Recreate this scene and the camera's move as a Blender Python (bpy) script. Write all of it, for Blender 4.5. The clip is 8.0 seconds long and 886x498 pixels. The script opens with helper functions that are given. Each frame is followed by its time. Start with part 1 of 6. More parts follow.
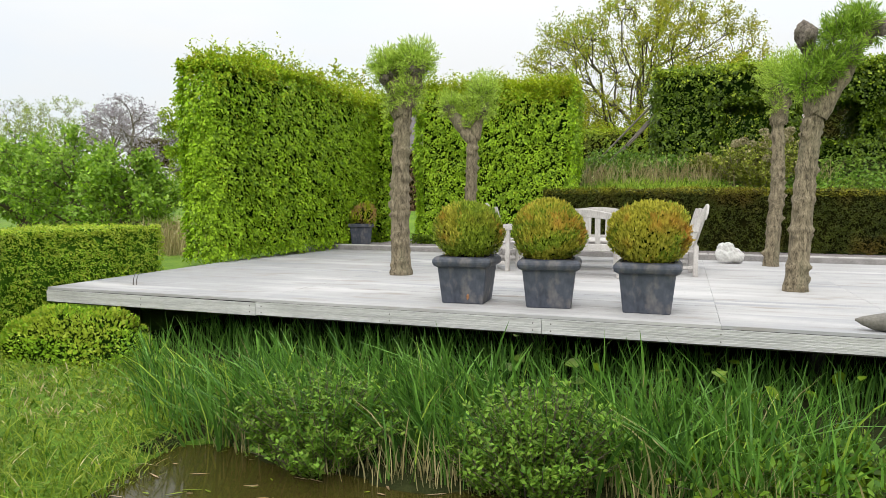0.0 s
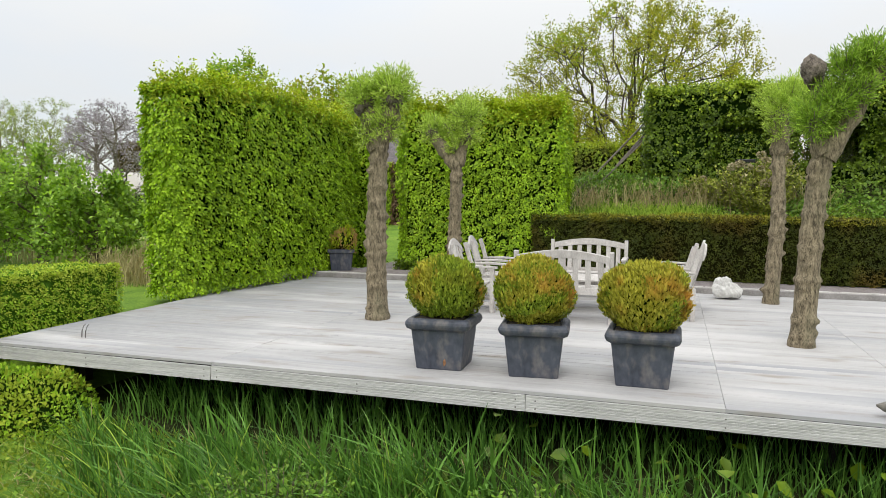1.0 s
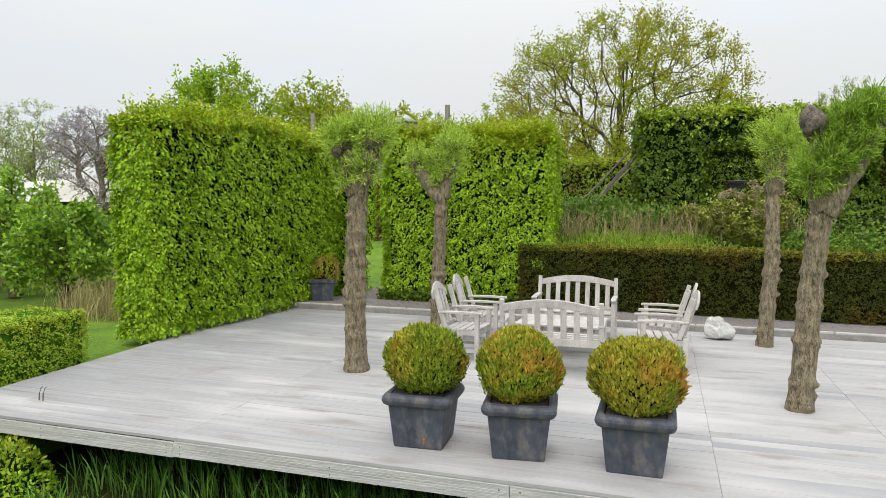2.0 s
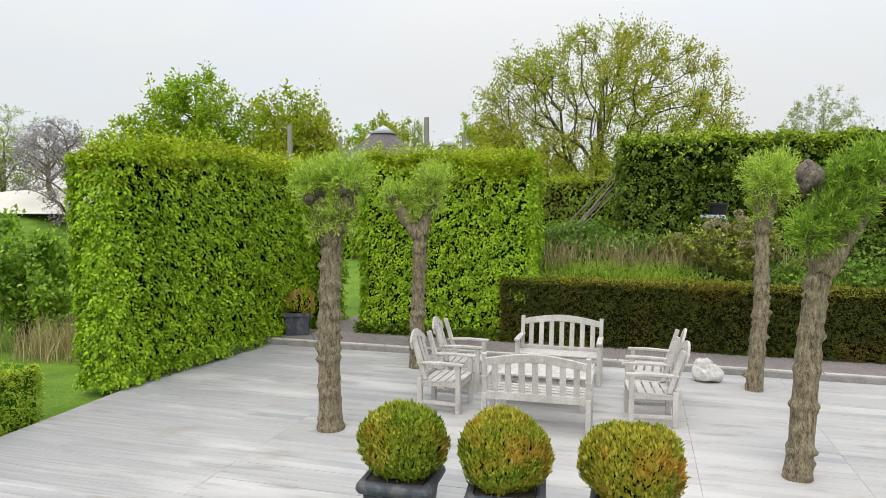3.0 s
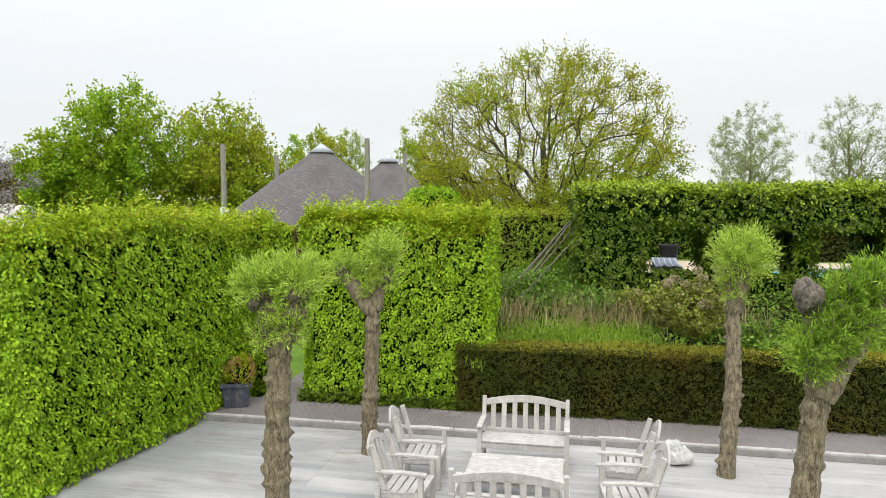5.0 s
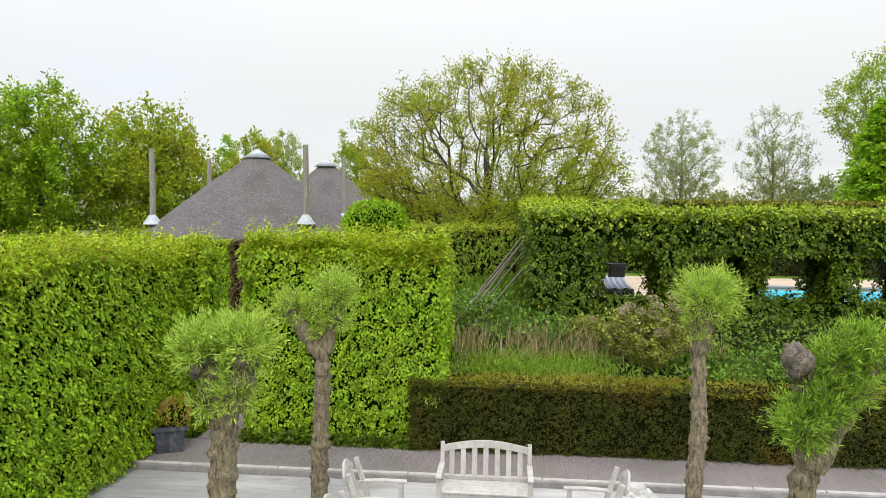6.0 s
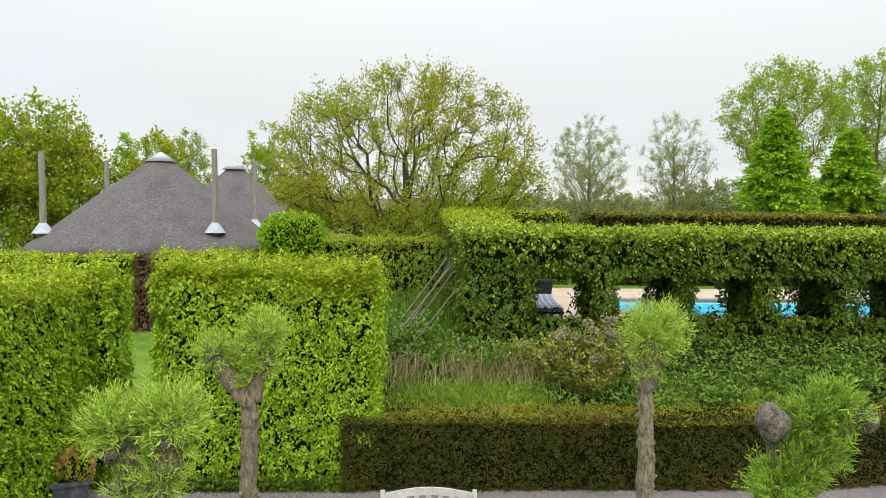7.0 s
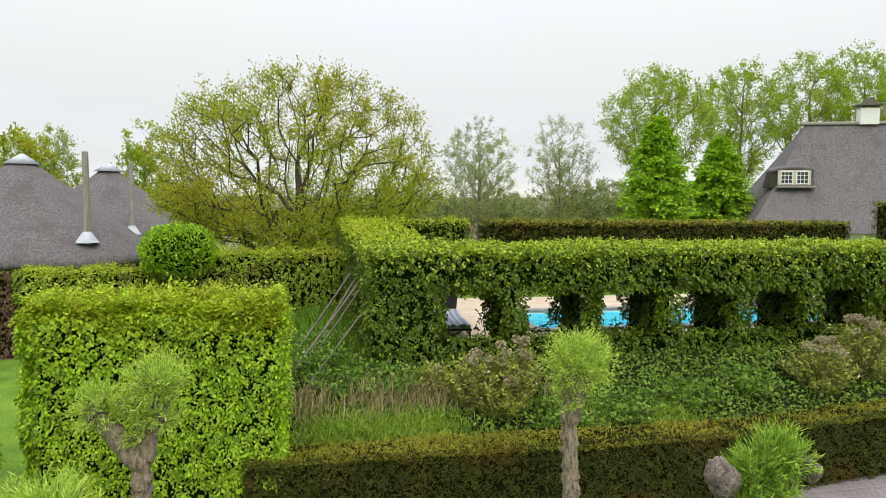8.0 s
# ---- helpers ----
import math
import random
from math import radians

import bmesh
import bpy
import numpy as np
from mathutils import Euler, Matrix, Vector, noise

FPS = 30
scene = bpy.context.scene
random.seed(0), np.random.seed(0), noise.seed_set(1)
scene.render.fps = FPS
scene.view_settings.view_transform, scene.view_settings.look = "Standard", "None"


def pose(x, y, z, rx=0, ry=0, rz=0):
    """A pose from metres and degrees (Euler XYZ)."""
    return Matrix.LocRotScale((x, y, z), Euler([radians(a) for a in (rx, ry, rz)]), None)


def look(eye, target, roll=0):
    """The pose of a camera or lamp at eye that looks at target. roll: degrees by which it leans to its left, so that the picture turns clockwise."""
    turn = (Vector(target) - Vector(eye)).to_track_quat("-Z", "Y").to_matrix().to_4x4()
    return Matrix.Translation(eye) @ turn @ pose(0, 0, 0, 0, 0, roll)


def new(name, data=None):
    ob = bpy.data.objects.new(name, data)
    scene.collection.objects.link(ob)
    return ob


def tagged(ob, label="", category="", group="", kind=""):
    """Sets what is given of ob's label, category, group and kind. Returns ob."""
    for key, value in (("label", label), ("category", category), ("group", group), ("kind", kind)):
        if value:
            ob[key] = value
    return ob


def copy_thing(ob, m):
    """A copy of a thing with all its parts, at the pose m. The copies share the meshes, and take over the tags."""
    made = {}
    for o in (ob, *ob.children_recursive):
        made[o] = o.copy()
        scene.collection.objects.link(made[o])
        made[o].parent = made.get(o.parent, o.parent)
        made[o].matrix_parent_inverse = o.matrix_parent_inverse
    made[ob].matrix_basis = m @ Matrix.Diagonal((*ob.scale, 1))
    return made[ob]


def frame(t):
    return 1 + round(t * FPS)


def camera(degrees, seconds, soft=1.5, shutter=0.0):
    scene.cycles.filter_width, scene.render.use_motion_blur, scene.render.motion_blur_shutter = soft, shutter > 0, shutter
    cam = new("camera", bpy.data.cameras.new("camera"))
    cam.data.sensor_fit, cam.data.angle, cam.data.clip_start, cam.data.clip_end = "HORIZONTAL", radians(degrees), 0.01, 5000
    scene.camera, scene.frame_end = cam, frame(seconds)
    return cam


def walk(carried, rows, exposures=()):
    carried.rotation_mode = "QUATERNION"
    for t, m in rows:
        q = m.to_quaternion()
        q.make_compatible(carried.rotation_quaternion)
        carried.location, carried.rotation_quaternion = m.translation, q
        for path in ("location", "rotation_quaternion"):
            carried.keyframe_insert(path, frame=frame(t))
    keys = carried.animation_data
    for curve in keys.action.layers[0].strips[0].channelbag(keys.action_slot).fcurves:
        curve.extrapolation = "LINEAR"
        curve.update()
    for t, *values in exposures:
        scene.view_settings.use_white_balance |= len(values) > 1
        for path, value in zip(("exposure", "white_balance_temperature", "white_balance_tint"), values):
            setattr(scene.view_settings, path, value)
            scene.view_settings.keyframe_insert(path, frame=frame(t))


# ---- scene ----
cam = camera(65.0, 8.0, soft=0.6)
PATH = [
    (0, (1.197, 0.372, 1.008), (0.542, 2.257, 0.871), 0.2),
    (0.5, (1.131, 0.759, 1.244), (0.488, 2.648, 1.107), 0.2),
    (1, (1.114, 1.072, 1.496), (0.482, 2.966, 1.361), 0.3),
    (1.5, (1.092, 1.294, 1.775), (0.473, 3.19, 1.639), 0.4),
    (3, (0.911, 1.964, 2.582), (0.366, 3.884, 2.456), 0.3),
    (3.5, (0.822, 2.158, 2.823), (0.313, 4.088, 2.701), 0.3),
    (4, (0.685, 2.296, 3.085), (0.217, 4.237, 2.965), 0.3),
    (4.5, (0.569, 2.478, 3.338), (0.143, 4.429, 3.22), 0.2),
    (6, (0.048, 3.283, 4.091), (-0.138, 5.271, 3.97), 0.5),
    (6.5, (-0.16, 3.584, 4.306), (-0.222, 5.579, 4.183), 0.5),
    (7, (-0.373, 3.877, 4.529), (-0.301, 5.872, 4.405), 0.6),
    (7.5, (-0.555, 4.169, 4.744), (-0.33, 6.152, 4.618), 0.6),
    (8, (-0.662, 4.515, 4.909), (-0.274, 6.472, 4.78), 0.4),
]
walk(cam, [(t, look(eye, target, roll)) for t, eye, target, roll in PATH],
     exposures=[(0.0, 0.04), (0.5, -0.03), (1.5, -0.12), (3.0, -0.13), (4.5, 0.03), (6.0, 0.0), (8.0, -0.05)])

# ---- light ----
def nt_link(tree, a, b):
    tree.links.new(a, b)


SUN_ELEV, SUN_ROT = 48.0, 3.0  # degrees; the soft sun stands behind the eye
world = bpy.data.worlds.new("overcast_sky")
scene.world = world
world.use_nodes = True
wt = world.node_tree
wt.nodes.clear()
w_out = wt.nodes.new("ShaderNodeOutputWorld")
w_bg = wt.nodes.new("ShaderNodeBackground")
w_sky = wt.nodes.new("ShaderNodeTexSky")
w_sky.sky_type = "NISHITA"
w_sky.sun_disc = False
w_sky.sun_elevation = radians(SUN_ELEV)
w_sky.sun_rotation = radians(SUN_ROT)
w_sky.air_density, w_sky.dust_density, w_sky.ozone_density = 1.0, 0.6, 1.5
w_co = wt.nodes.new("ShaderNodeTexCoord")
w_map = wt.nodes.new("ShaderNodeMapping")
w_map.inputs["Scale"].default_value = (1.0, 1.0, 3.2)
w_no = wt.nodes.new("ShaderNodeTexNoise")
w_no.inputs["Scale"].default_value, w_no.inputs["Detail"].default_value = 1.6, 6.0
w_no.inputs["Roughness"].default_value = 0.5
w_ramp = wt.nodes.new("ShaderNodeValToRGB")
w_ramp.color_ramp.elements[0].position, w_ramp.color_ramp.elements[1].position = 0.34, 0.60
w_ramp.color_ramp.elements[0].color, w_ramp.color_ramp.elements[1].color = (0.68, 0.68, 0.68, 1), (1, 1, 1, 1)
w_mix = wt.nodes.new("ShaderNodeMix")
w_mix.data_type = "RGBA"
# an overcast sky: the cloud deck brightens from the horizon to the zenith
w_sep = wt.nodes.new("ShaderNodeSeparateXYZ")
w_sq = wt.nodes.new("ShaderNodeMath")
w_sq.operation = "MULTIPLY"
w_gain = wt.nodes.new("ShaderNodeMath")
w_gain.operation = "MULTIPLY_ADD"
w_gain.inputs[1].default_value, w_gain.inputs[2].default_value = 2.55, 1.02
w_cloud = wt.nodes.new("ShaderNodeVectorMath")
w_cloud.operation = "SCALE"
w_cloud.inputs[0].default_value = (8.46, 8.65, 8.78)
nt_link(wt, w_co.outputs["Generated"], w_sep.inputs[0])
nt_link(wt, w_sep.outputs["Z"], w_sq.inputs[0])
nt_link(wt, w_sep.outputs["Z"], w_sq.inputs[1])
nt_link(wt, w_sq.outputs[0], w_gain.inputs[0])
nt_link(wt, w_gain.outputs[0], w_cloud.inputs["Scale"])
nt_link(wt, w_cloud.outputs[0], w_mix.inputs["B"])
nt_link(wt, w_co.outputs["Generated"], w_map.inputs["Vector"])
nt_link(wt, w_map.outputs["Vector"], w_no.inputs["Vector"])
nt_link(wt, w_no.outputs["Fac"], w_ramp.inputs["Fac"])
nt_link(wt, w_ramp.outputs["Color"], w_mix.inputs["Factor"])
w_thin = wt.nodes.new("ShaderNodeVectorMath")  # sunlit haze lifts the blue gaps
w_thin.operation = "SCALE"
w_thin.inputs["Scale"].default_value = 1.7
nt_link(wt, w_sky.outputs["Color"], w_thin.inputs[0])
nt_link(wt, w_thin.outputs[0], w_mix.inputs["A"])
nt_link(wt, w_mix.outputs["Result"], w_bg.inputs["Color"])
w_bg.inputs["Strength"].default_value = 0.096
nt_link(wt, w_bg.outputs["Background"], w_out.inputs["Surface"])

sun = new("sun", bpy.data.lights.new("sun", "SUN"))
sun.data.energy, sun.data.angle, sun.data.color = 1.65, radians(40), (1.0, 0.96, 0.88)
sun_to = Vector((math.sin(radians(SUN_ROT)) * math.cos(radians(SUN_ELEV)), math.cos(radians(SUN_ROT)) * math.cos(radians(SUN_ELEV)), math.sin(radians(SUN_ELEV))))
sun_to.y = -abs(sun_to.y)
sun.matrix_world = look(sun_to * 50, (0, 0, 0))


# ---- materials ----
def surface(name, dark, light, scale=4.0, rough=0.8, bump=0.3, fine=60.0, spec=0.3, stretch=(1, 1, 1), pieces=0.0, islands=0.0,
            stain=None, stain_scale=1.2, stain_amount=0.5, sheer=0.0, metal=0.0):
    """A grained surface: two tones by coarse and fine noise, stains on a larger scale, fine relief; pieces: spread between objects; islands: between the loose parts of a mesh."""
    m = bpy.data.materials.new(name)
    m.use_nodes = True
    t = m.node_tree
    n = t.nodes
    b = n["Principled BSDF"]
    co = n.new("ShaderNodeTexCoord")
    mp = n.new("ShaderNodeMapping")
    mp.inputs["Scale"].default_value = stretch
    t.links.new(co.outputs["Object"], mp.inputs["Vector"])
    vec = mp.outputs["Vector"]
    if pieces:
        info = n.new("ShaderNodeObjectInfo")
        off = n.new("ShaderNodeVectorMath")
        off.operation = "MULTIPLY_ADD"
        off.inputs[1].default_value = (37.0, 19.0, 53.0)
        t.links.new(info.outputs["Random"], off.inputs[0])
        t.links.new(vec, off.inputs[2])
        vec = off.outputs[0]
    n1 = n.new("ShaderNodeTexNoise")
    n1.inputs["Scale"].default_value, n1.inputs["Detail"].default_value = scale, 5.0
    n2 = n.new("ShaderNodeTexNoise")
    n2.inputs["Scale"].default_value, n2.inputs["Detail"].default_value = fine, 3.0
    t.links.new(vec, n1.inputs["Vector"])
    t.links.new(vec, n2.inputs["Vector"])
    add = n.new("ShaderNodeMath")
    add.operation = "ADD"
    t.links.new(n1.outputs["Fac"], add.inputs[0])
    t.links.new(n2.outputs["Fac"], add.inputs[1])
    rng_ = n.new("ShaderNodeMapRange")
    rng_.inputs["From Min"].default_value, rng_.inputs["From Max"].default_value = 0.72, 1.28
    t.links.new(add.outputs[0], rng_.inputs["Value"])
    fac = rng_.outputs["Result"]
    for amount, socket in ((pieces, "o"), (islands, "i")):
        if not amount:
            continue
        src = (n.new("ShaderNodeObjectInfo") if socket == "o" else n.new("ShaderNodeNewGeometry"))
        out = src.outputs["Random"] if socket == "o" else src.outputs["Random Per Island"]
        mixer = n.new("ShaderNodeMix")
        mixer.inputs["Factor"].default_value = amount
        t.links.new(fac, mixer.inputs["A"])
        t.links.new(out, mixer.inputs["B"])
        fac = mixer.outputs["Result"]
    col = n.new("ShaderNodeMix")
    col.data_type = "RGBA"
    col.inputs["A"].default_value, col.inputs["B"].default_value = (*dark, 1), (*light, 1)
    t.links.new(fac, col.inputs["Factor"])
    colour = col.outputs["Result"]
    if stain:
        n3 = n.new("ShaderNodeTexNoise")
        n3.inputs["Scale"].default_value, n3.inputs["Detail"].default_value = stain_scale, 6.0
        t.links.new(vec if not islands else co.outputs["Object"], n3.inputs["Vector"])
        r3 = n.new("ShaderNodeMapRange")
        r3.inputs["From Min"].default_value, r3.inputs["From Max"].default_value = 0.5, 0.72
        r3.inputs["To Max"].default_value = stain_amount
        t.links.new(n3.outputs["Fac"], r3.inputs["Value"])
        c3 = n.new("ShaderNodeMix")
        c3.data_type = "RGBA"
        c3.inputs["B"].default_value = (*stain, 1)
        t.links.new(r3.outputs["Result"], c3.inputs["Factor"])
        t.links.new(colour, c3.inputs["A"])
        colour = c3.outputs["Result"]
    t.links.new(colour, b.inputs["Base Color"])
    b.inputs["Roughness"].default_value = rough
    b.inputs["Specular IOR Level"].default_value = spec
    b.inputs["Metallic"].default_value = metal
    if bump:
        bp = n.new("ShaderNodeBump")
        bp.inputs["Strength"].default_value, bp.inputs["Distance"].default_value = bump, 0.01
        t.links.new(add.outputs[0], bp.inputs["Height"])
        t.links.new(bp.outputs["Normal"], b.inputs["Normal"])
    if sheer:
        tr = n.new("ShaderNodeBsdfTranslucent")
        t.links.new(colour, tr.inputs["Color"])
        mx = n.new("ShaderNodeMixShader")
        mx.inputs["Fac"].default_value = sheer
        t.links.new(b.outputs["BSDF"], mx.inputs[1])
        t.links.new(tr.outputs["BSDF"], mx.inputs[2])
        t.links.new(mx.outputs["Shader"], n["Material Output"].inputs["Surface"])
    return m


def leafy(name, dark, light, scale=0.9, stain=None, rough=0.5, sheer=0.3, stain_amount=0.5, stain_scale=1.0, spec=0.35, spread=0.8):
    return surface(name, dark, light, scale=scale, rough=rough, bump=0.0, fine=9.0, spec=spec, islands=spread, sheer=sheer, stain=stain,
                   stain_amount=stain_amount, stain_scale=stain_scale)


def deck_wood(name):
    """Silvered softwood: long grain streaks over the whole deck, a painted bright area, bleached and damp patches, and
    a small spread between boards.
    """
    m = bpy.data.materials.new(name)
    m.use_nodes = True
    t = m.node_tree
    n, b = t.nodes, t.nodes["Principled BSDF"]
    geo = n.new("ShaderNodeNewGeometry")
    info = n.new("ShaderNodeObjectInfo")
    def noise_at(scale, stretch, detail, shift=0.0):
        mp = n.new("ShaderNodeMapping")
        mp.inputs["Scale"].default_value = stretch
        t.links.new(geo.outputs["Position"], mp.inputs["Vector"])
        vec = mp.outputs["Vector"]
        if shift:
            off = n.new("ShaderNodeVectorMath")
            off.operation = "MULTIPLY_ADD"
            off.inputs[1].default_value = (shift, shift * 0.6, shift * 1.7)
            t.links.new(info.outputs["Random"], off.inputs[0])
            t.links.new(vec, off.inputs[2])
            vec = off.outputs[0]
        no = n.new("ShaderNodeTexNoise")
        no.inputs["Scale"].default_value, no.inputs["Detail"].default_value = scale, detail
        t.links.new(vec, no.inputs["Vector"])
        return no.outputs["Fac"]
    def ramped(value, lo, hi, top):
        rg = n.new("ShaderNodeMapRange")
        rg.inputs["From Min"].default_value, rg.inputs["From Max"].default_value, rg.inputs["To Max"].default_value = lo, hi, top
        t.links.new(value, rg.inputs["Value"])
        return rg.outputs["Result"]
    def blend(a, b_, fac):
        mx = n.new("ShaderNodeMix")
        mx.data_type = "RGBA"
        for socket, v in (("A", a), ("B", b_)):
            if isinstance(v, tuple):
                mx.inputs[socket].default_value = (*v, 1)
            else:
                t.links.new(v, mx.inputs[socket])
        t.links.new(fac, mx.inputs["Factor"])
        return mx.outputs["Result"]
    seat_bright = n.new("ShaderNodeVectorMath")  # painted brightness: board colour lightens in a round area at the seats
    seat_bright.operation = "DISTANCE"
    seat_bright.inputs[1].default_value = (1.6, 9.6, 0.0)
    t.links.new(geo.outputs["Position"], seat_bright.inputs[0])
    grain = noise_at(3.0, (0.3, 9.0, 1.0), 6.0, 21.0)
    col = blend((0.255, 0.252, 0.255), (0.365, 0.358, 0.356), ramped(grain, 0.30, 0.70, 1.0))
    col = blend(col, (0.505, 0.487, 0.475), ramped(seat_bright.outputs["Value"], 7.0, 1.5, 0.62))
    col = blend(col, (0.545, 0.527, 0.518), ramped(noise_at(1.1, (0.45, 1.5, 1.0), 5.0), 0.50, 0.68, 0.75))     # bleached patches
    col = blend(col, (0.27, 0.275, 0.29), ramped(noise_at(0.8, (0.4, 1.3, 1.0), 5.0, 1.5), 0.50, 0.70, 0.85))   # damp grey boards
    col = blend(col, (0.24, 0.20, 0.16), ramped(noise_at(2.6, (0.5, 1.6, 1.0), 7.0), 0.57, 0.74, 0.75))       # brown dirt
    col = blend(col, (0.30, 0.29, 0.285), ramped(info.outputs["Random"], 0.0, 1.0, 0.22))
    t.links.new(col, b.inputs["Base Color"])
    b.inputs["Roughness"].default_value, b.inputs["Specular IOR Level"].default_value = 0.72, 0.3
    bp = n.new("ShaderNodeBump")
    bp.inputs["Strength"].default_value, bp.inputs["Distance"].default_value = 0.25, 0.004
    t.links.new(noise_at(9.0, (0.3, 9.0, 1.0), 4.0, 21.0), bp.inputs["Height"])
    t.links.new(bp.outputs["Normal"], b.inputs["Normal"])
    return m


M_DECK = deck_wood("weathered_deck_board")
M_FASCIA = surface("weathered_fascia", (0.36, 0.355, 0.35), (0.62, 0.61, 0.60), scale=2.0, fine=24.0, rough=0.8, bump=0.3, stretch=(0.6, 8, 12), stain=(0.26, 0.25, 0.235))
# dark deck timber; on the dormer cheek this colour stands in for shade
M_UNDER = surface("dark_timber_and_shade", (0.03, 0.027, 0.024), (0.07, 0.06, 0.05), rough=0.9)
M_TEAK = surface("silvered_teak", (0.36, 0.335, 0.315), (0.60, 0.57, 0.545), scale=4.0, fine=40.0, rough=0.75, bump=0.25, stretch=(3, 3, 1), stain=(0.24, 0.21, 0.18), stain_scale=2.0, stain_amount=0.3)
M_LEAD = surface("lead_grey_planter", (0.042, 0.047, 0.064), (0.082, 0.090, 0.115), scale=5.0, fine=24.0, rough=0.55, bump=0.12, stretch=(1, 1, 0.6), stain=(0.22, 0.195, 0.18), stain_scale=11.0, stain_amount=0.65)
M_RUST = surface("rust_stain", (0.2, 0.09, 0.04), (0.32, 0.17, 0.09), scale=20, rough=0.9)
# near-black soil: shade between blades and below the deck is in its colour
M_SHADE_SOIL = surface("shade_dark_soil", (0.008, 0.012, 0.004), (0.035, 0.04, 0.014), scale=5, rough=1.0, bump=0.6, spec=0.05)
M_SOIL = surface("dark_soil", (0.02, 0.016, 0.012), (0.06, 0.05, 0.035), scale=12, rough=0.95, bump=0.6)
M_BARK = surface("willow_bark", (0.048, 0.038, 0.024), (0.34, 0.28, 0.185), scale=15.0, fine=62.0, rough=0.92, bump=1.0, stretch=(2.0, 2.0, 0.5), stain=(0.17, 0.165, 0.10), stain_scale=3.0)
M_LIMB = surface("willow_limb_bark", (0.055, 0.045, 0.032), (0.20, 0.165, 0.12), scale=9.0, fine=34.0, rough=0.9, bump=0.9, stretch=(1.3, 1.3, 0.6))
M_BURR = surface("burr_wood", (0.045, 0.036, 0.030), (0.25, 0.21, 0.175), scale=22.0, fine=70.0, rough=0.95, bump=1.0)
M_TWIG = surface("grey_twig_bark", (0.10, 0.085, 0.065), (0.22, 0.19, 0.15), scale=6.0, rough=0.9, bump=0.4)
M_OAKBARK = surface("tree_bark", (0.07, 0.055, 0.035), (0.17, 0.14, 0.09), scale=5.0, rough=0.9, bump=0.5)
M_DARKBARK = surface("dark_oak_bark", (0.035, 0.028, 0.018), (0.10, 0.082, 0.055), scale=5.0, rough=0.9, bump=0.5)
# hedge and yew cores near black: shade between leaves put into their colour
M_CORE = surface("hedge_core_shade", (0.004, 0.012, 0.001), (0.014, 0.030, 0.004), scale=9.0, fine=60.0, rough=1.0, bump=0.6, spec=0.0)
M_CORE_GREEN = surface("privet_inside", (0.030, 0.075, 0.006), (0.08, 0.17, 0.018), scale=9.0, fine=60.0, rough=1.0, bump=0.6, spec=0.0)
M_CORE_BROWN = surface("yew_core_shade", (0.007, 0.008, 0.002), (0.020, 0.020, 0.006), scale=9.0, fine=60.0, rough=1.0, bump=0.6, spec=0.0)
M_HORN = leafy("hornbeam_leaf", (0.05, 0.13, 0.004), (0.56, 0.82, 0.04), scale=2.6, spread=0.72, sheer=0.36, spec=0.22, rough=0.45)
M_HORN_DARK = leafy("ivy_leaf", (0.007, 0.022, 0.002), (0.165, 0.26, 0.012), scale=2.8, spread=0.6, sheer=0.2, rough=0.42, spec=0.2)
M_BEECH = leafy("beech_hedge_leaf", (0.07, 0.13, 0.009), (0.38, 0.53, 0.045), scale=2.6, spread=0.6, sheer=0.3, spec=0.2, stain=(0.12, 0.075, 0.03), stain_amount=0.8, stain_scale=1.1)
# top leaves: new growth tint, made paler to carry the sunlit tops
M_IVY_TOP = leafy("ivy_lit_top_leaf", (0.17, 0.26, 0.012), (0.50, 0.62, 0.045), sheer=0.3, spec=0.3)
M_LIME = leafy("fresh_lit_hedge_leaf", (0.18, 0.26, 0.008), (0.56, 0.66, 0.035), sheer=0.35, spec=0.2, stain=(0.44, 0.36, 0.04), stain_amount=0.55, stain_scale=2.2)
M_YEW = leafy("yew_needle", (0.016, 0.027, 0.003), (0.095, 0.112, 0.012), scale=3.0, sheer=0.15, spec=0.2, spread=0.45, stain=(0.16, 0.085, 0.016), stain_amount=0.55, stain_scale=1.3)
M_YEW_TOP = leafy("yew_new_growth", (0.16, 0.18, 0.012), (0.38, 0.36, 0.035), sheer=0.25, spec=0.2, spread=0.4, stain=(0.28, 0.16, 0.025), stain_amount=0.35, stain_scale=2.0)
M_PRIVET = leafy("privet_leaf", (0.09, 0.20, 0.010), (0.46, 0.70, 0.045), sheer=0.3, spec=0.2)
M_PRIVET_TOP = leafy("privet_top_leaf", (0.24, 0.34, 0.02), (0.54, 0.62, 0.07), sheer=0.35, spec=0.2)
M_BOXG = leafy("box_ball_green", (0.08, 0.14, 0.01), (0.46, 0.56, 0.06), sheer=0.25, spec=0.2, stain=(0.40, 0.20, 0.04), stain_amount=0.35, stain_scale=3.5)
M_BOXB = leafy("box_ball_bronzed", (0.19, 0.20, 0.014), (0.68, 0.62, 0.09), sheer=0.3, spec=0.2, stain=(0.60, 0.27, 0.06), stain_amount=0.85, stain_scale=4.0)
M_REDSHRUB = leafy("reddish_shrub_leaf", (0.28, 0.16, 0.05), (0.62, 0.42, 0.15), sheer=0.3, spec=0.2)
M_WILLOW = leafy("willow_leaf", (0.16, 0.28, 0.018), (0.66, 0.82, 0.15), sheer=0.4, spec=0.2)
M_WILLOW_FRESH = leafy("fresh_willow_leaf", (0.07, 0.165, 0.010), (0.45, 0.64, 0.08), sheer=0.38, spec=0.2)
M_GRASS = leafy("grass_blade", (0.08, 0.155, 0.009), (0.36, 0.45, 0.045), sheer=0.35, spec=0.2, stain=(0.50, 0.50, 0.12), stain_amount=0.3, stain_scale=1.3)
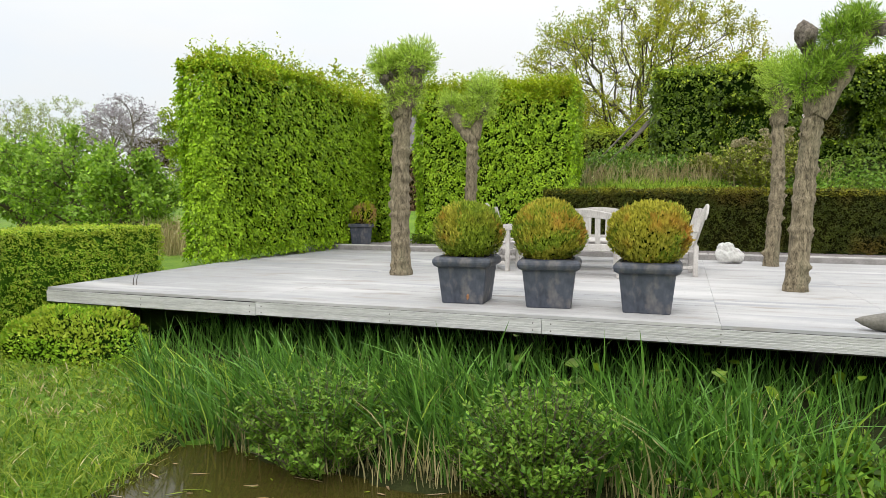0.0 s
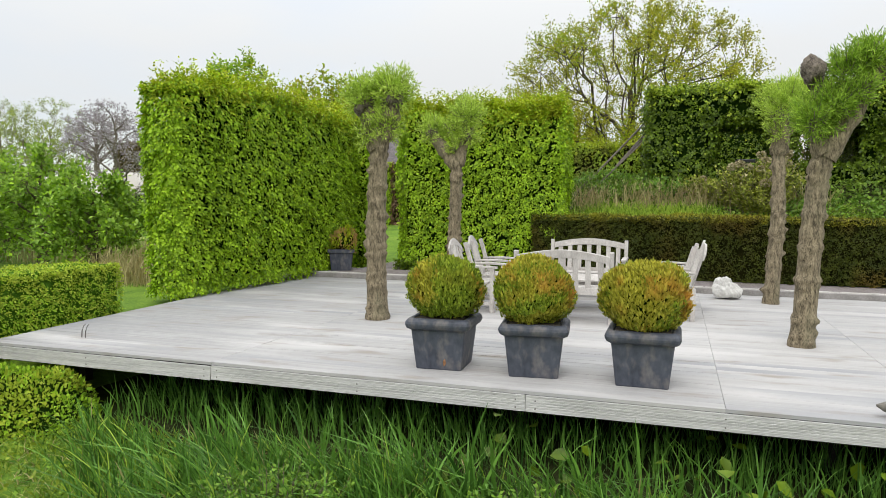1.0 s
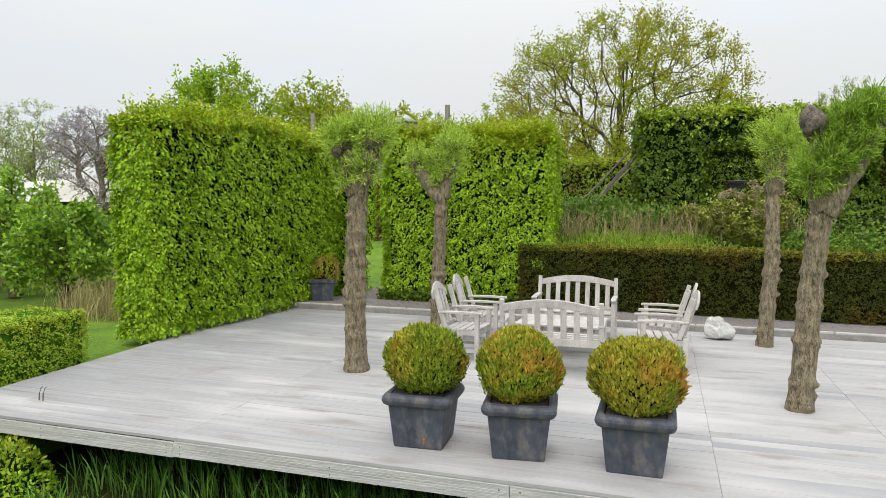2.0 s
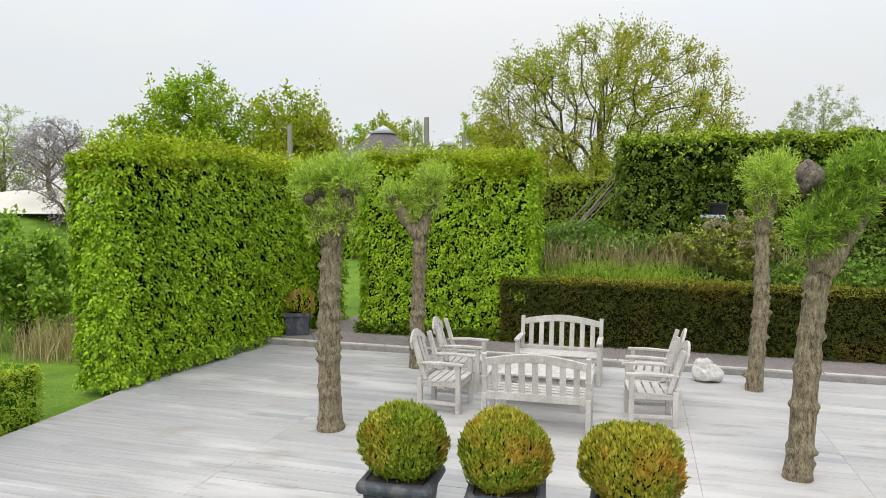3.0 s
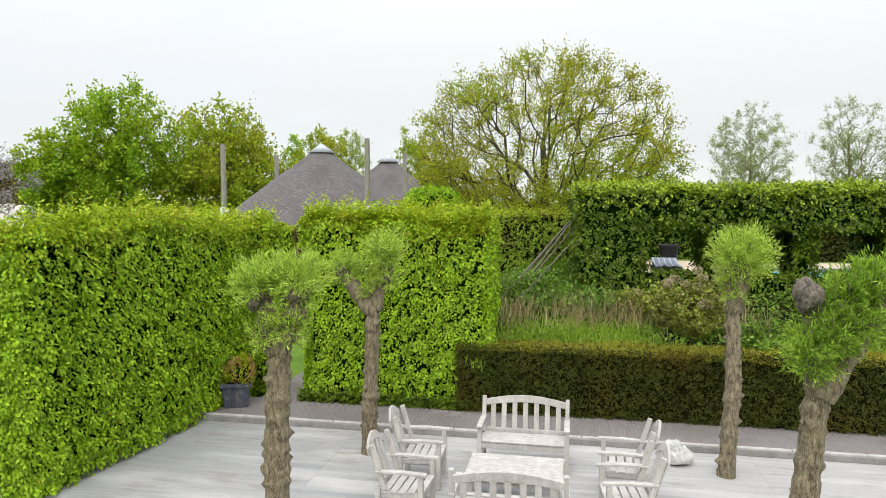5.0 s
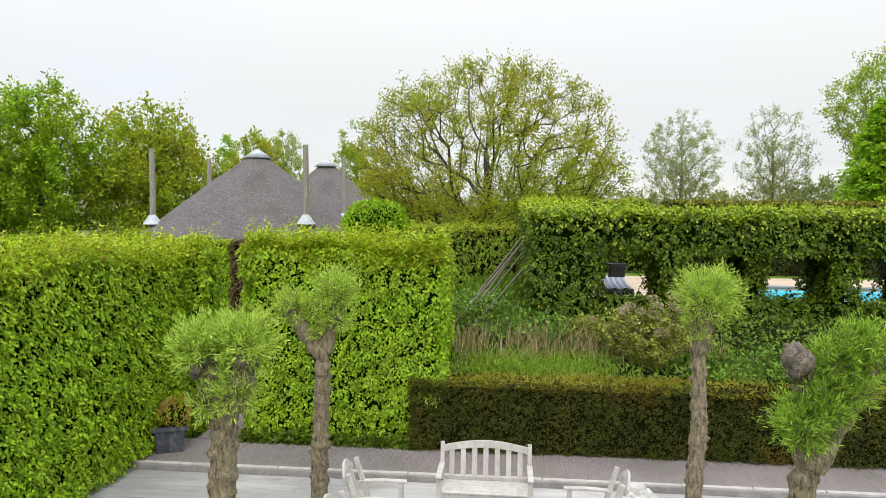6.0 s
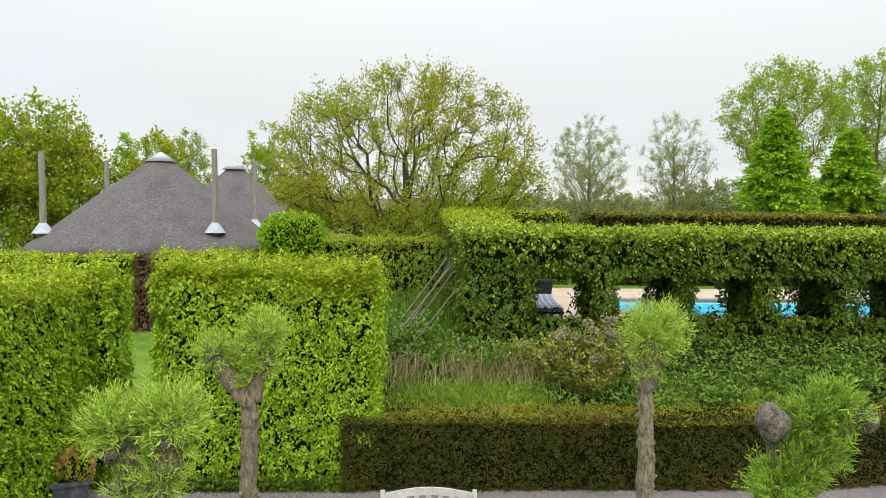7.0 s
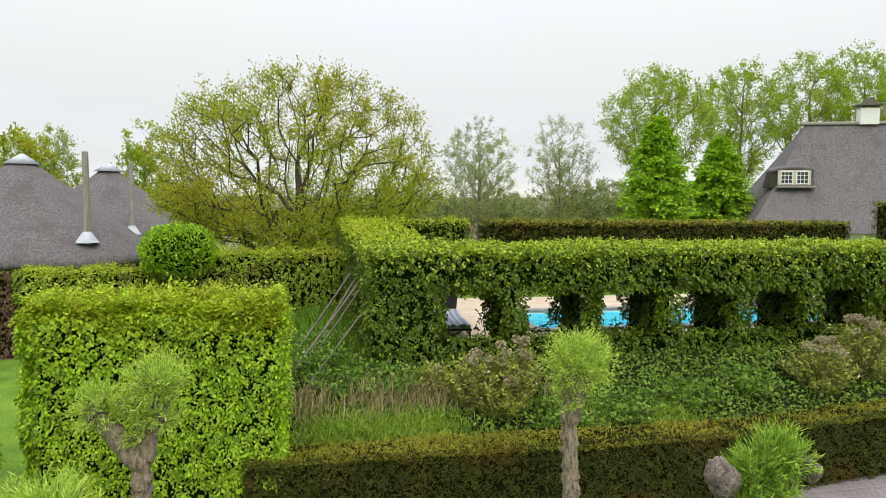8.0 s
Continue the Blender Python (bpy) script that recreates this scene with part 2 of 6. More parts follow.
M_REED = leafy("reed_blade", (0.014, 0.065, 0.006), (0.20, 0.41, 0.06), sheer=0.25, spec=0.4)
M_STRAW = leafy("dry_reed", (0.27, 0.22, 0.09), (0.58, 0.51, 0.26), sheer=0.2)
M_SHRUB = leafy("waterside_shrub_leaf", (0.030, 0.10, 0.006), (0.25, 0.43, 0.045), sheer=0.3, spec=0.2)
M_IVYGROUND = leafy("ground_ivy_leaf", (0.045, 0.107, 0.007), (0.246, 0.361, 0.049), sheer=0.25, spec=0.25)
M_SEEDHEAD = leafy("dry_seedhead", (0.18, 0.11, 0.05), (0.48, 0.36, 0.24), sheer=0.1)
M_OAK = leafy("young_oak_leaf", (0.18, 0.205, 0.011), (0.55, 0.55, 0.05), sheer=0.5, spec=0.15)
M_LEAF_MID = leafy("spring_tree_leaf", (0.13, 0.23, 0.008), (0.50, 0.63, 0.040), sheer=0.45, spec=0.15)
M_LEAF_FAR = leafy("far_field_leaf", (0.06, 0.085, 0.028), (0.20, 0.245, 0.075), sheer=0.35, spec=0.1)
# far trees' young leaves, paled so the colour holds the distance haze
M_LEAF_PALE = leafy("pale_young_hazy_leaf", (0.18, 0.23, 0.07), (0.42, 0.48, 0.17), sheer=0.45, spec=0.15)
M_LEAF_FIR = leafy("bright_conifer_leaf", (0.15, 0.30, 0.010), (0.52, 0.76, 0.050), sheer=0.4, spec=0.15)
M_BLOSSOM = leafy("pale_blossom", (0.24, 0.20, 0.23), (0.48, 0.44, 0.48), sheer=0.3)
M_BUSH = leafy("orchard_leaf", (0.08, 0.19, 0.012), (0.42, 0.60, 0.10), sheer=0.35, spec=0.2)
M_HYDRANGEA = leafy("hydrangea_leaf", (0.10, 0.13, 0.015), (0.42, 0.46, 0.07), sheer=0.25, spec=0.2)
M_DRYHEAD = leafy("dry_flower_head", (0.24, 0.20, 0.11), (0.52, 0.46, 0.29), sheer=0.15, spec=0.1)
M_BROWNBEECH = leafy("brown_beech_leaf", (0.08, 0.062, 0.022), (0.20, 0.16, 0.06), sheer=0.15, spec=0.2)
M_COPPER = leafy("copper_beech_leaf", (0.085, 0.048, 0.018), (0.21, 0.125, 0.055), sheer=0.15)
M_BRICK = surface("clinker_paver", (0.19, 0.165, 0.162), (0.265, 0.235, 0.23), scale=1.2, fine=60, rough=0.9, bump=0.3, islands=0.22, stain=(0.15, 0.14, 0.10), stain_scale=1.0, stain_amount=0.4)
M_JOINT = surface("joint_sand", (0.17, 0.15, 0.145), (0.24, 0.214, 0.208), scale=20, rough=0.95)
M_KERB = surface("concrete_kerb", (0.36, 0.34, 0.32), (0.55, 0.53, 0.50), scale=5, rough=0.85, bump=0.3)
M_KERB_FACE = surface("grey_riser", (0.20, 0.19, 0.18), (0.32, 0.30, 0.29), scale=5, rough=0.85, bump=0.3)
M_THATCH = surface("grey_thatch", (0.066, 0.059, 0.062), (0.20, 0.180, 0.180), scale=2.2, fine=15.0, rough=0.95, bump=1.0, stretch=(5, 5, 0.45), stain=(0.085, 0.073, 0.07), stain_scale=0.28, stain_amount=0.6)
M_POLE = surface("grey_timber_pole", (0.20, 0.185, 0.16), (0.36, 0.34, 0.30), scale=4, fine=30, rough=0.85, bump=0.4, stretch=(3, 3, 0.5))
M_OLDPOLE = surface("brown_old_pole", (0.09, 0.075, 0.06), (0.20, 0.175, 0.145), scale=4, fine=30, rough=0.9, bump=0.4)
M_ZINC = surface("zinc_flashing", (0.36, 0.39, 0.45), (0.55, 0.58, 0.63), scale=4, rough=0.6, bump=0.3)
M_LAWN = surface("lawn", (0.05, 0.12, 0.008), (0.16, 0.26, 0.02), scale=1.5, fine=30, rough=0.95, bump=0.5, stain=(0.20, 0.20, 0.06), stain_scale=0.4, stain_amount=0.4)
M_MEADOW = surface("dry_meadow", (0.085, 0.09, 0.035), (0.165, 0.152, 0.08), scale=0.15, fine=2.0, rough=0.95, bump=0.3, stain=(0.12, 0.16, 0.04), stain_scale=0.05, stain_amount=0.7)
M_TERRACE = surface("sandstone_paving", (0.42, 0.33, 0.24), (0.60, 0.49, 0.38), scale=3, rough=0.85, bump=0.2)
M_POOLTILE = surface("pool_lining", (0.14, 0.66, 0.82), (0.22, 0.76, 0.90), scale=3, rough=0.5, bump=0.05)
M_STONE = surface("white_stone", (0.42, 0.41, 0.39), (0.68, 0.67, 0.65), scale=6, fine=30, rough=0.8, bump=0.7, stain=(0.42, 0.40, 0.36), stain_scale=3.5, stain_amount=0.4)
M_WHITE = surface("white_paint", (0.70, 0.69, 0.66), (0.82, 0.81, 0.79), scale=5, rough=0.5, bump=0.05)
M_CREAM = surface("cream_wall", (0.50, 0.44, 0.34), (0.62, 0.56, 0.45), scale=4, rough=0.85)
M_BLACK = surface("black_plastic", (0.015, 0.015, 0.018), (0.035, 0.035, 0.04), scale=5, rough=0.5)
M_FABRIC_A = surface("grey_cushion", (0.20, 0.22, 0.28), (0.28, 0.31, 0.38), scale=8, rough=0.9)
M_FABRIC_B = surface("pale_cushion_stripe", (0.34, 0.37, 0.45), (0.44, 0.47, 0.55), scale=8, rough=0.9)
M_DUCK_A = surface("duck_beige", (0.11, 0.10, 0.085), (0.20, 0.185, 0.16), scale=12, rough=0.6)
M_DUCK_B = surface("duck_dark", (0.05, 0.048, 0.048), (0.10, 0.095, 0.09), scale=12, rough=0.6)
M_SCREW = surface("screw_head", (0.10, 0.09, 0.085), (0.18, 0.16, 0.15), rough=0.5)
M_FIELD = surface("pale_building_roof", (0.50, 0.47, 0.42), (0.62, 0.59, 0.54), scale=0.5, rough=0.9)


def clear_glass(name):
    m = bpy.data.materials.new(name)
    m.use_nodes = True
    b = m.node_tree.nodes["Principled BSDF"]
    b.inputs["Base Color"].default_value = (0.04, 0.05, 0.06, 1)
    b.inputs["Roughness"].default_value = 0.05
    b.inputs["Specular IOR Level"].default_value = 0.6
    return m


def water_surface(name, tint, rough, alpha, wave, ripple=0.15):
    m = bpy.data.materials.new(name)
    m.use_nodes = True
    t = m.node_tree
    b = t.nodes["Principled BSDF"]
    b.inputs["Base Color"].default_value = (*tint, 1)
    b.inputs["Roughness"].default_value = rough
    b.inputs["Alpha"].default_value = alpha
    b.inputs["IOR"].default_value = 1.33
    co = t.nodes.new("ShaderNodeTexCoord")
    no = t.nodes.new("ShaderNodeTexNoise")
    no.inputs["Scale"].default_value, no.inputs["Detail"].default_value = wave, 3.0
    bp = t.nodes.new("ShaderNodeBump")
    bp.inputs["Strength"].default_value, bp.inputs["Distance"].default_value = ripple, 0.02
    t.links.new(co.outputs["Object"], no.inputs["Vector"])
    t.links.new(no.outputs["Fac"], bp.inputs["Height"])
    t.links.new(bp.outputs["Normal"], b.inputs["Normal"])
    return m


M_PANE = clear_glass("window_pane")
M_DITCH = water_surface("brown_ditch_water", (0.042, 0.036, 0.008), 0.08, 1.0, 2.0, 0.05)
M_POOLWATER = water_surface("pool_water", (0.10, 0.72, 0.90), 0.05, 0.35, 4.0)


# ---- mesh tools ----
def raw_mesh(name, verts, quads, mats, smooth=False, index=None):
    """A mesh from arrays of vertices and four-cornered faces."""
    me = bpy.data.meshes.new(name)
    verts = np.asarray(verts, dtype=np.float32)
    quads = np.asarray(quads, dtype=np.int32)
    me.vertices.add(len(verts))
    me.vertices.foreach_set("co", verts.ravel())
    me.loops.add(quads.size)
    me.loops.foreach_set("vertex_index", quads.ravel())
    me.polygons.add(len(quads))
    me.polygons.foreach_set("loop_start", np.arange(0, quads.size, 4, dtype=np.int32))
    if smooth:
        me.polygons.foreach_set("use_smooth", np.ones(len(quads), dtype=bool))
    if index is not None:
        me.polygons.foreach_set("material_index", np.asarray(index, dtype=np.int32))
    me.update(calc_edges=True)
    me.validate()
    for m in (mats if isinstance(mats, (list, tuple)) else [mats]):
        me.materials.append(m)
    return me


def put(name, me, parent=None, label="", m=None):
    ob = new(name, me)
    if parent is not None:
        ob.parent = parent
    if m is not None:
        ob.matrix_basis = m
    if label:
        ob["label"] = label
    return ob


def part(name, bm, material, parent, label="", m=None, smooth=False):
    """Links a bmesh as one mesh object under a thing or a part."""
    me = bpy.data.meshes.new(name)
    if smooth:
        for f in bm.faces:
            f.smooth = True
    bm.to_mesh(me)
    bm.free()
    me.materials.append(material)
    return put(name, me, parent, label, m)


def thing(name, label, category, m=None, group="", kind=""):
    ob = new(name)
    ob.empty_display_size = 0.1
    if m is not None:
        ob.matrix_basis = m
    return tagged(ob, label, category, group, kind)


def box_bm(sx, sy, sz, cx=0, cy=0, cz=0, bevel=0.004, rot=None, segs=1):
    """A bevelled board about (cx, cy, cz)."""
    bm = bmesh.new()
    bmesh.ops.create_cube(bm, size=1.0, matrix=Matrix.Diagonal((sx, sy, sz, 1)))
    if bevel:
        bmesh.ops.bevel(bm, geom=list(bm.edges), offset=bevel, segments=segs, affect="EDGES", profile=0.5)
    if rot is not None:
        bmesh.ops.transform(bm, matrix=rot, verts=bm.verts)
    bmesh.ops.translate(bm, vec=(cx, cy, cz), verts=bm.verts)
    return bm


def merge_bm(parts):
    out = bmesh.new()
    for b in parts:
        me = bpy.data.meshes.new("tmp")
        b.to_mesh(me)
        b.free()
        out.from_mesh(me)
        bpy.data.meshes.remove(me)
    return out


def prism_bm(outline, thick, axis="y", bevel=0.004):
    """A board of the given outline (two coordinates), thick along the third axis."""
    bm = bmesh.new()
    def at(a, b, c):
        return (a, c, b) if axis == "y" else ((c, a, b) if axis == "x" else (a, b, c))
    v0 = [bm.verts.new(at(a, b, -thick / 2)) for a, b in outline]
    v1 = [bm.verts.new(at(a, b, thick / 2)) for a, b in outline]
    k = len(outline)
    bm.faces.new(v0)
    bm.faces.new(v1[::-1])
    for i in range(k):
        bm.faces.new((v0[i], v1[i], v1[(i + 1) % k], v0[(i + 1) % k]))
    bmesh.ops.recalc_face_normals(bm, faces=bm.faces)
    if bevel:
        bmesh.ops.bevel(bm, geom=[e for e in bm.edges if e.calc_face_angle(0) > 0.5], offset=bevel, segments=1, affect="EDGES")
    return bm


def wav(P, scale, seed):
    """Smooth noise, about -1 to 1, at the points P."""
    r = np.random.default_rng(seed)
    out = np.zeros(len(P))
    for _ in range(7):
        k = r.normal(size=3) * scale
        out += np.sin(P @ k + r.uniform(0, 6.28))
    return out / 3.0


def unit(a):
    return a / np.maximum(np.linalg.norm(a, axis=-1, keepdims=True), 1e-9)


def leaves_mesh(name, P, D, N, L, W, mats, fold=0.25, index=None, simple=False):
    """One oval, folded leaf at each point P, along D, facing N, L long and W wide."""
    n = len(P)
    D = unit(D)
    S = unit(np.cross(D, N))
    N = np.cross(S, D)
    L, W = np.broadcast_to(L, n)[:, None], np.broadcast_to(W, n)[:, None] * 0.5
    if simple:
        V = np.stack([P, P + D * L * 0.45 + S * W + N * W * fold, P + D * L, P + D * L * 0.45 - S * W + N * W * fold], 1)
        return raw_mesh(name, V.reshape(-1, 3), (np.arange(n) * 4)[:, None] + np.arange(4), mats, index=index)
    V = np.empty((n, 6, 3))
    V[:, 0] = P
    V[:, 1] = P + D * L * 0.30 + S * W + N * W * fold
    V[:, 2] = P + D * L * 0.68 + S * W * 0.8 + N * W * fold
    V[:, 3] = P + D * L
    V[:, 4] = P + D * L * 0.68 - S * W * 0.8 + N * W * fold
    V[:, 5] = P + D * L * 0.30 - S * W + N * W * fold
    base = (np.arange(n) * 6)[:, None]
    Q = np.concatenate([base + np.array([0, 1, 2, 3]), base + np.array([0, 3, 4, 5])], axis=1).reshape(-1, 4)
    idx = None if index is None else np.repeat(index, 2)
    return raw_mesh(name, V.reshape(-1, 3), Q, mats, index=idx)


def blades_mesh(name, P, H, lean, W, mats, curve=1.0, index=None, r=None):
    """Grass blades: at each point P a tapering strip H high that bows over along lean."""
    n = len(P)
    r = r or np.random.default_rng(5)
    H = np.broadcast_to(H, n)[:, None]
    W = np.broadcast_to(W, n)[:, None] * 0.5
    side = unit(np.stack([-lean[:, 1], lean[:, 0], np.zeros(n)], 1) + r.normal(0, 0.5, (n, 3)) * np.array([1, 1, 0]))
    V = np.empty((n, 4, 2, 3))
    for i, (u, w) in enumerate(((0, 0.8), (0.4, 1.0), (0.75, 0.7), (1.0, 0.08))):
        c = P + np.array([0, 0, 1.0]) * H * (u - 0.18 * curve * u * u * np.linalg.norm(lean, axis=1, keepdims=True)) + lean * H * (u ** 1.8) * curve
        V[:, i, 0], V[:, i, 1] = c - side * W * w, c + side * W * w
    base = (np.arange(n) * 8)[:, None]
    Q = np.concatenate([base + np.array([2 * i, 2 * i + 1, 2 * i + 3, 2 * i + 2]) for i in range(3)], axis=1).reshape(-1, 4)
    idx = None if index is None else np.repeat(index, 3)
    return raw_mesh(name, V.reshape(-1, 3), Q, mats, index=idx)


def tube_arrays(pts, radii, sides=7):
    pts = np.asarray(pts, float)
    k = len(pts)
    T = unit(np.gradient(pts, axis=0))
    up = np.where(np.abs(T[:, 2:3]) > 0.9, np.array([[1.0, 0, 0]]), np.array([[0, 0, 1.0]]))
    A = unit(np.cross(T, up))
    B = np.cross(T, A)
    ang = np.linspace(0, 2 * np.pi, sides, endpoint=False)
    V = pts[:, None] + (A[:, None] * np.cos(ang)[None, :, None] + B[:, None] * np.sin(ang)[None, :, None]) * np.asarray(radii)[:, None, None]
    i, j = np.meshgrid(np.arange(k - 1), np.arange(sides), indexing="ij")
    Q = np.stack([i * sides + j, i * sides + (j + 1) % sides, (i + 1) * sides + (j + 1) % sides, (i + 1) * sides + j], -1).reshape(-1, 4)
    return V.reshape(-1, 3), Q


def join_arrays(items):
    V, Q, o = [], [], 0
    for v, q in items:
        V.append(v)
        Q.append(q + o)
        o += len(v)
    return np.concatenate(V), np.concatenate(Q)


def grid_faces(origin, u, v, normal, density, r):
    """Random points over a flat face, with its normal."""
    u, v = np.asarray(u, float), np.asarray(v, float)
    n = int(np.linalg.norm(np.cross(u, v)) * density)
    s = r.random((n, 2))
    return np.asarray(origin, float) + s[:, :1] * u + s[:, 1:] * v, np.broadcast_to(np.asarray(normal, float), (n, 3))


def hedge(name, label, x0, x1, y0, y1, z0, z1, leaf, width, density, mat_side, mat_top, core, seed, wobble=0.07, faces="+x-x+y-y+z", m=None, category="hedge",
          droop=0.8, top_extra=1.0, shoots=0.0, holes=(), group="", ztop=None, ledge=None, sprays=0, spray=4, corner=0.0, flare=0.0, fresh=0.04):
    """A clipped hedge: a core in inner-shade colour and a skin of single leaves. holes: (x0, x1, z0, z1) cut through
    from front to back.
    """
    r = np.random.default_rng(seed)
    def inside_hole(P, pad):
        h = np.zeros(len(P), bool)
        for a, b, c, d in holes:
            h |= (P[:, 0] > a + pad) & (P[:, 0] < b - pad) & (P[:, 2] > c + pad) & (P[:, 2] < d - pad)
        return h
    inset = width * 1.2 + wobble * 1.2 + 0.3 * corner + flare
    boxes = [(x0, x1, y0, y1, z0, z1)]
    if holes:
        lo, hi = min(h[2] for h in holes), max(h[3] for h in holes)
        xs = [x0] + [c for h in holes for c in (h[0], h[1])] + [x1]
        boxes = [(x0, x1, y0, y0 + ledge, z0, lo), (x0, x1, y0, y1, hi, z1)] + [(xs[i], xs[i + 1], y0, y1, z0, hi + 2 * inset) for i in range(0, len(xs), 2)]
    items = []
    for a, b, c, d, e, f in boxes:
        bm = bmesh.new()
        bmesh.ops.create_cube(bm, size=1.0, matrix=Matrix.Translation(((a + b) / 2, (c + d) / 2, (e + f) / 2)) @ Matrix.Diagonal((max(b - a - 2 * inset, 0.05), max(d - c - 2 * inset, 0.05), f - e - 2 * inset if e > z0 else f - e - inset, 1)))
        bmesh.ops.subdivide_edges(bm, edges=list(bm.edges), cuts=6, use_grid_fill=True)
        items.append(bm)
    bm = merge_bm(items)
    co = np.array([v.co for v in bm.verts])
    dz = wav(co, 2.5, seed) * wobble * 0.3
    for v, d in zip(bm.verts, dz):
        v.co += Vector((d, d * 0.7, d * 0.5))
    me = bpy.data.meshes.new(name)
    bm.to_mesh(me)
    bm.free()
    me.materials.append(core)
    ob = tagged(put(name, me, m=m), label, category, group)
    P, N, T = [], [], []
    def add(face, kind):
        P.append(face[0]); N.append(face[1]); T.append(np.full(len(face[0]), kind))
    w, dpt, h = x1 - x0, y1 - y0, z1 - z0
    if "-y" in faces: add(grid_faces((x0, y0, z0), (w, 0, 0), (0, 0, h), (0, -1, 0), density, r), 0)
    if "+y" in faces: add(grid_faces((x0, y1, z0), (w, 0, 0), (0, 0, h), (0, 1, 0), density * 0.3, r), 0)
    if "-x" in faces: add(grid_faces((x0, y0, z0), (0, dpt, 0), (0, 0, h), (-1, 0, 0), density, r), 0)
    if "+x" in faces: add(grid_faces((x1, y0, z0), (0, dpt, 0), (0, 0, h), (1, 0, 0), density, r), 0)
    if "+z" in faces: add(grid_faces((x0, y0, z1), (w, 0, 0), (0, dpt, 0), (0, 0, 1), density * top_extra, r), 1)
    for a, b, c, d in holes:
        dp = (0, dpt, 0)
        for f in (((a, y0, c), dp, (0, 0, d - c), (1, 0, 0)), ((b, y0, c), dp, (0, 0, d - c), (-1, 0, 0)), ((a, y0, c), (0, ledge, 0), (b - a, 0, 0), (0, 0, 1)), ((a, y0, d), dp, (b - a, 0, 0), (0, 0, -1))):
            q = grid_faces(*f, density, r)
            P.append(q[0]); N.append(q[1]); T.append(np.full(len(q[0]), 2))
    # fill the edges, where two faces draw back from each other
    for ex, ey in ((x0, y0), (x1, y0), (x0, y1), (x1, y1)):
        k_ = int(density * 0.16 * h)
        dn = unit(np.array([1.0 if ex == x1 else -1.0, 1.0 if ey == y1 else -1.0, 0.0]))
        P.append(np.stack([np.full(k_, ex), np.full(k_, ey), z0 + r.random(k_) * h], 1) + r.normal(0, 0.03, (k_, 3)) * np.array([1, 1, 0]) - dn * 0.05); N.append(np.tile(dn, (k_, 1))); T.append(np.zeros(k_))
    k_ = int(density * 0.12 * w)
    for ey, sg in ((y0, -1.0), (y1, 1.0)):
        dn = unit(np.array([0, sg, 1.0]))
        P.append(np.stack([x0 + r.random(k_) * w, np.full(k_, ey), np.full(k_, z1)], 1) - dn * 0.05); N.append(np.tile(dn, (k_, 1))); T.append(np.ones(k_))
    k_ = int(density * 0.12 * dpt)
    for ex, sg in ((x0, -1.0), (x1, 1.0)):
        dn = unit(np.array([sg, 0, 1.0]))
        P.append(np.stack([np.full(k_, ex), y0 + r.random(k_) * dpt, np.full(k_, z1)], 1) - dn * 0.05); N.append(np.tile(dn, (k_, 1))); T.append(np.ones(k_))
    # loose sprays above the clipped top
    if sprays:
        st = np.stack([r.uniform(x0 + 0.08, x1 - 0.08, sprays), r.uniform(y0 + 0.08, y1 - 0.08, sprays), np.full(sprays, z1)], 1)
        tall = np.where(r.random(sprays) < 0.10, r.uniform(0.2, 0.38, sprays), r.uniform(0.08, 0.28, sprays))
        lean_ = r.normal(0, 0.3, (sprays, 3)) + np.array([0, 0, 1.0])
        for q_ in np.linspace(0.1, 1.0, 8):
            P.append(st + lean_ * (tall * q_)[:, None] + r.normal(0, 0.02, (sprays, 3))); N.append(np.tile([0, 0, 1.0], (sprays, 1))); T.append(np.full(sprays, 1))
    P, N, T = np.concatenate(P), np.concatenate(N).copy(), np.concatenate(T)
    if holes:
        keep = ~(inside_hole(P, 0.0) & (T == 0))
        P, N, T = P[keep], N[keep], T[keep]
    n = len(P)
    zz = np.clip((P[:, 2] - z0) / (z1 - z0), 0, 1)
    top = T == 1
    # the top rounds off towards its rims
    rim = np.minimum(np.minimum(P[:, 0] - x0, x1 - P[:, 0]), np.minimum(P[:, 1] - y0, y1 - P[:, 1]))
    P[:, 2] -= np.where(top & (P[:, 2] <= z1 + 0.02), 0.9 * wobble * np.clip(1 - rim / 0.22, 0, 1) ** 2, 0)
    if corner:
        dx, dy = P[:, 0] - (x1 - corner), (y0 + corner) - P[:, 1]
        bend = (dx > 0) & (dy > 0)
        far_ = np.hypot(dx, dy) + 1e-6
        k_ = np.where(bend, np.maximum(dx, dy) / far_, 1.0)
        P[:, 0], P[:, 1] = np.where(bend, x1 - corner + dx * k_, P[:, 0]), np.where(bend, y0 + corner - dy * k_, P[:, 1])
        side_ = bend & ~top
        N[side_] = np.stack([dx / far_, -dy / far_, np.zeros(n)], 1)[side_]
    if flare:
        P[:, 0] += np.sign((x0 + x1) / 2 - P[:, 0]) * flare * (1 - zz) * np.clip(np.abs(P[:, 0] - (x0 + x1) / 2) / (w / 2), 0, 1)
        P[:, 1] += flare * (1 - zz) * np.clip((y0 + 0.6 - P[:, 1]) / 0.6, 0, 1)
    bulge = wav(P, 2.2, seed + 1) * wobble * 0.7 + wav(P, 7.0, seed + 2) * wobble * 0.6 + wav(P, 17.0, seed + 3) * wobble * 0.45
    if ztop is not None:
        P[:, 2] += ztop(P[:, 0], P[:, 1]) * zz
    # each shoot carries a flat spray of alternate leaves
    pick = r.random(n) < 1.0 / spray * (1.0 - 0.22 * wav(P, 12.0, seed + 4))
    P, N, T, zz, bulge, top = P[pick], N[pick], T[pick], zz[pick], bulge[pick], top[pick]
    n = len(P)
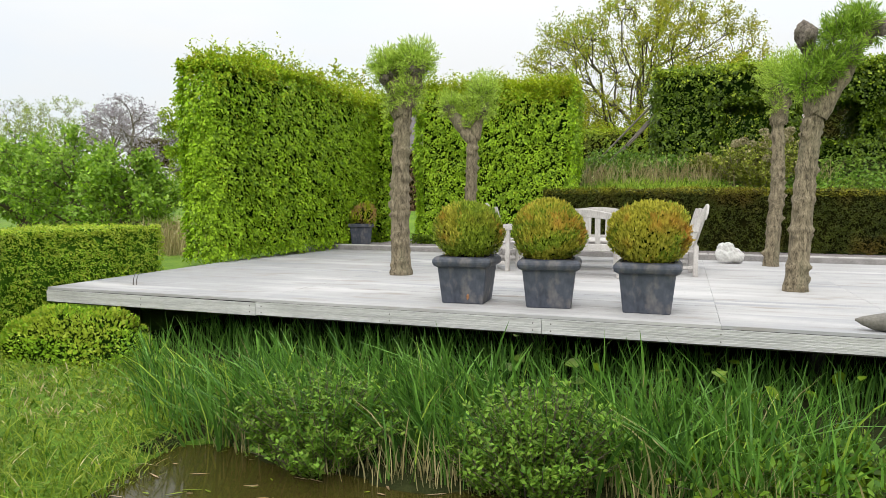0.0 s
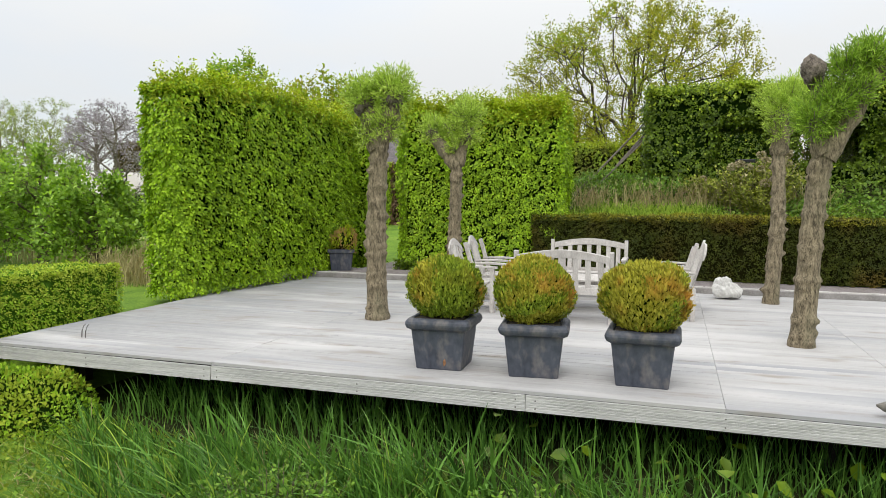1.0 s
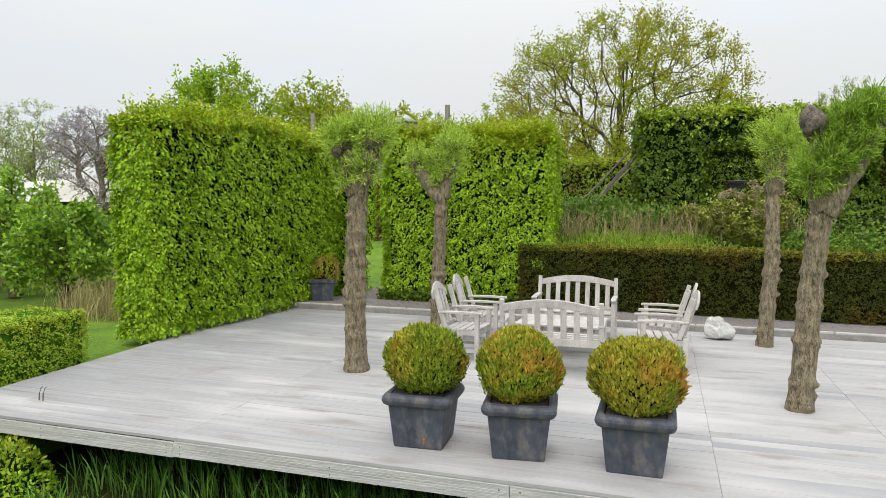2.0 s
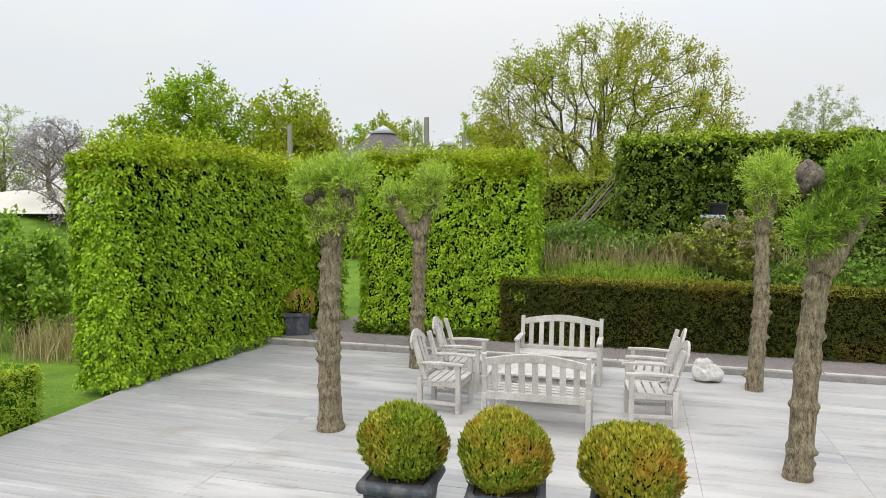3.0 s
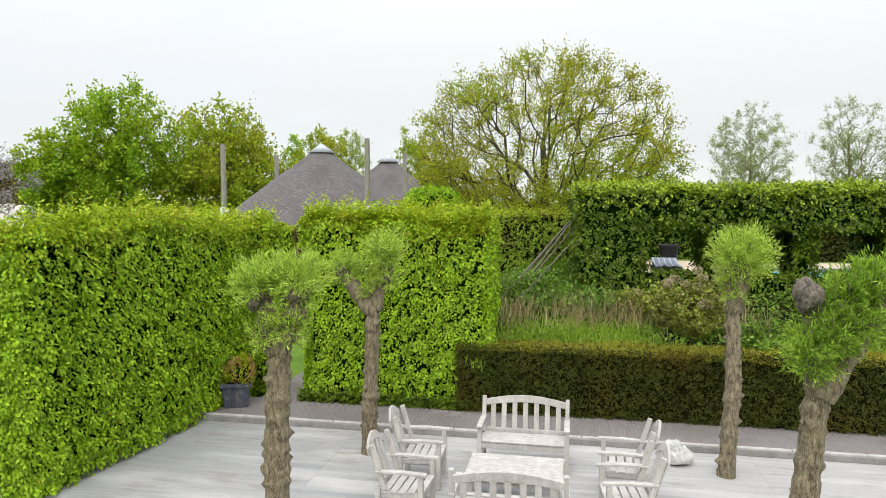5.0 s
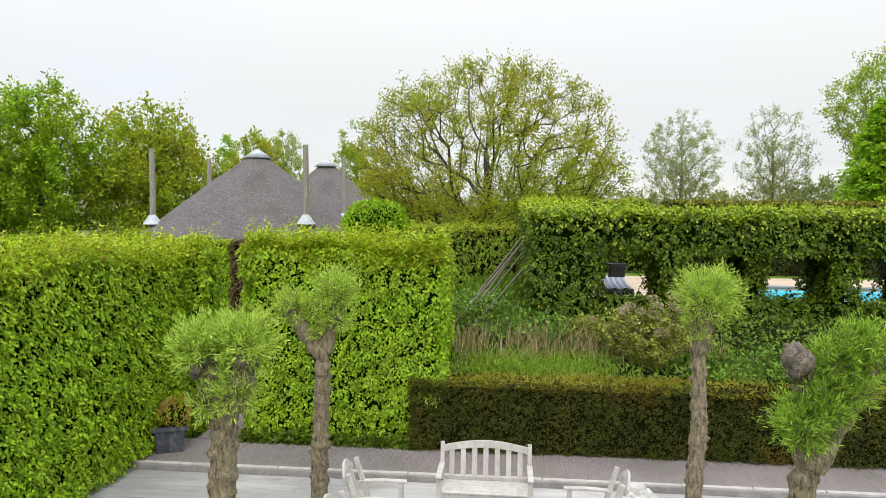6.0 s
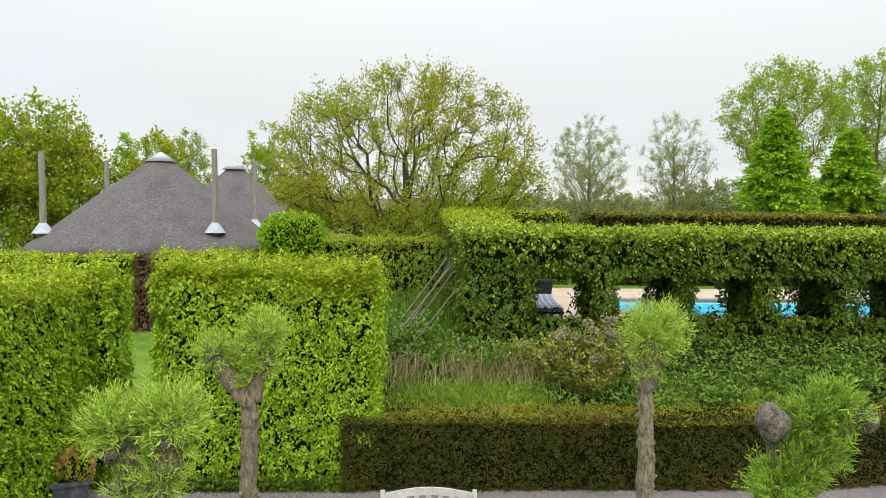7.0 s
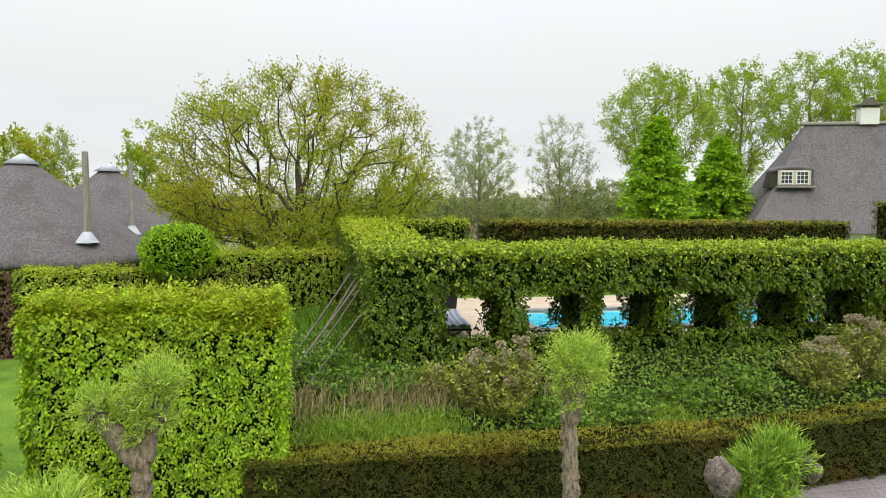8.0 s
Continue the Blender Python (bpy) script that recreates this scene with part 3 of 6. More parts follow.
    S = N * 0.5 + r.normal(0, 0.42, (n, 3)) + np.array([0, 0, -droop])
    S[top] = r.normal(0, 0.65, (top.sum(), 3)) + np.array([0, 0, 0.6 + shoots])
    S = unit(S)
    run = leaf * r.uniform(1.0, 2.4, n)
    base = P + N * (np.maximum(bulge, -0.9 * wobble) - 0.02 - r.random(n) ** 1.5 * (width * 1.6 + wobble * 0.6))[:, None] - S * (run * 0.5)[:, None]
    face = unit(N * 1.1 + np.array([0, 0, 0.55]) + r.normal(0, 0.26, (n, 3)))
    across = unit(np.cross(S, face))
    pale_shoot = r.random(n)
    LP, LD, LN, LS, LK = [], [], [], [], []
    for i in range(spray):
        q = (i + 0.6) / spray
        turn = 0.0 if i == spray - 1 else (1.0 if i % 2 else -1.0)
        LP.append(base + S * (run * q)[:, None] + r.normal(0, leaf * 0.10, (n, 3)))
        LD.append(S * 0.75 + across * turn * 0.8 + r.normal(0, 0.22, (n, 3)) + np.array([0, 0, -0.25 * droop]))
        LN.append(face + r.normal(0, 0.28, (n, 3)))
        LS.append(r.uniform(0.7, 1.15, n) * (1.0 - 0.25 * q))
        # paler leaves on tops and tips: new growth plus painted highlights
        light = np.where(top, 0.74, np.clip((zz - 0.74) * 1.6, 0, 0.42) + fresh * (1 + 2 * q)) > 0.55 * pale_shoot + 0.45 * r.random(n)
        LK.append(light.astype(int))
    P, size = np.concatenate(LP), np.concatenate(LS)
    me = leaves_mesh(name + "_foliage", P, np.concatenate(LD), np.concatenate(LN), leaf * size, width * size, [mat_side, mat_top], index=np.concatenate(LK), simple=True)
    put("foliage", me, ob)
    return ob




# ---- ground, water, terraces ----
def step(a):
    a = np.clip(a, 0, 1)
    return a * a * (3 - 2 * a)


def ground_z(x, y):
    """Height of the ground: the ditch in front, the bank and the pool's plateau behind, rising gently towards the horizon."""
    x, y = np.asarray(x, float), np.asarray(y, float)
    wiggle = 0.12 * np.sin(x * 2.1) + 0.08 * np.sin(x * 5.3 + 1)
    d = np.maximum(np.maximum(-(x + 2.45 + 0.12 * np.sin(y * 3)), x - 1.5), y - 4.75 - wiggle)
    pond = -0.92 + np.where(d > 0, 0.16 * np.minimum(d, 1.6), 0.9 * np.maximum(d, -0.5))
    back = 0.04 * np.sin(x * 0.7) * np.sin(y * 0.6) - 0.06
    left = step((-x - 5.2) / 1.0) * step((y - 5.0) / 3.0)
    rear = step((y - 13.35) / 0.3)
    z = pond + (back - pond) * np.maximum(left, rear)
    sx = step((x + 4.6) / 4.4)
    bank = np.clip(0.9 + (y - 15.0) * 0.45, 0, 1.90)
    z = z + (bank - z) * sx * step((y - 0.158 * np.clip(x - 6.15, 0, 9) - 14.75) / 0.4) * step((44 - y) / 10) * step((46 - x) / 10)
    z = z + 0.68 * step((y - 17.0) / 8.0) * step((-x - 1.5) / 4.0) * step((52 - y) / 12) * step((x + 30) / 8)
    pool_cut = step((x - 3.6) / 0.5) * step((15.2 - x) / 0.5) * step((y - 18.6) / 0.4) * step((23.2 - y) / 0.4)
    z = z - 1.6 * pool_cut
    z = z + 2.3 * step((1.5 - np.hypot((x + 42) / 11, (y - 44) / 9)) / 0.9)
    far = np.hypot(x, y)
    return z + 0.0115 * np.maximum(0, far - 70)


def axis_steps(lo, hi, fine, coarse):
    a = [np.arange(lo, hi, fine)]
    s, p, n = fine * 1.3, hi, []
    while p < coarse:
        n.append(p)
        p += s
        s *= 1.25
    q, s, b = lo, fine * 1.3, []
    while q > -coarse:
        q -= s
        s *= 1.25
        b.append(q)
    return np.concatenate([np.array(b[::-1]), a[0], np.array(n)])


gx, gy = axis_steps(-12.0, 16.0, 0.35, 2600), axis_steps(-2.0, 30.0, 0.25, 2600)
GX, GY = np.meshgrid(gx, gy, indexing="ij")
GZ = ground_z(GX, GY)
V = np.stack([GX, GY, GZ], -1).reshape(-1, 3)
ii, jj = np.meshgrid(np.arange(len(gx) - 1), np.arange(len(gy) - 1), indexing="ij")
k = len(gy)
Q = np.stack([ii * k + jj, (ii + 1) * k + jj, (ii + 1) * k + jj + 1, ii * k + jj + 1], -1).reshape(-1, 4)
ground = tagged(put("ground", raw_mesh("ground", V, Q, M_LAWN, smooth=True)), "green lawn and grassy banks round the garden", "ground", kind="structure")

bm = bmesh.new()
bmesh.ops.create_grid(bm, x_segments=10, y_segments=14, size=1.0, matrix=Matrix.Translation((-0.4, -1.2, -0.93)) @ Matrix.Diagonal((2.6, 6.3, 1, 1)))
water = part("water", bm, M_DITCH, None)
tagged(water, "still brown ditch water with floating grass", "water", kind="structure")

# pool terrace: paving round an open basin
TX0, TX1, TY0, TY1, TZ = 0.9, 16.5, 19.0, 25.6, 1.97
PX0, PX1, PY0, PY1 = 4.7, 14.2, 19.9, 22.7
slabs = [box_bm(TX1 - TX0, PY0 - TY0, 0.12, (TX0 + TX1) / 2, (TY0 + PY0) / 2, TZ - 0.06, 0.01), box_bm(TX1 - TX0, TY1 - PY1, 0.12, (TX0 + TX1) / 2, (TY1 + PY1) / 2, TZ - 0.06, 0.01),
         box_bm(PX0 - TX0, PY1 - PY0, 0.12, (TX0 + PX0) / 2, (PY0 + PY1) / 2, TZ - 0.06, 0.01), box_bm(TX1 - PX1, PY1 - PY0, 0.12, (PX1 + TX1) / 2, (PY0 + PY1) / 2, TZ - 0.06, 0.01)]
tagged(part("terrace", merge_bm(slabs), M_TERRACE, None), "pale sandstone paving round the swimming pool", "terrace", kind="structure")
pool = thing("swimming_pool", "rectangular swimming pool with bright turquoise water", "pool")
basin = [box_bm(PX1 - PX0, PY1 - PY0, 0.1, (PX0 + PX1) / 2, (PY0 + PY1) / 2, 0.75, 0)]
for a, b, c, d in ((PX0, PX1, PY0, PY0 + 0.1), (PX0, PX1, PY1 - 0.1, PY1), (PX0, PX0 + 0.1, PY0 + 0.1, PY1 - 0.1), (PX1 - 0.1, PX1, PY0 + 0.1, PY1 - 0.1)):
    basin.append(box_bm(b - a, d - c, 1.12, (a + b) / 2, (c + d) / 2, 1.36, 0))
part("basin", merge_bm(basin), M_POOLTILE, pool, "turquoise pool lining")
part("coping", merge_bm([box_bm(PX1 - PX0 + 0.5, 0.25, 0.06, (PX0 + PX1) / 2, PY1 + 0.1, TZ + 0.032, 0.01), box_bm(PX1 - PX0 + 0.5, 0.25, 0.06, (PX0 + PX1) / 2, PY0 - 0.1, TZ + 0.032, 0.01),
                         box_bm(0.25, PY1 - PY0 - 0.05, 0.06, PX0 - 0.1, (PY0 + PY1) / 2, TZ + 0.032, 0.01)]), M_KERB_FACE, pool, "grey stone coping")
part("water_surface", box_bm(PX1 - PX0 - 0.22, PY1 - PY0 - 0.22, 0.02, (PX0 + PX1) / 2, (PY0 + PY1) / 2, 1.86, 0), M_POOLWATER, pool, "clear turquoise water")

# kerb step and the clinker path behind the deck
DX0, DX1, DY0, DY1 = -5.78, 9.0, 6.45, 13.32
tagged(part("path_riser", box_bm(20.0, 0.06, 0.14, 3.6, DY1 + 0.035, 0.02, 0.005), M_KERB_FACE, None), "grey riser between the deck and the brick path", "kerb", kind="structure")
tagged(part("path_bed", box_bm(20.2, 1.22, 0.12, 3.7, 13.98, 0.020, 0.005), M_JOINT, None), "dark sand bed under the brick path", "path", kind="structure")
tagged(part("side_path_bed", box_bm(0.8, 2.6, 0.12, -4.84, 15.92, 0.020, 0.005), M_JOINT, None), "dark sand bed of the path between hedges", "path", kind="structure")


# ---- hedges ----
def left_top(x, y):
    return 0.16 * np.exp(-((y - 2.5) / 1.3) ** 2) - 0.05


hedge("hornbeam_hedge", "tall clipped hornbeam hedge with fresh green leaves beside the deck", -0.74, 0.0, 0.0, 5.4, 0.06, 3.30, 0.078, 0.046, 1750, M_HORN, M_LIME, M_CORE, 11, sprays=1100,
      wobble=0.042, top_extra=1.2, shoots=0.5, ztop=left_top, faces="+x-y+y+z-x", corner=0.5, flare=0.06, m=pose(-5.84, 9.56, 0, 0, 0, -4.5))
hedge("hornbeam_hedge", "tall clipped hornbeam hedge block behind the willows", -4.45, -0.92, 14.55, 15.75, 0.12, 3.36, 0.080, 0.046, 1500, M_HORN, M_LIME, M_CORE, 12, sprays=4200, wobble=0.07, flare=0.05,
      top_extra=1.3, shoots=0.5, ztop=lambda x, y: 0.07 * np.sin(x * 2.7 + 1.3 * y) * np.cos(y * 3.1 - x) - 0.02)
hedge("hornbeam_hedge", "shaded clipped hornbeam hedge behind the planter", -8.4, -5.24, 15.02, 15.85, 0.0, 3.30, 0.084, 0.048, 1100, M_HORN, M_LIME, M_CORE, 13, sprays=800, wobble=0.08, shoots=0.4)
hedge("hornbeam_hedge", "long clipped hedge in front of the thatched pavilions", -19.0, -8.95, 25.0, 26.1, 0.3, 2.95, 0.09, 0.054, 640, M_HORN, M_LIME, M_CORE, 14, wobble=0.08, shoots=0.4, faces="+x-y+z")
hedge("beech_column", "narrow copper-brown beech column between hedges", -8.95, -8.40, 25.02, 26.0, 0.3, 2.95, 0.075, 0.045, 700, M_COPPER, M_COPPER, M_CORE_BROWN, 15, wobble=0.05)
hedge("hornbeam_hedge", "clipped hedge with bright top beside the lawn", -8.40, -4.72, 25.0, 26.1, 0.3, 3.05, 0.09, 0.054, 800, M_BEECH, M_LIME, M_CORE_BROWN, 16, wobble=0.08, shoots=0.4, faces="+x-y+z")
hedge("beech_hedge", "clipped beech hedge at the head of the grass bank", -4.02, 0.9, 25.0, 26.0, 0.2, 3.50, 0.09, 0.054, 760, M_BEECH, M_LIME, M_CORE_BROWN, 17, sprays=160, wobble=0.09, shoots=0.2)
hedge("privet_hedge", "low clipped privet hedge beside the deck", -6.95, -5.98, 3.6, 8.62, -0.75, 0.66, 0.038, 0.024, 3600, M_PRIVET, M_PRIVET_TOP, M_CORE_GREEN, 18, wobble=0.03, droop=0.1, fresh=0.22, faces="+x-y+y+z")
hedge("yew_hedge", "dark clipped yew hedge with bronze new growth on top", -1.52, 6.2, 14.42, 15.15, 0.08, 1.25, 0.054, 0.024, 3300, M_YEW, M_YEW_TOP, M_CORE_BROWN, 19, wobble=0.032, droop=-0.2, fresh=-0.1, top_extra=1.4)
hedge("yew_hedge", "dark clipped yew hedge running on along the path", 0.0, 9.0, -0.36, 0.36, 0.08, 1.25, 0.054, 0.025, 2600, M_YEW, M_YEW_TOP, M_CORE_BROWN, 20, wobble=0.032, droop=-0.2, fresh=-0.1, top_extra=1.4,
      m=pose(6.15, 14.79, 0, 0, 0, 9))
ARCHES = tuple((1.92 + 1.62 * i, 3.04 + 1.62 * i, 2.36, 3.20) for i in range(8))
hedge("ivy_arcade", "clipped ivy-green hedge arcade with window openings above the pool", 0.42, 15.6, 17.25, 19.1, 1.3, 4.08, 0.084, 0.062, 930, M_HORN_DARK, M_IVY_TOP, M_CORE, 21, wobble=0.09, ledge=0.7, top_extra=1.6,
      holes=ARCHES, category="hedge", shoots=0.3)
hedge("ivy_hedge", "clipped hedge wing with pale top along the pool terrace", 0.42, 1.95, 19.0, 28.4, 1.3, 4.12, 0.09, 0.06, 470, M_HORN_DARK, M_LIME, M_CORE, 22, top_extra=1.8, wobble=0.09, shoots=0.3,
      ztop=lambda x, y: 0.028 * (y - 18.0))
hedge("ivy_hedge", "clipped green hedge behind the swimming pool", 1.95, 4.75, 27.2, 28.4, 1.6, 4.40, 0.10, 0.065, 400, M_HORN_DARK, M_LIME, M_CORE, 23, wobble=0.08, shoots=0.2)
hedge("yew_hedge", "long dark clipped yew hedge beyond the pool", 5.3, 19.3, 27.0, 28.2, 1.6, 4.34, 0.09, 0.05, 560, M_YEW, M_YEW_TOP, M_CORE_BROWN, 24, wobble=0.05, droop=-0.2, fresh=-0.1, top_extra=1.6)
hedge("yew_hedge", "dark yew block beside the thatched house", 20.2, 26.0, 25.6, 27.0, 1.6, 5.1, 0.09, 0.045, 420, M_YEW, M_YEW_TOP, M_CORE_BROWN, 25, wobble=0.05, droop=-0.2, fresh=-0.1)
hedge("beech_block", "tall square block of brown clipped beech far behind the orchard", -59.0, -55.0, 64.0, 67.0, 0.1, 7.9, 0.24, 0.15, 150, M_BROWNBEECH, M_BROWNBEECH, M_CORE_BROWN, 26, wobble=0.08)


# ---- shrubs and stuff that grows ----
def dome_leaves(name, label, c, rx, ry, rz, leaf, width, n, mats, seed, category="shrub", floor=-0.75, up=0.3, lump=0.12, core=None, radial=0.5, mixf=0.5, parent=None, simple=False, tuft=0.0):
    """A leafy mound: leaves over a lumpy half-ellipsoid, and a core in inner-shade colour."""
    r = np.random.default_rng(seed)
    d = unit(r.normal(size=(n, 3)))
    d = d[d[:, 2] > floor]
    n = len(d)
    lumps = 1 + wav(d, 2.5, seed) * lump + wav(d, 6, seed + 1) * lump * 0.5
    if tuft:
        lumps = lumps + tuft * (wav(d * np.array([1, 1, 0.45]), 26, seed + 2) - 0.4)
    depth = 1 - r.random(n) ** 2 * (0.16 if tuft else 0.25)
    P = d * np.array([rx, ry, rz]) * (lumps * depth)[:, None]
    N = unit(d / np.array([rx, ry, rz]))
    D = N * radial + r.normal(0, 0.4, (n, 3)) + np.array([0, 0, up])
    size = r.uniform(0.7, 1.3, n)
    idx = (r.random(n) + 0.7 * wav(d, 3.5, seed + 5) < mixf).astype(int) if len(mats) > 1 else None
    me = leaves_mesh(name, P, D, N + r.normal(0, 0.4, (n, 3)), leaf * size, width * size, mats, index=idx, simple=simple)
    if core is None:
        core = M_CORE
    bm = bmesh.new()
    bmesh.ops.create_icosphere(bm, subdivisions=3, radius=1.0)
    co = np.array([v.co for v in bm.verts])
    s = 0.86 * (1 + wav(co, 2.5, seed) * lump)
    for v, q in zip(bm.verts, s):
        v.co = Vector((v.co.x * rx * q, v.co.y * ry * q, max(v.co.z, floor) * rz * q))
    if parent is None:
        ob = tagged(part(name, bm, core, None, m=pose(*c)), label, category)
        put("foliage", me, ob)
    else:
        ob = part(name, bm, core, parent, m=pose(*c))
        put("foliage", me, ob, label)
    return ob


# ---- furniture ----
def seat_furniture(name, label, category, width, slats, m, group, recline=9, arch=0.065, rise=0.0, slat_width=0.07):
    """A slatted teak seat with arms and an arched back; it faces -y, its back is at +y."""
    ob = thing(name, label, category, m, group)
    w = width / 2 - 0.03
    lean = Matrix.Rotation(radians(-recline), 4, "X")
    for s in (-1, 1):
        part("front_leg", box_bm(0.062, 0.06, 0.60, s * w, -0.26, 0.30), M_TEAK, ob)
        upper = box_bm(0.055, 0.055, 0.50 + rise, 0, 0, 0.225 + rise / 2, rot=lean)
        bmesh.ops.translate(upper, vec=(s * w, 0.24, 0.42), verts=upper.verts)
        post = merge_bm([box_bm(0.058, 0.065, 0.42, s * w, 0.24, 0.21), upper])
        part("back_post", post, M_TEAK, ob)
        arm = prism_bm([(-0.33, 0.60), (-0.33, 0.628), (-0.05, 0.638), (0.27, 0.625), (0.27, 0.60), (-0.05, 0.606)], 0.075, "x")
        bmesh.ops.translate(arm, vec=(s * w, 0, 0), verts=arm.verts)
        part("armrest", arm, M_TEAK, ob)
        part("side_rail", box_bm(0.03, 0.44, 0.07, s * w, -0.01, 0.36), M_TEAK, ob)
        part("stretcher", box_bm(0.03, 0.44, 0.045, s * w, -0.01, 0.12), M_TEAK, ob)
    part("front_rail", box_bm(2 * w - 0.06, 0.028, 0.075, 0, -0.27, 0.355), M_TEAK, ob)
    part("back_rail", box_bm(2 * w - 0.05, 0.03, 0.09, 0, 0.245, 0.40), M_TEAK, ob)
    for i in range(5):
        part("seat_slat", box_bm(2 * w + (0.05 if i else -0.07), 0.082, 0.022, 0, -0.255 + 0.105 * i, 0.408 - 0.006 * i, rot=None), M_TEAK, ob)
    # arched top rail
    k = 14
    lo = [(-w + 0.02 + (2 * w - 0.04) * i / k, 0.755 + rise + arch * math.sin(math.pi * i / k)) for i in range(k + 1)]
    hi = [(-w + 0.02 + (2 * w - 0.04) * i / k, 0.845 + rise + (arch + 0.012) * math.sin(math.pi * i / k)) for i in range(k + 1)]
    top = prism_bm(lo + hi[::-1], 0.032, "y", 0.004)
    bmesh.ops.translate(top, vec=(0, 0.0, -0.42), verts=top.verts)
    bmesh.ops.rotate(top, cent=(0, 0, 0), matrix=Matrix.Rotation(radians(-recline), 3, "X"), verts=top.verts)
    bmesh.ops.translate(top, vec=(0, 0.243, 0.42), verts=top.verts)
    part("top_rail", top, M_TEAK, ob)
    for i in range(slats):
        x = (2 * w - 0.10) * ((i + 0.5) / slats - 0.5)
        h = 0.34 + rise + arch * math.cos(x / w * 1.5)
        b = box_bm(slat_width, 0.018, h, 0, 0, h / 2, 0.003)
        bmesh.ops.rotate(b, cent=(0, 0, 0), matrix=Matrix.Rotation(radians(-recline), 3, "X"), verts=b.verts)
        bmesh.ops.translate(b, vec=(x, 0.245, 0.43), verts=b.verts)
        part("back_slat", b, M_TEAK, ob)
    return ob


G = "teak garden seats round the low table"
seat_furniture("garden_bench", "silvered teak two-seat garden bench facing the water", "bench", 1.24, 7, pose(-0.21, 12.30, 0, 0, 0, 0), G)
seat_furniture("garden_bench", "silvered teak two-seat garden bench with its back to the water", "bench", 1.24, 7, pose(-0.20, 9.98, 0, 0, 0, 181), G)
chair = seat_furniture("garden_armchair", "silvered teak slatted garden armchair", "chair", 0.62, 4, pose(-1.46, 10.44, 0, 0, 0, 88), G, recline=17, arch=0.12, rise=0.03, slat_width=0.06)
copy_thing(chair, pose(-1.50, 11.52, 0, 0, 0, 93))
copy_thing(chair, pose(1.08, 10.62, 0, 0, 0, -84))
copy_thing(chair, pose(1.10, 11.55, 0, 0, 0, -92))

table = thing("low_table", "low silvered teak slatted table between the seats", "table", pose(-0.23, 11.02, 0))
for sx in (-1, 1):
    for sy in (-1, 1):
        part("leg", box_bm(0.07, 0.07, 0.42, sx * 0.50, sy * 0.34, 0.21), M_TEAK, table)
    part("end_rail", box_bm(0.03, 0.62, 0.07, sx * 0.50, 0, 0.375), M_TEAK, table)
for sy in (-1, 1):
    part("side_rail", box_bm(0.93, 0.03, 0.07, 0, sy * 0.34, 0.375), M_TEAK, table)
    part("top_border", box_bm(1.18, 0.09, 0.028, 0, sy * 0.385, 0.435), M_TEAK, table)
for i in range(7):
    part("top_slat", box_bm(1.16, 0.088, 0.024, 0, -0.291 + 0.097 * i, 0.434), M_TEAK, table)


# ---- planters with box balls ----
def square_ring(bm, half, z, r=0.03):
    pts = []
    for cx, cy, a0 in ((1, 1, 0), (-1, 1, 90), (-1, -1, 180), (1, -1, 270)):
        for k in range(4):
            a = radians(a0 + 30 * k)
            pts.append(bm.verts.new((cx * (half - r) + r * math.cos(a), cy * (half - r) + r * math.sin(a), z)))
    return pts


def planter_bm(profile):
    """A square tub turned from a profile of (half width, height, corner radius)."""
    bm = bmesh.new()
    rings = [square_ring(bm, h, z, r) for h, z, r in profile]
    for a, b in zip(rings, rings[1:]):
        for i in range(len(a)):
            j = (i + 1) % len(a)
            bm.faces.new((a[i], a[j], b[j], b[i]))
    bm.faces.new(rings[0][::-1])
    bm.faces.new(rings[-1])
    bmesh.ops.recalc_face_normals(bm, faces=bm.faces)
    return bm


def box_planter(label, x, y, yaw, mats, seed, mixf, ball=1.0, group="planters along the deck edge"):
    ob = thing("planter", label, "planter", pose(x, y, 0.0, 0, 0, yaw), group)
    prof = [(0.205, 0.0, 0.012), (0.21, 0.01, 0.014), (0.248, 0.355, 0.02), (0.262, 0.362, 0.03), (0.285, 0.375, 0.045), (0.297, 0.398, 0.05), (0.300, 0.415, 0.05), (0.295, 0.435, 0.05), (0.28, 0.455, 0.05),
            (0.258, 0.465, 0.04), (0.235, 0.462, 0.03), (0.225, 0.44, 0.03)]
    tub = part("tub", planter_bm(prof), M_LEAD, ob, "lead-grey tapered square tub with a rolled rim")
    part("soil", box_bm(0.44, 0.44, 0.02, 0, 0, 0.452, 0.004), M_SOIL, ob)
    dome_leaves("box_ball", "clipped box ball with bronzed tips", (0, 0, 0.70), 0.35 * ball, 0.35 * ball, 0.305 * ball, 0.042, 0.018, 12500, mats, seed, simple=True, floor=-0.86, up=1.3, lump=0.06, radial=0.6, mixf=mixf, tuft=0.05, parent=ob)
    return ob


box_planter("lead-grey square planter with a green clipped box ball", -0.87, 7.08, 3, [M_BOXG, M_BOXB], 31, 0.12)
box_planter("lead-grey square planter with a bronze-tipped box ball", -0.03, 7.08, 7, [M_BOXG, M_BOXB], 32, 0.55, 0.97)
box_planter("lead-grey square planter with an orange-tinged box ball", 0.89, 7.06, 0, [M_BOXG, M_BOXB], 33, 0.75, 1.02)

first_tub = [o for o in scene.objects if o.name.startswith("tub")][0]
bm = bmesh.new()
bmesh.ops.create_icosphere(bm, subdivisions=2, radius=1.0)
for v in bm.verts:
    q = 1 + 0.3 * math.sin(5 * v.co.x + 3 * v.co.z)
    v.co = Vector((0.06 + v.co.x * 0.014 * q, -0.2165 + v.co.y * 0.004, 0.085 + v.co.z * 0.045 * q))
part("rust_mark", bm, M_RUST, first_tub, "orange rust mark on the tub")

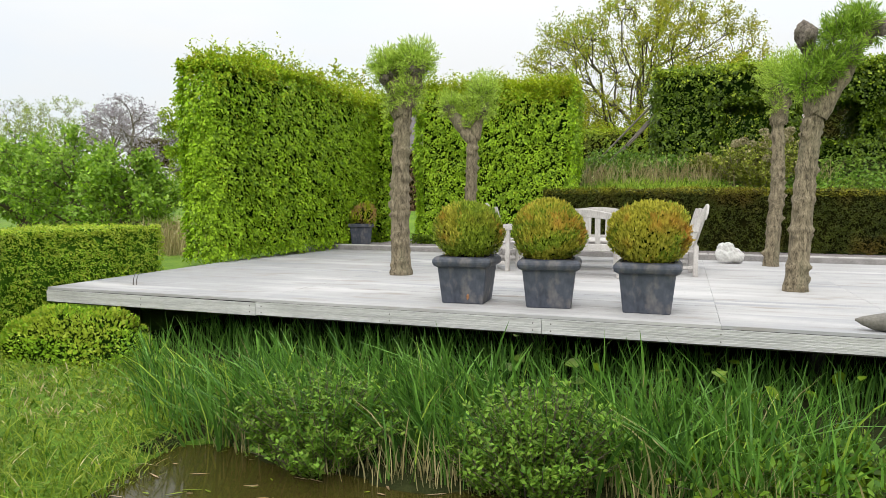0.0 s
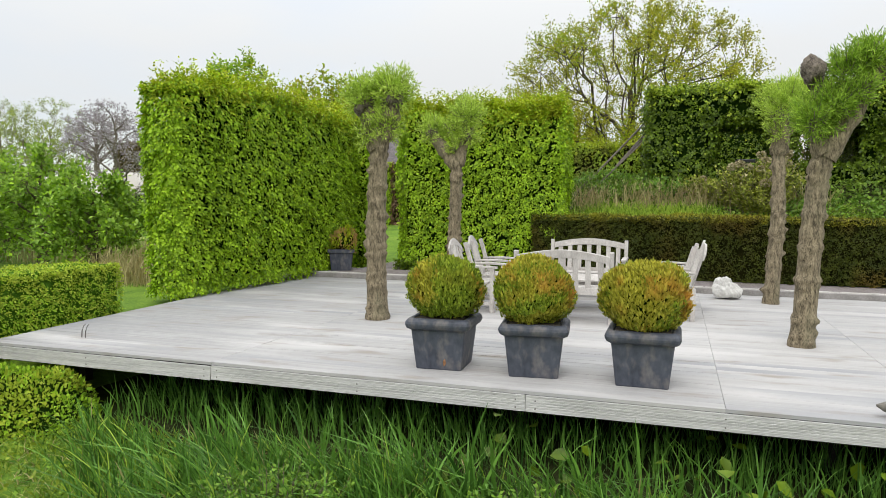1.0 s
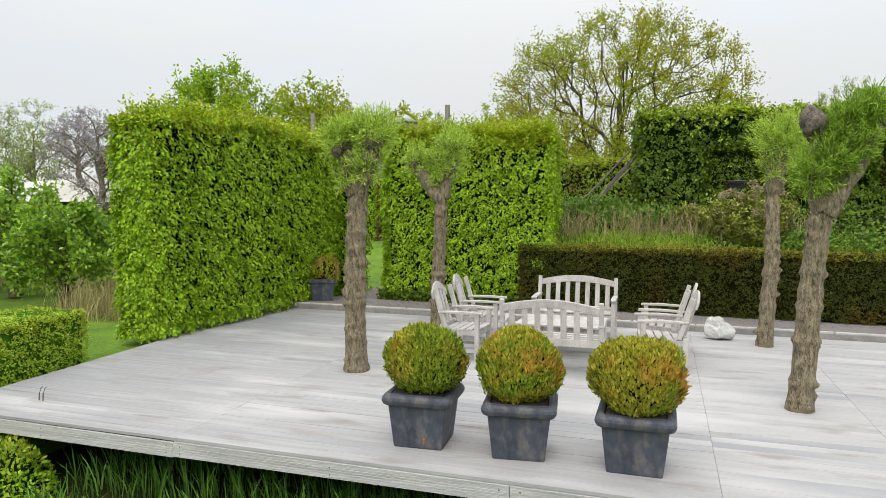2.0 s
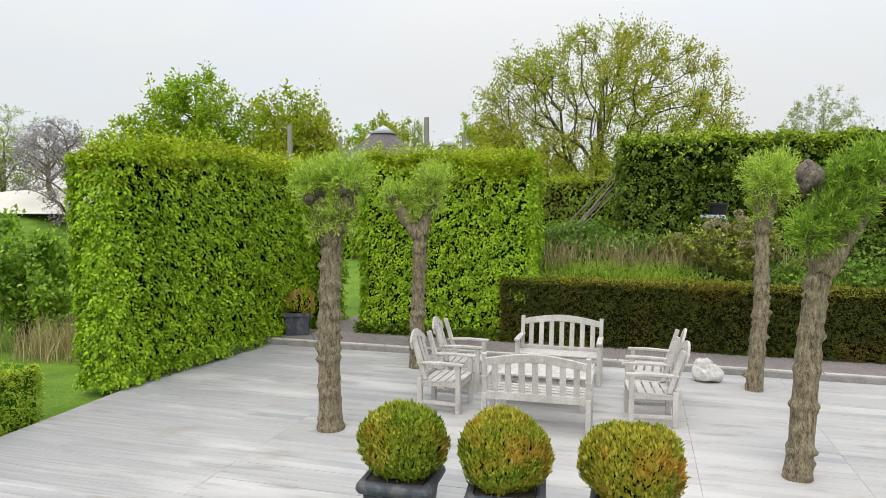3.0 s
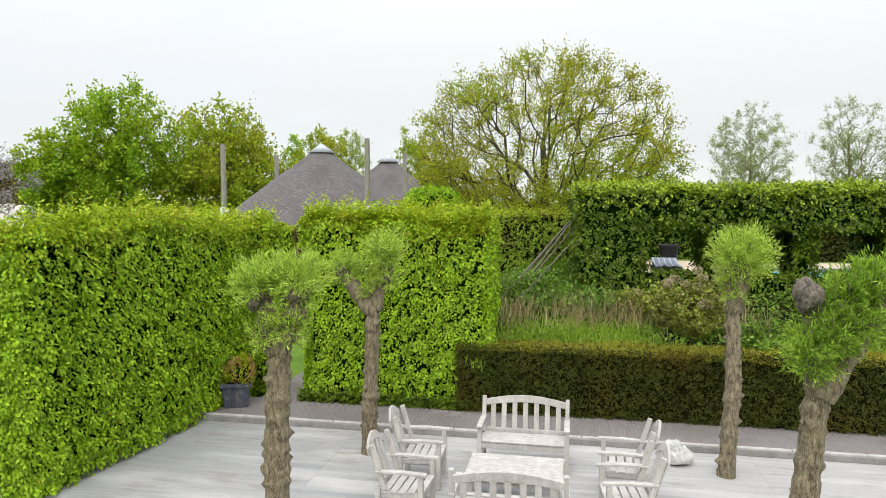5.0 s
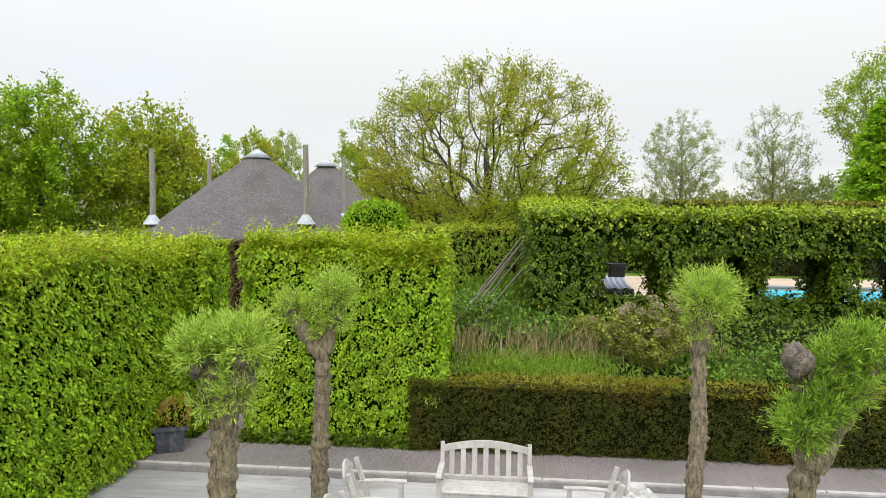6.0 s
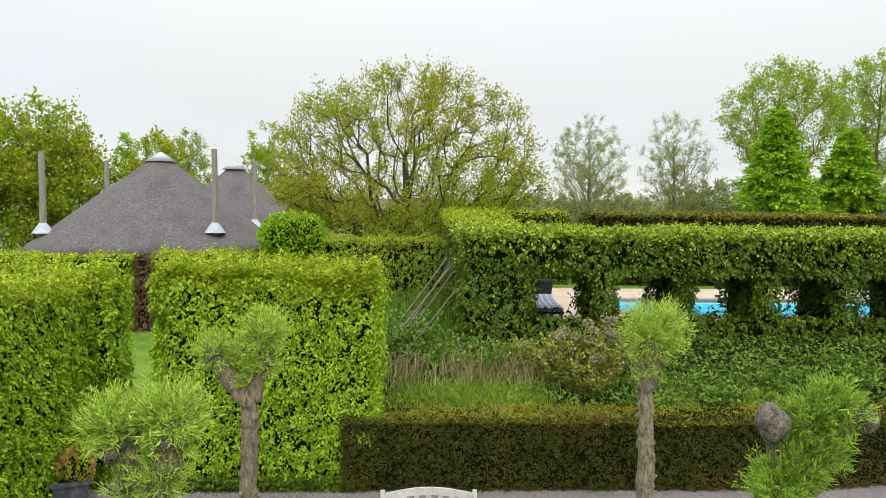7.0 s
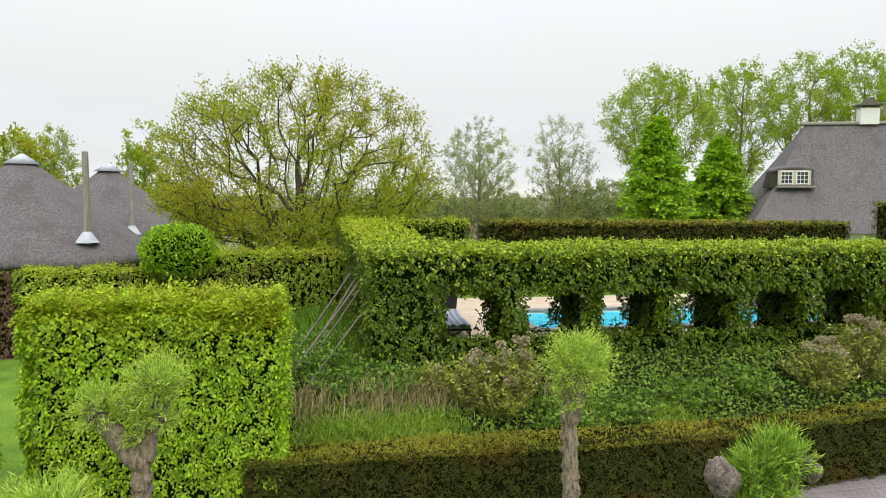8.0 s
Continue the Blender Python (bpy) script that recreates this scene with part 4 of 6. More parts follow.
rear = thing("planter", "grey square planter with a reddish shrub beside the hedge", "planter", pose(-5.42, 14.02, 0.085, 0, 0, 24))
part("tub", planter_bm([(0.20, 0, 0.01), (0.235, 0.36, 0.015), (0.27, 0.37, 0.02), (0.275, 0.43, 0.02), (0.245, 0.44, 0.02), (0.235, 0.40, 0.02)]), M_LEAD, rear)
dome_leaves("shrub", "small shrub with reddish new leaves", (0, 0.02, 0.55), 0.30, 0.30, 0.36, 0.06, 0.026, 2600, [M_LIME, M_REDSHRUB], 34, floor=-0.4, lump=0.25, mixf=0.62, up=0.8, parent=rear)


# ---- pollard willows ----
def willow(label, x, y, seed, height, r0, arms, tufts, extra=(), leafage=None, lean=0.0):
    """A knobbly trunk that forks into short arms; each tuft is (x, y, z, radius, leaves) of narrow leaves; extra: bare burrs."""
    r = np.random.default_rng(seed)
    ob = thing("pollard_willow", label, "tree", pose(x, y, 0), "pollard willows on the deck")
    k, sides = 84, 26
    zs = np.linspace(0, height, k)
    ang = np.linspace(0, 2 * np.pi, sides, endpoint=False)
    rad = r0 * (1.04 - 0.22 * zs / height + 0.20 * np.exp(-zs / 0.12)) * (1 - 0.45 * np.clip((zs - height + 0.3) / 0.3, 0, 1) ** 1.5)
    cx, cy = 0.03 * np.sin(zs * 1.7 + seed) + lean * (zs / height) ** 2.8, 0.03 * np.sin(zs * 1.3 + 2 * seed)
    Vt = np.stack([cx[:, None] + rad[:, None] * np.cos(ang), cy[:, None] + rad[:, None] * np.sin(ang), np.broadcast_to(zs[:, None], (k, sides))], -1)
    bumps = np.zeros((k, sides))
    for _ in range(int(44 * height)):
        z0, a0, h = r.uniform(0.02, height), r.uniform(0, 6.28), r.uniform(0.2, 1.0) ** 2 * 0.062
        da = np.abs((ang[None] - a0 + np.pi) % (2 * np.pi) - np.pi)
        bumps += h * np.exp(-((zs[:, None] - z0) / 0.030) ** 2 - (da / 0.30) ** 2)
    for _ in range(16):
        bumps += (r.uniform(0.005, 0.018) * np.exp(-((zs - r.uniform(0, height)) / 0.03) ** 2))[:, None]
    bumps += wav(Vt.reshape(-1, 3) * np.array([1, 1, 0.4]), 30, seed).reshape(k, sides) * 0.004
    Vt[..., 0] += np.cos(ang) * bumps
    Vt[..., 1] += np.sin(ang) * bumps
    i, j = np.meshgrid(np.arange(k - 1), np.arange(sides), indexing="ij")
    Qt = np.stack([i * sides + j, i * sides + (j + 1) % sides, (i + 1) * sides + (j + 1) % sides, (i + 1) * sides + j], -1).reshape(-1, 4)
    put("trunk", raw_mesh("trunk", Vt.reshape(-1, 3), Qt, M_BARK, smooth=True), ob, "knobbly grey-brown trunk")
    for (ax, ay, az, ar) in arms:
        p0 = np.array([cx[-7], cy[-7], height - 0.22])
        p1 = np.array([ax, ay, az])
        u = np.linspace(0, 1, 9)[:, None]
        pts = p0 + (p1 - p0) * u + np.array([0, 0, 1]) * (0.10 * np.sin(u * np.pi)) * -0.4 + r.normal(0, 0.008, (9, 3))
        rr = r0 * (0.84 if len(arms) == 1 else 0.70) * (1 - u[:, 0]) ** 1.5 + ar * u[:, 0] ** 0.8 * 0.75 + 0.25 * ar
        rr[-1] *= 0.45
        put("limb", raw_mesh("limb", *tube_arrays(pts, rr * (1 + r.normal(0, 0.13, 9)), 12), M_BARK, smooth=True), ob)
        bm = bmesh.new()
        bmesh.ops.create_icosphere(bm, subdivisions=3, radius=1.0)
        co = np.array([v.co for v in bm.verts])
        s = ar * (1 + 0.22 * wav(co, 5, seed + 7) + 0.12 * wav(co, 13, seed + 8))
        for v, q in zip(bm.verts, s):
            v.co = v.co * q
        part("knuckle", bm, M_BURR, ob, "gnarled pruning knuckle", pose(ax, ay, az), True)
    for (bx, by, bz, br) in extra:
        bm = bmesh.new()
        bmesh.ops.create_icosphere(bm, subdivisions=4, radius=1.0)
        co = np.array([v.co for v in bm.verts])
        s = br * (1 + 0.18 * wav(co, 3, seed + 9) + 0.09 * wav(co, 11, seed + 3) + 0.05 * wav(co, 26, seed + 4))
        for v, q in zip(bm.verts, s):
            v.co = Vector((v.co.x * q, v.co.y * q, v.co.z * q * 1.25))
        part("burr", bm, M_BURR, ob, "bare knotted burr", pose(bx, by, bz), True)
    for (tx, ty, tz, tr, n) in tufts:
        n = int(n * 1.75)
        shoots = max(26, n // 24)
        sd = unit(r.normal(size=(shoots, 3)) + np.array([0, 0, 0.35]))
        base = np.array([tx, ty, tz]) + sd * tr * 0.15
        ln = tr * r.uniform(0.55, 1.1, shoots)
        which = r.integers(0, shoots, n)
        u = r.uniform(0.1, 1.0, n) ** 0.8
        bow = np.array([0, 0, 0.25]) * (u ** 2)[:, None] * tr
        P = base[which] + sd[which] * (ln[which] * u)[:, None] + bow + r.normal(0, 0.02, (n, 3))
        D = sd[which] * 0.8 + r.normal(0, 0.5, (n, 3)) + np.array([0, 0, 0.25])
        me = leaves_mesh("willow_tuft", P, D, r.normal(size=(n, 3)) + np.array([0, 0, 0.6]), r.uniform(0.04, 0.085, n), r.uniform(0.007, 0.012, n), leafage or M_WILLOW, fold=0.15)
        put("tuft", me, ob, "tuft of narrow fresh green willow leaves")
        items = []
        for a, d, l in list(zip(base, sd, ln))[:40]:
            items.append(tube_arrays([a, a + d * l * 0.6, a + d * l + np.array([0, 0, 0.2 * tr])], [0.006, 0.004, 0.002], 4))
        put("brush", raw_mesh("brush", *join_arrays(items), M_TWIG), ob)
    return ob


willow("pollard willow with a knobbly trunk and a broad leafy head", -2.47, 9.18, 41, 2.35, 0.125, [(-0.18, 0.05, 2.72, 0.14), (0.22, -0.02, 2.75, 0.13)],
       [(-0.22, 0.03, 2.76, 0.27, 2600), (0.24, 0.0, 2.82, 0.28, 2600), (0.14, -0.06, 2.40, 0.24, 900), (-0.14, -0.08, 2.32, 0.18, 400), (0.0, 0.05, 2.85, 0.2, 700)], [(-0.20, -0.12, 2.64, 0.06), (0.20, -0.13, 2.72, 0.05)])
willow("slender pollard willow forking into two short arms", -2.44, 12.36, 42, 2.30, 0.105, [(-0.42, 0.0, 2.72, 0.11), (0.20, 0.05, 2.72, 0.11)],
       [(-0.40, 0.0, 2.68, 0.25, 1700), (0.20, 0.05, 2.90, 0.31, 2400), (0.26, -0.04, 2.58, 0.20, 700), (-0.06, 0.0, 2.70, 0.18, 400), (0.02, -0.05, 2.40, 0.18, 400)], [(-0.45, -0.05, 2.66, 0.06), (0.25, -0.07, 2.60, 0.055)])
willow("pollard willow with one round leafy head", 2.53, 12.50, 43, 2.45, 0.102, [(0.06, 0.0, 2.80, 0.16)],
       [(0.10, 0.0, 2.90, 0.40, 5200), (0.0, -0.05, 2.50, 0.22, 500)])
willow("stout pollard willow with a bare burr and leafy arms", 2.41, 9.15, 44, 2.20, 0.115, [(0.03, 0.0, 2.76, 0.085), (0.66, 0.05, 2.90, 0.09)],
       [(0.32, 0.02, 2.80, 0.24, 1700), (0.02, -0.10, 2.32, 0.25, 1800), (0.20, -0.08, 2.50, 0.22, 1300), (0.52, 0.03, 2.94, 0.21, 1400), (0.70, 0.08, 2.86, 0.16, 500), (0.42, -0.08, 2.62, 0.18, 700)],
       [(-0.01, -0.02, 2.86, 0.118), (0.74, -0.05, 2.88, 0.07)], M_WILLOW_FRESH, lean=0.18)


# ---- trees ----
def tree(name, label, x, y, top, radius, seed, mats, crown=0.25, shape="dome", limbs=12, subs=8, twigs=7, per=20, leaf=0.2, trunk=0.25, bark=None, mixf=0.3, base=None, group="", up=0.15, flat=1.0, rise=0.55, scatter=0.55, vase=False):
    """A tapered trunk, limbs, branches and twigs inside a crown outline, with leaves along the twigs. crown: where the crown begins, as a share of the height."""
    r = np.random.default_rng(seed)
    z0 = float(ground_z(x, y)) - 0.05 if base is None else base
    h = top - z0
    ob = thing(name, label, "tree", pose(x, y, z0), group)
    bark = bark or M_OAKBARK
    def outline(v):
        if shape == "cone":
            return np.clip(1.0 - v, 0.02, 1) ** 0.8
        if shape == "oval":
            return np.sqrt(np.clip(1 - (2 * v - 1) ** 2, 0.02, 1))
        return np.sqrt(np.clip(1 - np.clip((v - 0.28) / 0.72, -0.55, 1) ** 2, 0.02, 1))
    lean = r.normal(0, 0.02, 2) * h
    def stem(v):
        return np.array([lean[0] * v, lean[1] * v, h * v])
    top_v = 0.45 if vase else (0.93 if shape != "dome" else 0.72)
    zs = np.linspace(0, top_v, 9)
    tubes = [tube_arrays(np.array([stem(v) + np.array([*r.normal(0, 0.012 * h * min(v * 4, 1), 2), 0]) for v in zs]), trunk * (1.25 - zs / top_v * 1.12) + 0.01, 9)]
    P, D = [], []
    for i in range(limbs):
        a = 2.4 * i + r.uniform(-0.4, 0.4)
        v = (i + r.uniform(0.1, 0.9)) / limbs
        rho = outline(v) * radius * r.uniform(0.76, 1.0) * (r.uniform(0.55, 1.0) ** 0.5 if vase else 1.0)
        zt = h * (crown + (1 - crown) * v * (0.82 if shape != "cone" else 0.95))
        end = np.array([lean[0] + rho * math.cos(a), lean[1] + rho * math.sin(a) * flat, zt])
        sv = np.clip((zt / h - rho / h * (rise if shape != "cone" else 0.05)), 0.10 if shape == "dome" else 0.05, top_v)
        if vase:
            sv = 0.10 + 0.34 * v * r.uniform(0.6, 1.2)
        start = stem(sv)
        mid = start * 0.5 + end * 0.5 + np.array([0, 0, 0.06 * h * (1 if shape != "cone" else -0.3)]) + r.normal(0, 0.05 * radius, 3)
        if vase:
            mid = np.array([end[0] * 0.38, end[1] * 0.38, start[2] + (end[2] - start[2]) * 0.62]) + r.normal(0, 0.03 * radius, 3)
        u = np.linspace(0, 1, 7)[:, None]
        path = start * (1 - u) ** 2 + 2 * mid * u * (1 - u) + end * u ** 2 + r.normal(0, 0.012 * radius, (7, 3)) * (u > 0)
        lr = trunk * 0.42 * (1 - 0.5 * v)
        tubes.append(tube_arrays(path, lr * (1 - 0.82 * u[:, 0]), 6))
        for j in range(subs):
            q = r.uniform(0.22, 1.0)
            s = path[min(int(q * 6), 5)] * (1 - (q * 6) % 1) + path[min(int(q * 6) + 1, 6)] * ((q * 6) % 1)
            spread = radius * (0.34 if shape != "cone" else 0.26) * (1.1 - 0.45 * q)
            dv = unit(r.normal(size=3) + unit(end - start) * 0.7 + np.array([0, 0, up]))
            e = s + dv * spread * r.uniform(0.6, 1.15)
            pts = np.array([s, (s + e) / 2 + r.normal(0, 0.06, 3) * spread, e])
            tubes.append(tube_arrays(pts, [lr * 0.34, lr * 0.22, lr * 0.10], 4))
            for k_ in range(twigs):
                w = r.uniform(0.25, 1.0)
                s2 = s + (e - s) * w
                dv2 = unit(r.normal(size=3) + dv * 0.7 + np.array([0, 0, up]))
                l2 = spread * r.uniform(0.3, 0.62)
                e2 = s2 + dv2 * l2
                tubes.append(tube_arrays(np.array([s2, e2]), [max(lr * 0.10, 0.008), max(lr * 0.03, 0.004)], 3))
                uu = r.uniform(0.15, 1.08, per)
                P.append(s2 + dv2 * (l2 * uu)[:, None] + r.normal(0, leaf * scatter, (per, 3)))
                D.append(dv2 + r.normal(0, 0.7, (per, 3)))
    put("trunk", raw_mesh("trunk", *join_arrays(tubes), bark, smooth=True), ob, "tapered trunk and spreading limbs")
    P, D = np.concatenate(P), np.concatenate(D)
    n = len(P)
    size = r.uniform(0.6, 1.3, n)
    idx = (r.random(n) < mixf).astype(int) if len(mats) > 1 else None
    put("crown", leaves_mesh("crown", P, D, r.normal(size=(n, 3)) + np.array([0, 0, 0.7]), leaf * size, leaf * 0.62 * size, mats, index=idx, simple=True), ob, "open crown of young leaves")
    return ob


def sticks(A, B, ra, rb, sides):
    """Many tapering sticks at once, from A to B."""
    n = len(A)
    T = unit(B - A)
    up = np.where(np.abs(T[:, 2:3]) > 0.9, np.array([[1.0, 0, 0]]), np.array([[0, 0, 1.0]]))
    S = unit(np.cross(T, up))
    U = np.cross(T, S)
    ang = np.linspace(0, 2 * np.pi, sides, endpoint=False)
    ring = S[:, None] * np.cos(ang)[None, :, None] + U[:, None] * np.sin(ang)[None, :, None]
    V = np.concatenate([A[:, None] + ring * ra[:, None, None], B[:, None] + ring * rb[:, None, None]], 1)
    j = np.arange(sides)
    q = np.stack([j, (j + 1) % sides, sides + (j + 1) % sides, sides + j], 1)
    return V.reshape(-1, 3), ((np.arange(n) * 2 * sides)[:, None, None] + q[None]).reshape(-1, 4)


def grown_tree(name, label, x, y, top, radius, seed, mats, low=0.15, wide=0.45, narrow=0.3, tips=420, twigs=6, per=9, leaf=0.14, trunk=0.4, bark=None, mixf=0.3, group="", lump=0.14, fill=0.4,
               twig=0.13, shoots=0, stem=0.7, climb=0.9, scatter=0.8, square=2.0, direct=0.4):
    """A tree whose limbs grow out to many tips inside a crown: each tip joins the nearest branch below it, and branches thicken with what they carry."""
    r = np.random.default_rng(seed)
    per, leaf = int(per * 1.25), leaf * 0.86
    z0 = float(ground_z(x, y)) - 0.05
    h = top - z0
    ob = thing(name, label, "tree", pose(x, y, z0), group)
    zl, zm, tl = h * low, h * wide, twig * radius
    d = unit(r.normal(size=(tips, 3)))
    d /= ((np.hypot(d[:, 0], d[:, 1]) ** square + np.abs(d[:, 2]) ** square) ** (1 / square))[:, None]  # past 2: broad shoulders
    s = r.random(tips) ** fill * (1 + wav(d, 2.5, seed) * lump + wav(d, 6.0, seed + 1) * lump * 0.6)
    s = np.minimum(s, 0.98 + 0.06 * r.random(tips))
    P = d * s[:, None]
    below = np.clip(-P[:, 2], 0, 1)
    P[:, :2] *= (radius - tl * 0.6) * (1 - narrow * below)[:, None]
    P[:, 2] = np.where(P[:, 2] > 0, P[:, 2] * (h - zm - tl * 0.6), P[:, 2] * (zm - zl)) + zm
    lean = r.normal(0, 0.02, 2) * h
    k0 = 10
    zs = np.linspace(0, zm + (h - zm) * stem * 0.6, k0)
    nodes = [np.array([lean[0] * q / h + r.normal(0, 0.008) * q, lean[1] * q / h + r.normal(0, 0.008) * q, q]) for q in zs]
    parent = [-1] + list(range(k0 - 1))
    first = max(1, int(k0 * min(zl / zs[-1], 0.5) * 0.7))
    order = np.argsort(np.linalg.norm((P - np.array([0, 0, zl])) * np.array([1, 1, 0.8]), axis=1))
    tip_of = []
    way = list(zs)  # how far each node lies from the root, along the wood
    for p in P[order]:
        C = np.array(nodes)
        v = p - C
        flat_ = np.linalg.norm(v[:, :2], axis=1)
        cost = np.linalg.norm(v, axis=1) + climb * np.maximum(0, 0.25 * flat_ - v[:, 2]) + direct * np.array(way)
        cost[:first] += 1e3
        at = int(np.argmin(cost))
        a = nodes[at]
        L = float(np.linalg.norm(p - a))
        k = max(1, int(L / (0.16 * radius)) + 1)
        bend = np.array([0, 0, -0.10 * L]) + r.normal(0, 0.07 * L, 3)
        last = at
        for i in range(1, k + 1):
            u = i / k
            nodes.append(a + (p - a) * u + bend * math.sin(math.pi * u) + (r.normal(0, 0.02 * L, 3) if i < k else 0))
            parent.append(last)
            way.append(way[last] + L / k)
            last = len(nodes) - 1
        tip_of.append(last)
    N = np.array(nodes)
    parent = np.array(parent)
    load = np.zeros(len(N))
    load[tip_of] = 1
    for i in range(len(N) - 1, 0, -1):
        load[parent[i]] += load[i]
    rad = np.maximum(trunk * (np.maximum(load, 1) / tips) ** 0.52, 0.012 * radius / 5)
    rad[:k0] = np.maximum(rad[:k0], trunk * (1.0 - 0.75 * np.arange(k0) / k0))
    rad[0] *= 1.3
    i = np.arange(1, len(N))
    limbs = sticks(N[parent[i]], N[i], np.minimum(rad[parent[i]], rad[i] * 1.35), rad[i], 6)
    T = np.repeat(N[tip_of], twigs, axis=0)
    outward = unit(T - np.array([0, 0, zm * 0.7]))
    m = len(T)
    d2 = unit(outward * 0.7 + r.normal(0, 0.75, (m, 3)) + np.array([0, 0, 0.25]))
    E2 = T + d2 * (tl * r.uniform(0.5, 1.3, m))[:, None]
    fine = sticks(T[::2], E2[::2], np.full((m + 1) // 2, 0.009 * radius / 5), np.full((m + 1) // 2, 0.004 * radius / 5), 3)
    u = r.uniform(0.1, 1.1, (m, per))
    LP = (T[:, None] + (E2 - T)[:, None] * u[..., None]).reshape(-1, 3) + r.normal(0, leaf * scatter, (m * per, 3))
    LD = np.repeat(d2, per, axis=0) + r.normal(0, 0.8, (m * per, 3))
    items = [limbs, fine]
    if shoots:
        hi = N[tip_of][N[tip_of][:, 2] > zm + 0.45 * (h - zm)]
        S0 = hi[r.integers(0, len(hi), shoots)]
        ds = unit(r.normal(0, 0.18, (shoots, 3)) + np.array([0, 0, 1.0]))
        ln = radius * r.uniform(0.18, 0.42, shoots)
        items.append(sticks(S0, S0 + ds * ln[:, None], np.full(shoots, 0.025), np.full(shoots, 0.008), 4))
        us = r.uniform(0.3, 1.05, (shoots, 26))
        LP = np.concatenate([LP, (S0[:, None] + ds[:, None] * (ln[:, None] * us)[..., None]).reshape(-1, 3) + r.normal(0, leaf * 0.9, (shoots * 26, 3))])
        LD = np.concatenate([LD, r.normal(0, 0.8, (shoots * 26, 3)) + np.array([0, 0, 0.3])])
    put("trunk", raw_mesh("trunk", *join_arrays(items), bark or M_OAKBARK, smooth=True), ob, "tapered trunk with forking limbs and twigs")
    n = len(LP)
    size = r.uniform(0.6, 1.35, n)
    idx = (r.random(n) + 0.4 * wav(LP, 3.0 / radius, seed + 3) < mixf).astype(int) if len(mats) > 1 else None
    put("crown", leaves_mesh("crown", LP, LD, r.normal(size=(n, 3)) + np.array([0, 0, 0.8]), leaf * size, leaf * 0.62 * size, mats, index=idx, simple=True), ob, "crown of young leaves")
    return ob


grown_tree("oak_tree", "broad old oak with young yellow-green leaves", -0.85, 34.0, 10.6, 6.2, 51, [M_OAK, M_LEAF_MID], low=0.12, wide=0.40, narrow=0.25, tips=600, twigs=9, per=13, leaf=0.115, trunk=0.36, bark=M_DARKBARK, lump=0.03, fill=0.2, mixf=0.2, twig=0.11, scatter=0.9, climb=0.9, stem=0.4, square=2.15, direct=0.6)
grown_tree("leafy_tree", "dense spring-green tree with long young shoots", -28.2, 43.0, 11.3, 3.9, 52, [M_LEAF_MID, M_PRIVET], low=0.03, wide=0.5, narrow=0.1, tips=460, twigs=6, per=9, leaf=0.25, trunk=0.2, fill=0.5, shoots=34, mixf=0.3)
grown_tree("leafy_tree", "dense yellow-green tree beside the pavilion", -23.2, 47.0, 10.6, 4.7, 53, [M_LEAF_MID, M_OAK], low=0.03, wide=0.5, narrow=0.1, tips=480, twigs=6, per=9, leaf=0.26, trunk=0.22, fill=0.5, shoots=26, mixf=0.45)
grown_tree("leafy_tree", "green tree standing behind the long hedge", -31.2, 41.0, 8.4, 2.6, 54, [M_LEAF_MID, M_PRIVET], low=0.03, wide=0.5, narrow=0.1, tips=240, twigs=6, per=10, leaf=0.24, trunk=0.16, fill=0.5, shoots=12, mixf=0.4)
grown_tree("leafy_tree", "yellow-green tree behind the pavilion roof", -18.2, 52.0, 9.6, 3.2, 531, [M_OAK, M_LEAF_MID], low=0.05, wide=0.5, narrow=0.1, tips=260, twigs=6, per=10, leaf=0.2, trunk=0.2, fill=0.5)
tree("blossom_tree", "bare-looking tree with pale mauve blossom", -31.9, 36.0, 8.5, 3.2, 55, [M_BLOSSOM], crown=0.2, limbs=16, subs=8, twigs=7, per=5, leaf=0.12, trunk=0.22, bark=M_TWIG)
tree("blossom_tree", "pale blossoming tree against the sky", -37.5, 40.0, 8.0, 2.8, 56, [M_BLOSSOM], crown=0.5, limbs=16, subs=8, twigs=7, per=5, leaf=0.13, trunk=0.22, bark=M_TWIG)
for (tx, ty, tt, tr, sd) in ((-97.0, 90.0, 17.6, 8.0, 57), (-110.0, 92.0, 18.4, 8.6, 58)):
    grown_tree("far_tree", "tall thinly leaved tree on the horizon", tx, ty, tt, tr, sd, [M_LEAF_PALE, M_LEAF_MID], low=0.1, wide=0.5, narrow=0.6, tips=220, twigs=6, per=6, leaf=0.33, trunk=0.35, bark=M_TWIG, climb=2.5, fill=0.5)
grown_tree("far_tree", "narrow dark tree behind the pavilion", -27.5, 70.0, 11.2, 1.1, 59, [M_PRIVET], low=0.05, wide=0.5, narrow=0.2, tips=160, twigs=5, per=8, leaf=0.24, trunk=0.16, fill=0.6)
grown_tree("far_tree", "round pale-leaved tree behind the pavilion", -22.8, 70.0, 11.5, 3.6, 60, [M_LEAF_PALE, M_LEAF_MID], low=0.15, wide=0.55, narrow=0.5, tips=360, twigs=7, per=8, leaf=0.19, trunk=0.22, bark=M_TWIG, climb=2.0, fill=0.45, mixf=0.5)
grown_tree("far_tree", "pale young tree beside the oak", -11.3, 55.0, 10.3, 2.3, 61, [M_LEAF_MID, M_OAK], low=0.12, wide=0.5, narrow=0.3, tips=280, twigs=6, per=8, leaf=0.18, trunk=0.18, bark=M_TWIG, climb=1.5)
